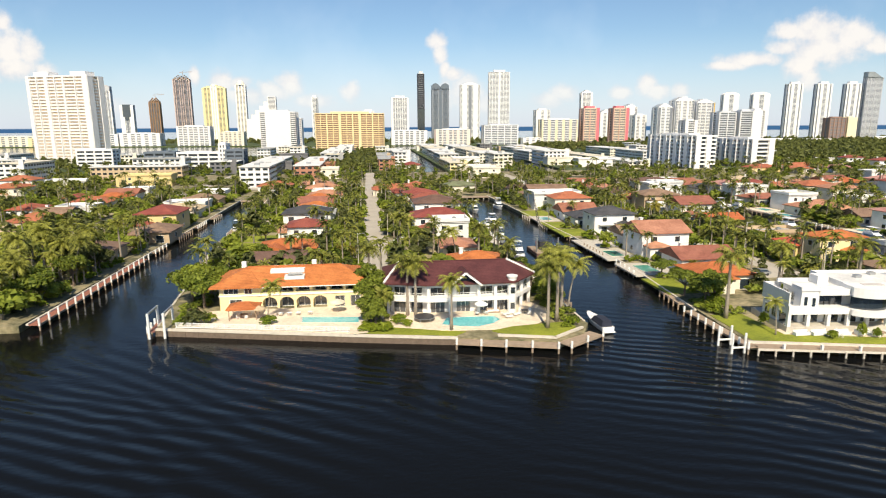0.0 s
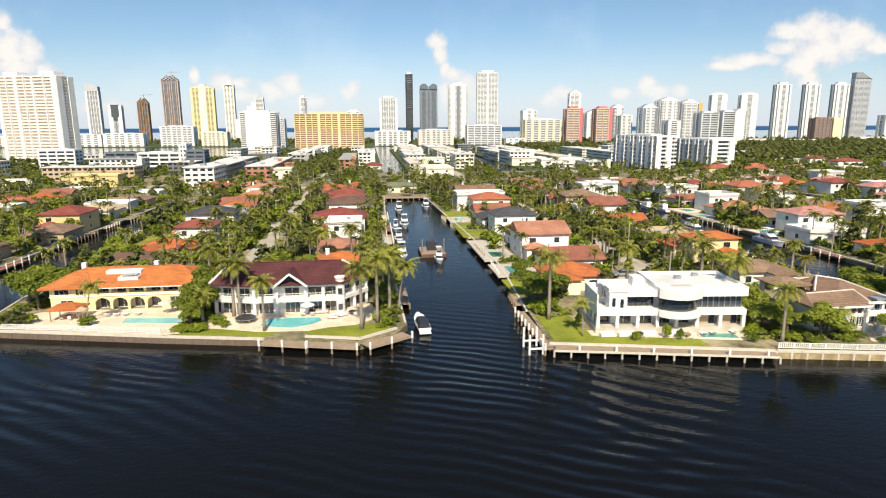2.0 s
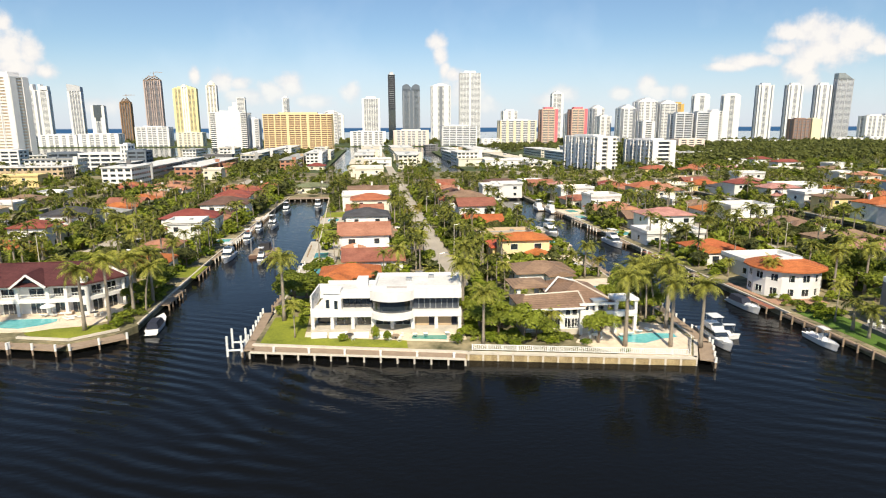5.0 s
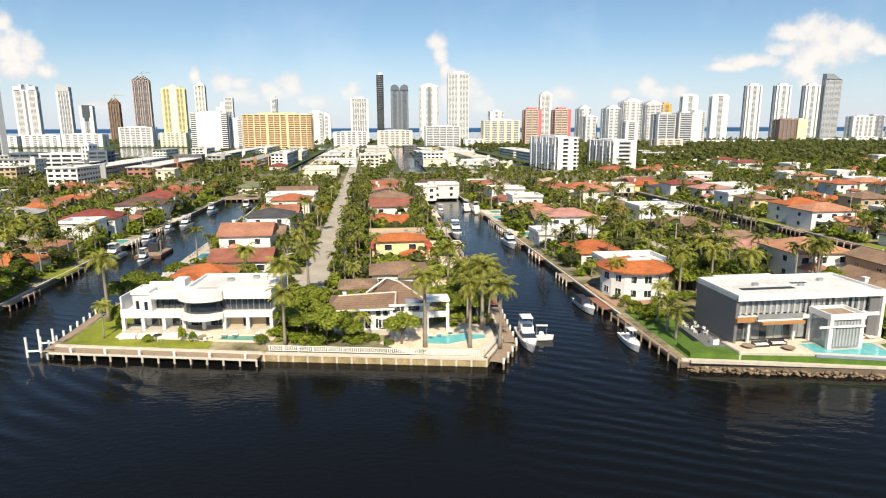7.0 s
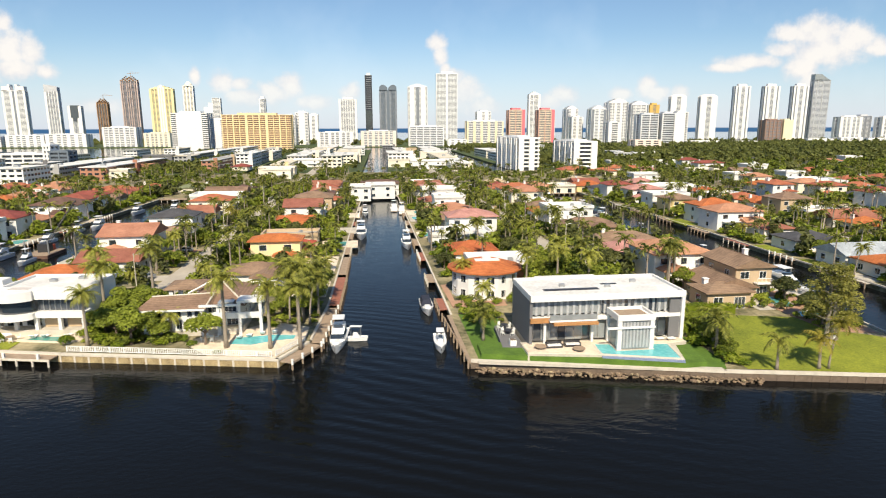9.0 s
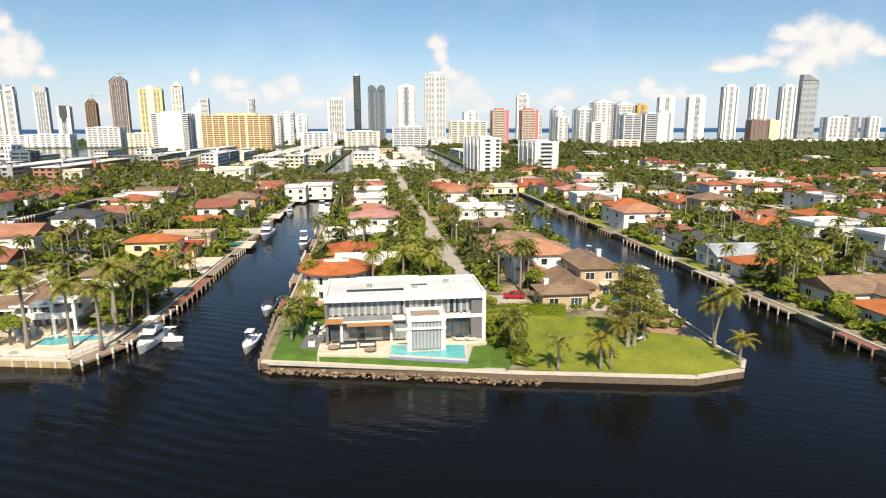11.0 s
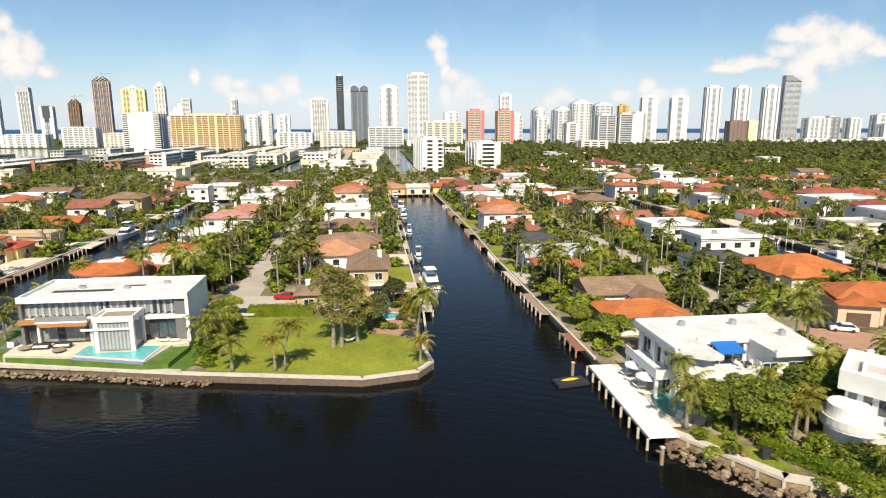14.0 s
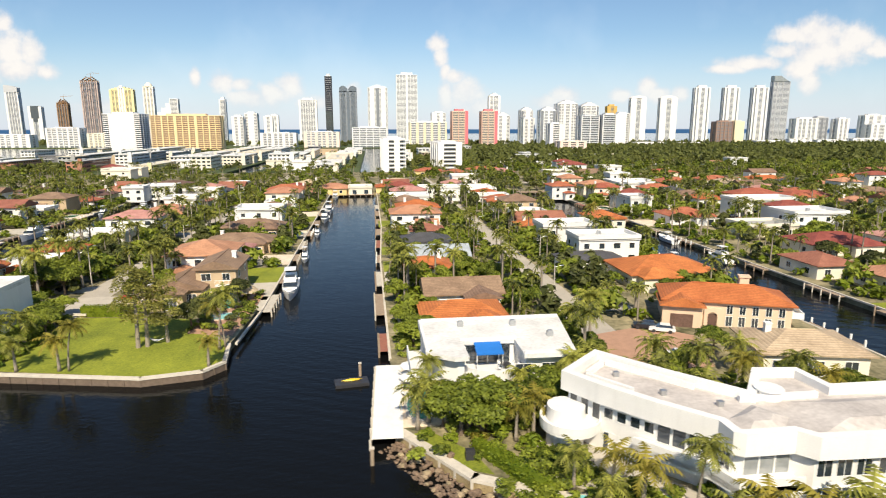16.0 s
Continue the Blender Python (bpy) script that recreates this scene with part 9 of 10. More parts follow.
def long_villa():
    J = Build("villa", 290, 22, "long white angular villa with stepped flat roofs", "house", "waterside houses", Z0)
    claim(272, 4, 322, 36)
    plan = [(276.4, 30.0), (279.0, 26.4), (282.9, 21.7), (287.1, 17.3), (287.2, 15.4), (287.9, 14.9), (292.6, 14.9), (294.0, 13.5), (299.8, 13.3), (318, 13.1), (318, 22.0), (302.2, 22.2), (301.6, 26.8), (297.8, 27.2), (293.6, 21.6), (287.0, 28.2), (281.7, 35.0)]
    top = [(275.5, 30.2), (278.3, 26.0), (282.3, 21.1), (286.4, 16.8), (286.5, 14.6), (287.4, 14.0), (292.3, 14.0), (293.6, 12.6), (299.6, 12.4), (319, 12.2), (319, 22.9), (303.0, 23.1), (302.5, 27.7), (297.4, 28.3), (293.2, 22.8), (287.4, 29.2), (281.7, 36.1)]
    bm = bmesh.new()
    prism(bm, plan, 1.0, 7.2)
    J.put("wall", M_WHITE, bm)
    bm = bmesh.new()
    prism(bm, [(x + (0.12 if x < 290 else 0), y) for x, y in plan], 7.0, 8.3)
    J.put("roof", ROOF["pinkish"], bm)
    n = len(top)
    bm = bmesh.new()
    # one continuous parapet with its inner face set in
    inner = []
    for i in range(n):
        p, c, q = Vector(top[i - 1]), Vector(top[i]), Vector(top[(i + 1) % n])
        d1, d2 = (c - p).normalized(), (q - c).normalized()
        n1, n2 = Vector((-d1.y, d1.x)), Vector((-d2.y, d2.x))
        m = (n1 + n2)
        m = m / max(0.5, m.dot(m) / 2 * 1.0) if m.length > 0.2 else n1
        inner.append(c + m * 0.95)
    r = [[bm.verts.new((x, y, z)) for x, y in ps] for ps, z in (([tuple(v) for v in inner], 6.95), (top, 6.95), (top, 9.2), ([tuple(v) for v in inner], 9.2), ([tuple(v) for v in inner], 8.0))]
    for a, b in zip(r, r[1:]):
        for i in range(n):
            bm.faces.new((a[i], a[(i + 1) % n], b[(i + 1) % n], b[i]))
    J.put("parapet", M_WHITE, bm)
    # sloped raised roof sections
    for pts, apex in (([(288.4, 15.4), (292.2, 15.4), (294.6, 18.2), (292.8, 21.2), (288.6, 18.6)], (291.2, 17.8)), ([(295.0, 14.4), (311, 13.9), (311, 21.2), (296.4, 21.4)], (303, 17.8))):
        bm = bmesh.new()
        lo = [bm.verts.new((x, y, 8.3)) for x, y in pts]
        hi = [bm.verts.new((apex[0] + (x - apex[0]) * 0.45, apex[1] + (y - apex[1]) * 0.45, 8.95)) for x, y in pts]
        for i in range(len(pts)):
            j = (i + 1) % len(pts)
            bm.faces.new((lo[i], lo[j], hi[j], hi[i]))
        bm.faces.new(hi)
        J.put("raised_roof", ROOF["pinkish"], bm)
    for p, q in (((278.4, 29.6), (281.8, 25.2)), ((282.0, 33.2), (288.8, 25.4)), ((278.6, 30.2), (281.6, 33.2)), ((291.8, 22.0), (300.6, 22.0))):
        L = math.dist(p, q)
        bm = boxes((0, -0.22, 8.25, L, 0.22, 8.95))
        bmesh.ops.rotate(bm, verts=bm.verts, matrix=Matrix.Rotation(math.atan2(q[1] - p[1], q[0] - p[0]), 3, "Z"))
        bmesh.ops.translate(bm, verts=bm.verts, vec=(p[0], p[1], 0))
        J.put("roof_kerb", M_WHITE, bm)
    bm = bmesh.new()
    rod(bm, (295.5, 22.6, 8.3), (295.5, 22.6, 9.3), 1.3, n=20)
    rod(bm, (295.5, 22.6, 9.3), (295.5, 22.6, 9.4), 1.5, n=20)
    J.put("roof_light", M_WHITE, bm)
    for x, y in ((284.5, 24.2), (289.0, 21.0), (281.5, 29.5)):
        J.box("roof_vent", M_STEEL, (x, y, 8.3, x + 0.6, y + 0.5, 8.9))
    # windows along the two garden faces
    def face(p, q, rows, count, w, h, z, mull=2, pane=None):
        an = math.degrees(math.atan2(q[1] - p[1], q[0] - p[0]))
        for i in range(count):
            t = (i + 0.5) / count
            J.win(p[0] + (q[0] - p[0]) * t, p[1] + (q[1] - p[1]) * t, z, w, h, an, mull, pane_mat=pane)
    face((276.4, 30.0), (279.0, 26.4), 1, 3, 0.9, 1.9, 4.8, 1, M_GLASS)
    face((279.0, 26.4), (282.9, 21.7), 1, 4, 1.0, 1.1, 5.3, 1, M_GLASS)
    face((279.0, 26.4), (287.1, 17.3), 1, 5, 1.8, 2.1, 1.5, 2, M_GLASS_DK)
    face((282.9, 21.7), (287.1, 17.3), 1, 4, 1.25, 2.0, 4.7, 1, M_GLASS_DK)
    face((287.1, 17.3), (287.2, 15.4), 1, 1, 1.3, 2.1, 4.6, 2)
    face((287.9, 14.9), (292.6, 14.9), 1, 3, 1.4, 2.2, 4.6, 1, M_GLASS_SKY)
    face((287.9, 14.9), (292.6, 14.9), 1, 3, 1.3, 2.0, 1.5, 2, M_GLASS_DK)
    face((294.0, 13.5), (299.8, 13.3), 1, 3, 1.4, 1.9, 4.8, 2)
    face((294.0, 13.5), (299.8, 13.3), 1, 3, 1.6, 2.1, 1.5, 2, M_GLASS_DK)
    face((299.8, 13.3), (318, 13.1), 1, 7, 1.6, 1.9, 4.8, 2)
    face((287.2, 28.4), (281.9, 34.8), 1, 3, 1.2, 1.2, 5.2, 2)
    # balconies and drum terrace
    bm = bmesh.new()
    prism(bm, [(281.6, 23.0), (280.4, 21.6), (285.4, 15.8), (286.4, 12.9), (292.8, 12.9), (292.8, 15.0), (287.3, 15.1), (287.2, 17.4)], 3.9, 4.5)
    J.put("balcony", M_WHITE, bm)
    for (xa, ya), (xb, yb) in zip([(280.4, 21.6), (285.4, 15.8), (286.4, 12.9)], [(285.4, 15.8), (286.4, 12.9), (292.8, 12.9)]):
        L, an = math.dist((xa, ya), (xb, yb)), math.atan2(yb - ya, xb - xa)
        bm = boxes((0, 0, 3.7, L, 0.22, 5.25))
        bmesh.ops.rotate(bm, verts=bm.verts, matrix=Matrix.Rotation(an, 3, "Z"))
        bmesh.ops.translate(bm, verts=bm.verts, vec=(xa, ya, 0))
        J.put("balcony_front", M_WHITE, bm)
    bm = bmesh.new()
    rod(bm, (275.6, 28.4, 1.0), (275.6, 28.4, 5.9), 2.1, n=28)
    rod(bm, (275.9, 27.8, 3.7), (275.9, 27.8, 4.2), 3.3, n=28)
    J.put("drum_terrace", M_WHITE, bm)
    J.put("drum_parapet", M_WHITE, curved_band(275.9, 27.8, 3.35, 0, math.pi * 2, 4.0, 4.9, 0.2, 28))
    # garden
    pave("terrace_9", [(270.6, 22.4), (276, 18.4), (282, 13.6), (284, 10), (290, 7.4), (318, 3.0), (318, 13.2), (294, 13.4), (287, 15.2), (282, 22), (277, 30), (272, 29)], Z0 + 0.1, M_DRIVE, "sandy stone terrace below the villa")
    pool(ring(279.8, 15.6, 3.6, 2.0, 22, 0.14, 1.0), Z0 + 0.11, M_POOLG, "free-form green-blue garden pool")
    pool(ring(273.2, 17.4, 1.6, 1.0, 18, 0.1, 0.5), Z0 + 0.11, M_POOLW, "small turquoise garden pool")
    pave("garden_path", [(268.0, 21.4), (270.4, 19.0), (273.4, 15.6), (276.0, 13.0), (277.0, 13.8), (274.4, 16.6), (271.6, 20.0), (269.0, 22.4)], Z0 + 0.06, M_PATIO, "winding pale gravel garden path", "path")
    pave("lawn_7", [(257.8, 32.4), (263.6, 24.4), (266.4, 23.0), (265, 27.5), (261, 32.4)], Z0 + 0.05, M_LAWN, "small patch of mown grass behind the seawall", "lawn")
    claim(257, 18, 274, 34)
    # utility box and lamp on the grass
    o = thing("grill", 264.4, 26.2, Z0 + 0.05, 0, "black covered garden grill", "grill")
    part("body", boxes((-0.5, -0.35, 0, 0.5, 0.35, 0.85)), M_DARK, o)
    part("lid", boxes((-0.5, -0.3, 0.86, 0.5, 0.3, 1.15)), M_DARK, o)
    o = thing("garden_rock", 262.4, 26.8, Z0 + 0.05, 0, "pale rounded garden rock", "rock")
    p = part("stone", rock_mesh(31), None, o)
    p.matrix_basis = pose(0, 0, 0.25)
    for x, y, s, k in ((262.4, 33.6, 0.8, 1), (264.2, 31.4, 1.1, 4), (266.6, 31.0, 1.05, 1), (264.0, 35.4, 0.8, 2), (265.6, 33.4, 1.0, 1), (268.0, 33.8, 1.0, 4), (270.0, 32.0, 0.95, 1), (267.0, 35.0, 0.65, 0), (272.2, 33.8, 0.85, 4), (274.6, 34.6, 1.0, 1), (277.4, 35.0, 1.1, 4), (280.4, 36.2, 1.1, 1), (270.6, 35.6, 0.55, 3), (282.4, 40.6, 0.8, 4)):
        tree(x, y, s, kind=k, tall=0.95)
    for k, x, y, s in (("young", 260.8, 34.8, 1.25), ("young", 259.4, 33.4, 1.15), ("coconut", 262.2, 38.6, 0.7), ("young", 273.0, 38.4, 1.0), ("coconut", 279.4, 35.6, 0.75), ("young", 272.6, 30.6, 1.1), ("young", 270.2, 29.4, 1.0), ("young", 277.0, 18.4, 1.0), ("coconut", 283.6, 14.6, 0.8), ("young", 278.4, 14.8, 1.15), ("young", 273.6, 19.6, 0.9),
                       ("young", 286.4, 8.8, 1.2), ("young", 289.4, 6.4, 1.3), ("young", 293.2, 6.4, 1.4), ("young", 297.2, 5.4, 1.4), ("young", 283.6, 9.6, 1.0), ("young", 301.4, 4.8, 1.4), ("young", 275.2, 14.6, 0.8), ("young", 279.8, 36.4, 1.2), ("date", 283.2, 38.6, 1.0), ("young", 286.4, 35.2, 1.2)):
        palm(k, x, y, s, pick=rng.choice((0, 1, 2)))
    for x, y, r, h in ((266.2, 29.4, 1.3, 1.3), (267.4, 27.2, 1.3, 1.4), (268.4, 24.8, 1.2, 1.2), (269.4, 22.6, 1.1, 1.0), (271.2, 20.0, 1.0, 1.0), (268.6, 30.6, 1.5, 1.8), (271.6, 27.4, 1.6, 1.9), (263.0, 30.2, 1.0, 1.0), (260.4, 31.8, 0.9, 0.9), (273.4, 22.6, 1.2, 1.1), (276.4, 20.8, 1.2, 1.4), (279.6, 18.6, 1.1, 1.2), (282.6, 16.8, 1.1, 1.4), (272.2, 15.2, 1.4, 1.2), (275.4, 12.4, 1.5, 1.3), (279.4, 11.2, 1.5, 1.4), (283.4, 8.2, 1.6, 1.4), (288.0, 7.6, 1.6, 1.6), (291.6, 8.4, 1.5, 1.8), (295.0, 7.4, 1.5, 2.0), (299.0, 6.6, 1.6, 2.0), (304, 6.0, 1.6, 2.2), (286.0, 16.8, 1.0, 1.4), (270.0, 17.2, 1.5, 1.1), (267.2, 20.6, 1.2, 0.9)):
        bush(x, y, r, h, M_LEAF if int(x) % 3 == 0 else M_PALMY if int(x) % 7 == 0 else None, seed=int(x))
    hedge(265.4, 28.4, 270.6, 19.2, 1.4, 1.5, "clipped hedge curving down to the seawall")


awning_villa()
long_villa()
seawall("seawall_4", [(257, 33), (264, 22.5), (290, 9), (334, -10)], True, "concrete seawall above a slope of boulders", cap=1.2)
riprap("riprap", [(257.4, 31.6), (264, 21.6), (290, 8.0), (320, -5)], 190, "brown tumbled boulders below the seawall", 2.6, (0.6, 1.15))
rock_bed("rock_slope", [(257.0, 32.6), (263.8, 22.2), (290, 8.6), (320, -4.4)], 14, "brown stones heaped against the seawall", 2.8, (0.3, 0.75))

# lush gardens along the canal bank
gr = random.Random(8)
for i in range(44):
    x, y = gr.uniform(258.6, 288), gr.uniform(57, 118)
    if is_free(x, y, 0.6):
        if i % 4 == 0:
            palm(gr.choice(("coconut", "royal", "young")), x, y, gr.uniform(0.75, 1.05))
        else:
            tree(x, y, gr.uniform(0.6, 0.95), kind=gr.choice((0, 1, 3, 4)), tall=gr.uniform(0.85, 1.05))
# planting behind the long villa and round the forecourt
for k, x, y, s in (("date", 288.4, 33.6, 1.15), ("date", 291.6, 40.2, 1.2), ("young", 293.8, 31.4, 1.2), ("coconut", 298.6, 33.2, 0.8), ("date", 297.2, 38.8, 1.1), ("young", 301.8, 36.0, 1.2), ("coconut", 306.4, 33.0, 0.8), ("young", 310.2, 31.0, 1.2), ("royal", 284.2, 46.2, 0.9), ("royal", 287.2, 52.0, 0.95), ("coconut", 285.4, 56.6, 0.8), ("young", 283.4, 41.6, 1.3), ("young", 306.2, 43.6, 1.1)):
    palm(k, x, y, s)
for x, y, s, k in ((283.2, 44.0, 0.85, 1), (285.4, 49.4, 0.9, 4), (284.0, 53.6, 0.85, 1), (286.6, 40.4, 0.8, 0), (290.2, 36.0, 0.75, 4), (294.2, 41.4, 0.8, 0), (299.0, 44.4, 0.75, 3), (307.4, 51.6, 0.8, 0), (295.0, 34.4, 0.8, 1), (299.4, 30.6, 0.85, 4), (304.6, 30.2, 0.8, 1), (309.0, 27.6, 0.9, 0), (314.0, 30.4, 0.9, 4), (286.0, 60.0, 0.9, 1), (309.8, 36.6, 0.8, 1)):
    tree(x, y, s, kind=k)
for x, y in ((288.6, 44.0), (289.4, 48.6), (289.0, 57.6), (287.4, 37.8), (293.6, 43.0), (299.8, 43.6), (303.4, 40.6), (296.8, 30.2), (302.8, 32.6), (308.0, 40.0), (312.6, 35.6)):
    bush(x, y, rng.uniform(1.2, 1.8), rng.uniform(1.1, 1.8), seed=int(x))
claim(282, 30, 300, 62)
# the tile-roofed house set askew behind the forecourt
def peach_villa():
    ob = thing("villa", 307, 67.3, Z0, -21.3, "peach villa with an orange tile roof and a brown garage door", "house", "waterside houses")
    claim(305, 56, 330, 80)
    part("wall", boxes((0, 0, -0.3, 21, 10, 4.5), (-0.4, -1.6, -0.3, 6.2, 0.002, 3.9)), WALL["peach"], ob)
    bm = bmesh.new()
    hip_roof(bm, 21, 10, 4.7, 2.1)
    part("roof", mesh_of("roof", bm, ROOF["orange"]), None, ob).matrix_basis = pose(10.5, 5, 0)
    bm = bmesh.new()
    hip_roof(bm, 6.6, 7.0, 4.1, 1.5, 0.6, True)
    part("wing_roof", mesh_of("wing_roof", bm, ROOF["orange"]), None, ob).matrix_basis = pose(2.9, 1.6, 0)
    bm = bmesh.new()
    rod(bm, (5.1, 5, 6.8), (15.9, 5, 6.8), 0.14, n=6)
    part("ridge", bm, ROOF["orange"], ob)
    part("chimney", boxes((13.4, 5.4, 4.5, 15.0, 6.8, 8.0), (13.2, 5.2, 8.0, 15.2, 7.0, 8.3)), WALL["peach"], ob)
    part("garage_door", boxes((1.0, -1.72, 0.0, 4.8, -1.62, 2.4)), ROOF["brown"], ob, "brown panelled garage door")
    bm = bmesh.new()
    pierced(bm, 6.8, 9.6, -0.2, 3.3, -0.35, -0.02, [(7.4, 9.0, 0.0, 2.7)])
    arch_fill(bm, 7.4, 9.0, 1.9, 2.7, -0.36, -0.03)
    part("porch", bm, WALL["peach"], ob)
    part("door", boxes((7.5, -0.03, 0, 8.9, -0.005, 2.3)), ROOF["brown"], ob, "dark timber front door")
    for i in range(5):
        window(ob, 11.0 + i * 2.1, 0, 2.5, 0.9, 1.5, 0, 2, pane_mat=M_GLASS)
        window(ob, 11.0 + i * 2.1, 0, 0.3, 1.0, 1.7, 0, 2, pane_mat=M_GLASS_DK)
    for y in (3, 7):
        window(ob, 21, y, 2.2, 1.2, 1.4, 90, 2)
    bal = part("balcony", boxes((21, 1.0, 2.1, 23.2, 6.5, 2.35)), M_TRIM, ob)
    part("railing", boxes((23.0, 1.0, 2.35, 23.2, 6.5, 3.2), (21, 1.0, 2.35, 23.0, 1.2, 3.2)), M_TRIM, bal)


peach_villa()
# parked vehicles and paving behind
M_WCAR = mat("white_car_paint", (0.75, 0.75, 0.75), 0.25, 0.03, 2.0, 0.0)
M_BCAR = mat("dark_car_paint", (0.02, 0.022, 0.028), 0.25, 0.05, 2.0, 0.0)
M_SCAR = mat("silver_car_paint", (0.42, 0.43, 0.45), 0.3, 0.05, 2.0, 0.0, 0.5)
pave("drive_4", [(290.4, 46), (296.6, 44), (305, 47), (309, 60), (303, 66), (296.6, 64), (290.4, 62)], Z0 + 0.05, M_PAVER, "reddish paved forecourt", "driveway")
claim(290, 44, 308, 66)
car(300.9, 50.6, 70, M_WCAR, "white pickup parked on the forecourt", pickup=True)
car(302.4, 64.6, 66, M_BCAR, "black car parked by a garage")
car(304.4, 62.6, 66, M_WCAR, "white car parked by a garage")

# ---- along the canals: docks, boats, poles, cars ----
WALLSIDE = {-62.0: -1, -40.5: 1, 39.5: -1, 61.5: 1, 141.0: -1, 159.0: 1, 233.5: -1, 257.0: 1, 333.0: -1, 354.0: 1}  # wall x, and on which side its land lies (1: land to +x)
for wx, side in WALLSIDE.items():
    tag = "canal_wall_%d" % (list(WALLSIDE).index(wx) + 1)
    if side > 0:
        y0 = 108 if wx == -40.5 else 118 if wx < 50 else 104 if wx < 100 else 90 if wx < 200 else 56
        ys = [END] + [y for y in (194, 186, 182, 141, 125) if y > y0 and wx in BEND] + [y0]
    else:
        y0 = 112 if wx < 0 else 100 if wx < 50 else 80 if wx < 200 else 66 if wx < 300 else 20
        ys = [y0] + [y for y in (84, 100, 122, 155, 194) if y > y0 and wx in BEND] + [END]
    seawall(tag, [(edge_x(wx, y), y) for y in ys], False, "pale concrete canal wall", cap=0.4)
    y = {-62.0: 176, -40.5: 140, 39.5: 112, 61.5: 108, 141.0: 150, 159.0: 94, 233.5: 84, 257.0: 60, 333.0: 30, 354.0: 40}[wx]
    k = 0
    while y < END - 60:
        L = rng.uniform(7, 15)
        deck = rng.choice((M_WOOD, M_WOOD, M_REDWOOD, M_WOOD, M_CONC))
        word = {"weathered_decking": "grey timber", "red_brown_decking": "red-brown timber", "pale_concrete": "concrete", "bleached_decking": "bleached timber"}[deck.name]
        wide = rng.uniform(0.9, 1.7)
        if side > 0:
            dock(edge_x(wx, y + L), y + L, edge_x(wx, y), y, "%s private dock with posts on the canal" % word, deck=deck, wide=wide, step=rng.choice((2.4, 3.2)), tall=rng.choice((0.1, 0.3, 0.9)), white=rng.random() < 0.6)
        else:
            dock(edge_x(wx, y), y, edge_x(wx, y + L), y + L, "%s private dock with posts on the canal" % word, deck=deck, wide=wide, step=rng.choice((2.4, 3.2)), tall=rng.choice((0.1, 0.3, 0.9)), white=rng.random() < 0.6)
        if rng.random() < 0.20 and not (wx == 257.0 and y < 115):
            ln = rng.choice((6.5, 7.5, 9.0, 11.0))
            boat(edge_x(wx, y) - side * (wide + 0.9 + ln * 0.15), y + L / 2, 180 if rng.random() < 0.6 else 0, ln, rng.choice(("open", "open", "canvas", "cruiser")) if ln < 9.5 else "cruiser")
        y += L + rng.uniform(7, 16)
        k += 1
# the near-left dock with its row of white posts
dock(-62.0, 112, -62.0, 168, "long red-brown dock with a row of white posts", deck=M_REDWOOD, wide=1.8, step=3.6, tall=1.3)
# the yachts that stand out
for x, y, turn, ln, st in ((155.4, 165, 180, 12.5, "cruiser"), (141.2, 184, 180, 15, "yacht"), (142.4, 236, 180, 9, "cruiser"), (36.0 + 9, 214, 180, 11, "cruiser"), (57.6, 262, 180, 11, "cruiser"),
                           (236.6, 209, 180, 12, "cruiser"), (236.8, 232, 180, 14, "cruiser"), (236.8, 286, 180, 11, "cruiser"), (45.0, 252, 180, 12, "cruiser"), (-46.2, 214, 180, 9, "cruiser"), (170 - 12, 240, 0, 12, "cruiser"), (350.5, 150, 0, 11, "open"), (350.2, 120, 0, 10, "cruiser")):
    boat(x, y, turn, ln, st)


def work_barge():
    b = Build("crane_barge", 50.0, 165, "rusty work barge with a black lattice crane", "barge")
    b.box("hull", ROOF["brown"], (46.4, 160, -0.4, 53.6, 171, 0.9))
    b.box("deck", M_WOOD, (46.6, 160.2, 0.9, 53.4, 170.8, 1.0))
    b.box("cab", M_DARK, (48.6, 165, 1.0, 51.4, 168, 3.4))
    b.box("engine_house", ROOF["red"], (48.8, 168, 1.0, 51.2, 170, 2.6))
    bm = bmesh.new()
    for dx in (-0.4, 0.4):
        for dz in (0, 0.8):
            rod(bm, (50 + dx, 167, 2.4 + dz), (51.8 + dx * 0.3, 184, 13.6 + dz * 0.3), 0.06, n=4)
    for i in range(14):
        t, u = i / 14, (i + 1) / 14
        rod(bm, (49.6 + 1.8 * t, 167 + 17 * t, 2.4 + 11.2 * t), (50.4 + 1.8 * u, 167 + 17 * u, 3.2 + 11.2 * u), 0.04, n=4)
    b.put("boom", M_DARK, bm)
    for x in (46.9, 53.1):
        bm = bmesh.new()
        rod(bm, (x, 162, -1), (x, 162, 5), 0.22, n=8)
        b.put("spud", M_STEEL, bm)
    boat(50.8, 154.5, 180, 7.5, "cruiser", "small white tug boat beside the barge")


work_barge()


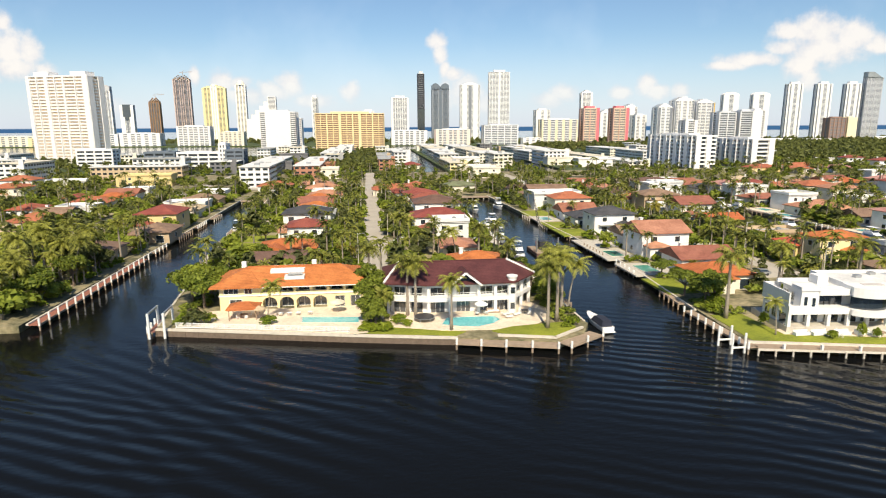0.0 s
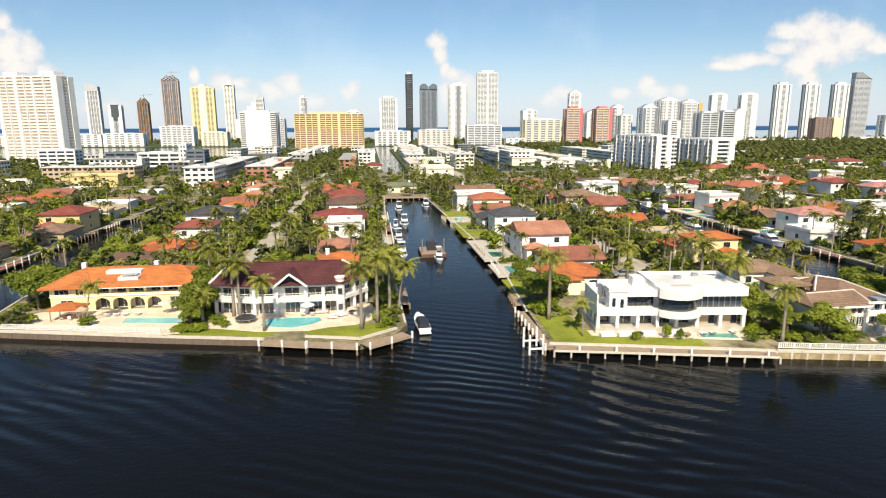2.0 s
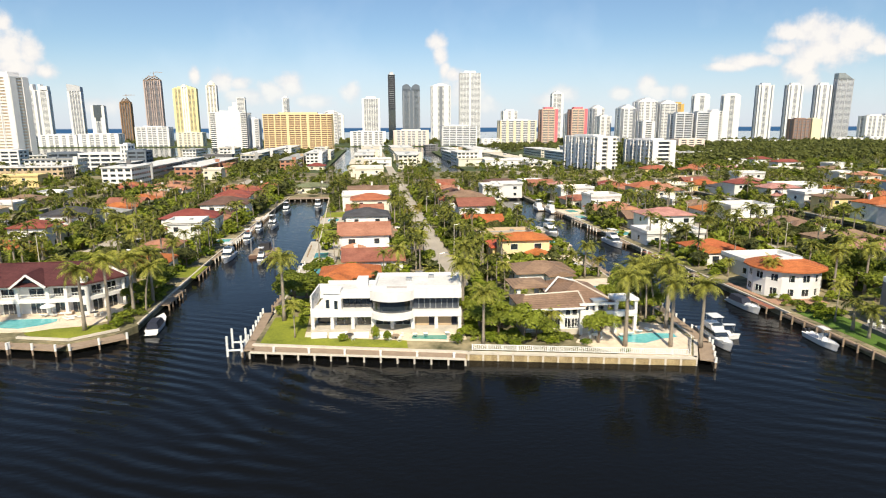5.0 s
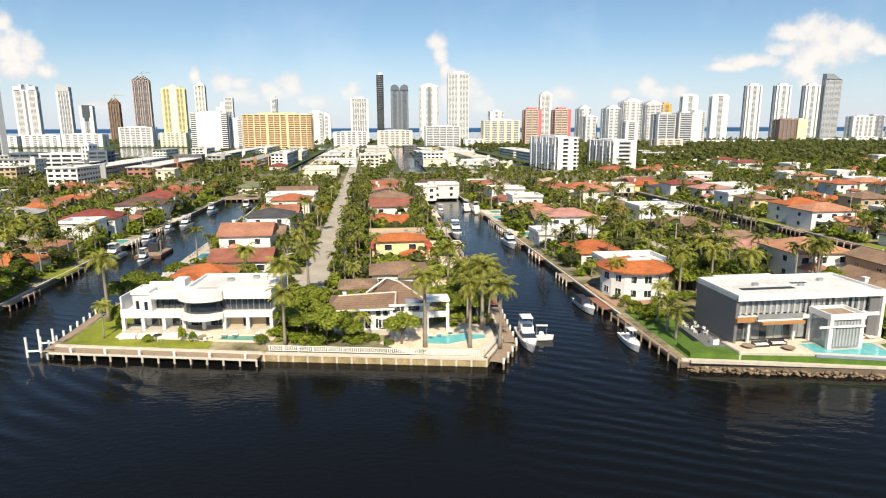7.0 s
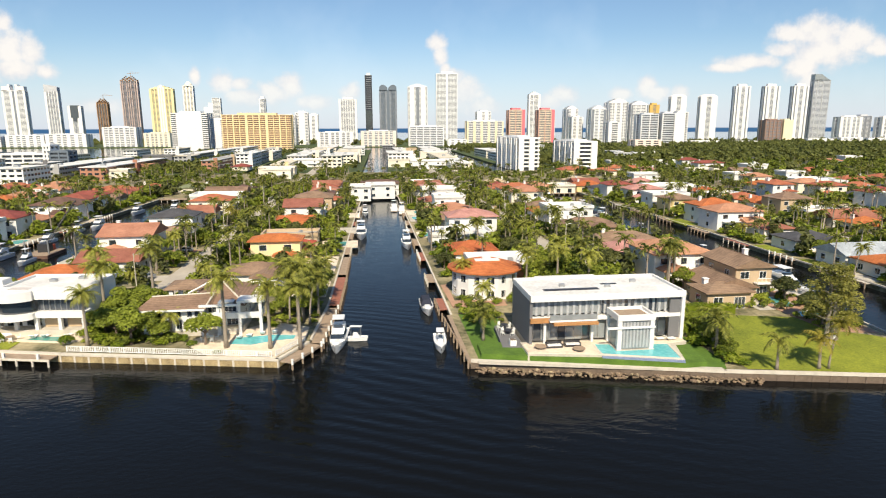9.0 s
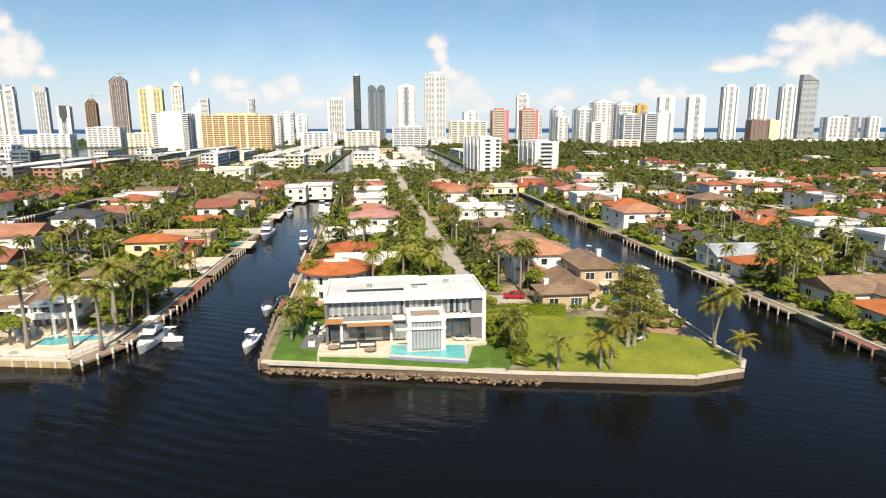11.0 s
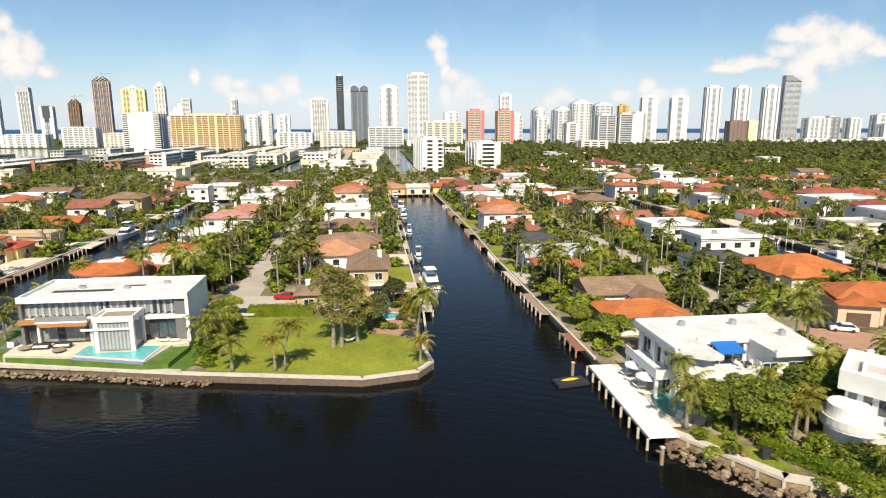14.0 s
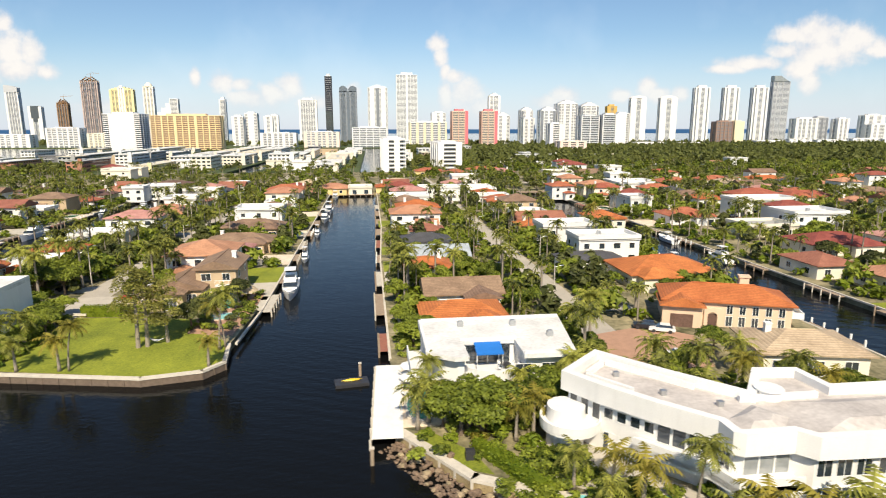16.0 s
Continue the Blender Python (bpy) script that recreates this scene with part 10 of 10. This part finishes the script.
def bridge_house():
    b = Build("canal_house", 150.0, 303, "white arcaded house standing over the canal's end", "house", "waterside houses")
    claim(138, 296, 162, 312)
    bm = bmesh.new()
    ar = [(141.2 + i * 2.6, 143.2 + i * 2.6, 1.2, 3.6) for i in range(7)]
    up = [(141.5 + i * 2.6, 142.9 + i * 2.6, 5.0, 6.6) for i in range(7)]
    pierced(bm, 140.4, 160.0, 0.9, 7.4, 300.0, 300.5, ar + up)
    b.put("front_wall", M_WHITE, bm)
    for x0, x1, za, zb in ar:
        bm = bmesh.new()
        arch_fill(bm, x0, x1, 2.6, zb, 299.98, 300.48)
        b.put("arch", M_WHITE, bm)
    b.box("wall", M_WHITE, (140.4, 303, 0.9, 160, 312, 7.4))
    for i in range(7):
        b.win(142.2 + i * 2.6, 303, 4.9, 1.5, 1.6, 0, 2)
        b.win(142.2 + i * 2.6, 303, 1.5, 1.7, 2.0, 0, 2)
    b.box("floor_slab", M_CONC, (140.4, 300, 4.1, 160, 303, 4.4))
    b.box("deck", M_CONC, (139.6, 297.2, 0.7, 160.8, 303, 1.0))
    for i in range(9):
        bm = bmesh.new()
        rod(bm, (140.2 + i * 2.5, 297.6, -1.5), (140.2 + i * 2.5, 297.6, 0.7), 0.25, n=8)
        b.put("piling", M_CONC, bm)
    b.put("roof", ROOF["brown"], roof_over([(139.6, 299.2), (160.8, 299.2), (160.8, 313), (139.6, 313)], [(146, 306), (154.5, 306)], 7.6, 1.6))


bridge_house()
for wx0, wx1, name in ((39.5, 61.5, "a"), (233.5, 257.0, "b"), (-62.0, -40.5, "c"), (333, 354, "d")):
    dk = Build("canal_deck", (wx0 + wx1) / 2, 300, "timber deck on piles across the canal's end", "deck")
    dk.box("decking", M_WOOD, (wx0, 296.5, 0.9, wx1, 304, 1.15))
    for i in range(8):
        bm = bmesh.new()
        x = wx0 + 1.2 + (wx1 - wx0 - 2.4) * i / 7
        rod(bm, (x, 296.9, -1.4), (x, 296.9, 0.9), 0.2, n=8)
        dk.put("piling", M_CONC, bm)

# street furniture and cars
for k, sx in STREETS.items():
    for i in range(5):
        y = (160, 150, 112, 108, 76, 90)[k] + i * 40
        if y < 330:
            lamp_post(sx + (4.4 if i % 2 else -4.4), y, rng.uniform(7.5, 9.5))
    for i in range(5):
        y = (160, 150, 126, 108, 76, 90)[k] + i * 34 + rng.uniform(-4, 4)
        s = rng.choice((-1, 1))
        m, w = rng.choice(((M_WCAR, "white"), (M_BCAR, "black"), (M_SCAR, "silver"), (M_WCAR, "white")))
        pave("drive_%d_%d" % (k, i + 10), [(sx + s * 3.2, y - 2.6), (sx + s * 12, y - 2.6), (sx + s * 12, y + 2.6), (sx + s * 3.2, y + 2.6)] if s > 0 else [(sx - 12, y - 2.6), (sx - 3.2, y - 2.6), (sx - 3.2, y + 2.6), (sx - 12, y + 2.6)], Z0 + 0.04, rng.choice((M_DRIVE, M_PAVER)), "paved driveway off the street", "driveway")
        if is_free(sx + s * 8, y, 1.0):
            car(sx + s * 8.0, y, 90 + rng.uniform(-5, 5), m, "%s car parked on a driveway" % w)
        claim(sx + min(s * 3, s * 12), y - 2.8, sx + max(s * 3, s * 12), y + 2.8)

# ---- canal-side yards: lawns, paving and pools between the houses and the water ----
r = random.Random(77)
yard = 0
for x, y, w, d in list(HOUSES):
    if y > 240 or not -70 < x < 430:
        continue
    wall = min(WALLSIDE, key=lambda q: abs(q - x))
    s = 1 if wall > x else -1
    x0, x1 = sorted((x + s * (w / 2 + 0.9), wall - s * 0.6))
    if x1 - x0 < 2.5 or x1 - x0 > 20 or r.random() < 0.5:
        continue
    y0, y1 = y - d / 2 - r.uniform(0, 2), y + d / 2 + r.uniform(0, 1.5)
    if not is_free((x0 + x1) / 2, (y0 + y1) / 2, -0.5):
        continue
    yard += 1
    if r.random() < 0.35:
        pave("yard_lawn_%d" % yard, [(x0, y0), (x1, y0), (x1, y1), (x0, y1)], Z0 + 0.05, M_LAWN, "small mown lawn down to the canal", "lawn")
    else:
        pave("yard_paving_%d" % yard, [(x0, y0), (x1, y0), (x1, y1), (x0, y1)], Z0 + 0.05, r.choice((M_PATIO, M_PATIO, M_CONC)), "paved yard down to the canal", "paving")
        if x1 - x0 > 4 and r.random() < 0.6:
            cx, cy = (x0 + x1) / 2, (y0 + y1) / 2
            hw, hd = min(2.0, (x1 - x0) / 2 - 0.9), min(3.6, (y1 - y0) / 2 - 1)
            pool(ring(cx, cy, hw, hd, 16, 0.06) if r.random() < 0.5 else [(cx - hw, cy - hd), (cx + hw, cy - hd), (cx + hw, cy + hd), (cx - hw, cy + hd)], Z0 + 0.06, r.choice((M_POOLW, M_POOLG)), "small blue swimming pool in a canal yard")
    claim(x0 + 0.8, y0 + 0.8, x1 - 0.8, y1 - 0.8)

# ---- planting over the gardens ----
RANGES = {0: (-180, -65), 1: (-38, 37), 2: (64, 138), 3: (161.5, 231), 4: (259.5, 330.5), 5: (356.5, 470)}
hero_y = {0: 116, 1: 128, 2: 112, 3: 100, 4: 66, 5: 40}  # the planted fronts are laid out by hand
near_palms, near_trees, mid_trees, far_palms, far_trees, shrubs = [], [], [], [], [], []
for k, (xa, xb) in RANGES.items():
    sx = STREETS[k]
    for i in range(2500):
        y = rng.uniform(hero_y[k], END + 40)
        if k in SIDE:
            xa, xb = edge_x(SIDE[k][0], y) + 2.5, edge_x(SIDE[k][1], y) - 2.5
        x = rng.uniform(xa, xb)
        if not is_free(x, y, 0.2):
            continue
        u = rng.random()
        if u < 0.09:
            (near_palms if y < 215 else far_palms).append((x, y))
        elif u < 0.43 and is_free(x, y, 0.7) and abs(x - sx) > 4.6:
            (near_trees if y < 205 else mid_trees).append((x, y))
        elif u < 0.85:
            shrubs.append((x, y, Z0, rng.uniform(0.8, 1.8), rng.uniform(0, 6.28)))
    # rows along the street, and growth leaning over the canal walls
    y = hero_y[k] + 8
    while y < END:
        for s in (-1, 1):
            x = sx + s * rng.uniform(4.8, 7.5)
            if is_free(x, y, 0.5) and rng.random() < 0.8:
                (near_palms if rng.random() < 0.35 and y < 215 else near_trees if y < 205 else mid_trees).append((x, y))
        if k in SIDE:
            xa, xb = edge_x(SIDE[k][0], y) + 2.5, edge_x(SIDE[k][1], y) - 2.5
        for x in (xa + rng.uniform(-0.6, 2.5), xb - rng.uniform(-0.6, 2.5)):
            if is_free(x, y, 0.2) and rng.random() < 0.9:
                shrubs.append((x, y, Z0, rng.uniform(0.9, 2.0), rng.uniform(0, 6.28)))
                u = rng.random()
                if u < 0.28:
                    (near_palms if y < 215 else far_palms).append((x, y + 2))
                elif u < 0.62:
                    (near_trees if y < 205 else mid_trees).append((x + (1.2 if x < sx else -1.2), y + 1))
        y += rng.uniform(2.5, 5)
rng.shuffle(near_palms)
rng.shuffle(near_trees)
for i, (x, y) in enumerate(near_palms):
    if i < 150:
        palm(rng.choice(("royal", "coconut", "young", "young", "far", "date")), x, y, rng.uniform(0.65, 1.0))
    else:
        far_palms.append((x, y))
for i, (x, y) in enumerate(near_trees):
    if i < 170:
        tree(x, y, rng.uniform(0.55, 1.05), tall=rng.uniform(0.8, 1.05))
    else:
        mid_trees.append((x, y))
# beyond the canals: gardens, street trees, then the wooded park
for i in range(3400):
    x, y = rng.uniform(-330, 900), rng.uniform(END, 505)
    if y > 425 and any(lo < x < hi for lo, hi in ((34, 72), (128, 168), (238, 276))):
        continue
    if is_free(x, y, 1.5):
        (far_palms if rng.random() < 0.2 else far_trees).append((x, y))
for i in range(2200):
    x, y = (rng.uniform(-330, -185), rng.uniform(120, END)) if i % 2 else (rng.uniform(470, 800), rng.uniform(60, END))
    if is_free(x, y, 1.0):
        (far_palms if rng.random() < 0.25 else far_trees).append((x, y))

r = random.Random(14)
for i in range(46):
    x, y = r.uniform(-112, -65.5), r.uniform(113, 158)
    if i % 2:
        palm(r.choice(("royal", "coconut", "royal", "far")), x, y, r.uniform(0.8, 1.15))
    else:
        tree(x, y, r.uniform(0.9, 1.5), kind=r.choice((0, 2, 4, 5)), tall=r.uniform(0.9, 1.2))
beds = []
for x0, y0, x1, y1, count in ((32.6, 100, 37.2, 107, 14), (33.0, 107, 37.2, 126, 40), (-36.4, 108, -31, 128, 26), (-1.4, 100, 3.0, 126, 34), (96.6, 81.5, 104.4, 104, 60), (62.8, 99, 70, 112, 30), (124, 87.5, 134, 106, 50), (100, 80.4, 113, 83.4, 26), (96.4, 100, 112, 112, 40),
                              (222.6, 72.5, 231.6, 98, 46), (209, 86.4, 222, 92, 24), (257.6, 56, 262.5, 76, 30), (196.9, 59.5, 199.6, 83, 30), (161, 84, 168, 100, 22), (258.8, 23.5, 273, 34, 24), (270, 33, 282, 36.6, 34), (272, 8.4, 300, 13, 80), (266, 14, 282, 19.5, 50), (270.5, 19.5, 277, 26, 30)):
    for i in range(count):
        beds.append((rng.uniform(x0, x1), rng.uniform(y0, y1), Z0 + 0.05, rng.uniform(0.6, 1.25), rng.uniform(0, 6.28)))
for h in range(2):
    v, f = leaf_cloud(190 + h, [(0, 0, 0.55, 0.75), (0.5, 0.2, 0.5, 0.5), (-0.45, 0.25, 0.45, 0.55), (0.1, -0.5, 0.8, 0.45)], 150, 0.20, tri=True)
    scatter((v, f), beds[h::2], "planted_beds", (M_LEAF, M_LEAF3)[h], ("mid-green shrubs", "sunny yellow-green shrubs")[h] + " crowding the villa gardens", "shrubs")
v, f = leaf_cloud(91, [(0, 0, 0.55, 0.75), (0.5, 0.2, 0.4, 0.5), (-0.45, 0.25, 0.4, 0.55)], 34, 0.42, tri=True)
scatter((v, f), shrubs, "garden_shrubs", M_HEDGE, "bright green garden shrubs and hedges", "shrubs")
# three habits of tree: a round dome, a wide flat spread, a tall loose one
HABITS = ([(0, 0, 3.6, 2.0), (1.3, 0.4, 3.0, 1.4), (-1.2, 0.7, 3.1, 1.5), (0.2, -1.3, 2.8, 1.4), (0.4, 0.9, 4.5, 1.1)],
          [(0, 0, 3.4, 1.8), (2.2, 0.5, 3.0, 1.5), (-2.1, 0.4, 3.2, 1.6), (0.3, -2.0, 2.9, 1.5), (-0.4, 2.0, 3.1, 1.5)],
          [(0, 0, 3.0, 1.5), (0.5, 0.3, 4.6, 1.4), (-0.5, -0.2, 5.8, 1.1), (0.9, -0.6, 2.6, 1.1), (-1.0, 0.5, 2.9, 1.2)])
WORDS = ("round-headed", "wide spreading", "tall loose")
for h, blob in enumerate(HABITS):
    v, f = leaf_cloud(92 + h, blob, 95, 0.85, tri=True)
    scatter((v, f), [(x, y, Z0 - 0.8, rng.uniform(0.6, 1.15) * (1.3 if x > 300 else 1), rng.uniform(0, 6.28)) for x, y in far_trees[h::3]], "far_trees", (M_LEAF, M_LEAF2, M_LEAF)[h], WORDS[h] + " green trees between the far houses", "trees")
    v, f = leaf_cloud(96 + h, blob, 190, 0.60, tri=True)
    scatter((v, f), [(x, y, Z0 - 0.8, rng.choice((0.45, 0.55, 0.7, 0.85, 1.15)) * rng.uniform(0.9, 1.1), rng.uniform(0, 6.28)) for x, y in mid_trees[h::3]], "garden_trees", (M_LEAF, M_LEAF3, M_LEAF2)[h], WORDS[h] + " trees crowding the gardens", "trees")
blob = HABITS[0]
pv, pf = [], []
rr = random.Random(5)
for i in range(11):
    frond(pv, pf, (0, 0, 8.2), 2.4 * i, 1.1 - 0.12 * i, 3.0, 1.8, 4, 0.95, rr)
tri = [q[:3] for q in pf] + [(q[0], q[2], q[3]) for q in pf if len(q) == 4]
P = [(x, y, Z0, rng.uniform(0.7, 1.15), rng.uniform(0, 6.28)) for x, y in far_palms]
scatter(([tuple(p) for p in pv], tri), P, "far_palm_crowns", M_PALM, "palm crowns rising between the far houses", "palm trees")
tv = [(math.cos(a) * r, math.sin(a) * r, z) for z, r in ((0, 0.24), (8.2, 0.15)) for a in (0, 1.57, 3.14, 4.71)]
tf = [(0, 1, 5, 4), (1, 2, 6, 5), (2, 3, 7, 6), (3, 0, 4, 7)]
scatter((tv, tf), P, "far_palm_trunks", M_TRUNK, "grey trunks of the far palms", "palm trees")
# wooded land far off
woods = []
for i in range(9000):
    x, y = rng.uniform(-420, 1500), rng.uniform(505, 1090)
    if not is_free(x, y, 3):
        continue
    if x < 282 and not (is_free(x, y, 3.5) and rng.random() < 0.85):
        continue
    if 38 < x < 72 or 134 < x < 180 or 242 < x < 280 or (x < -100 and y > 690) or (x < 282 and y > 940):
        continue
    woods.append((x, y, Z0 - 1.0, rng.uniform(1.0, 1.9) if x > 300 else rng.uniform(0.8, 1.3), rng.uniform(0, 6.28)))
for i in range(90):
    x, y = rng.uniform(-26, 6), rng.uniform(474, 660)
    if is_free(x, y, 2):
        woods.append((x, y, Z0 - 1.0, rng.uniform(1.0, 1.5), rng.uniform(0, 6.28)))
for i in range(1200):
    x = rng.uniform(-900, 1900)
    y = rng.uniform(0, 1) * 300 + (1255 - 0.14 * x if x < 60 else 1185 - 0.11 * x)
    if is_free(x, y, 3):
        woods.append((x, y, Z0 - 1.0, rng.uniform(1.2, 2.2), rng.uniform(0, 6.28)))
v, f = leaf_cloud(93, blob, 50, 1.25, tri=True)
scatter((v, f), woods, "woodland", M_WOODS, "wide dark green belt of woodland", "woodland")
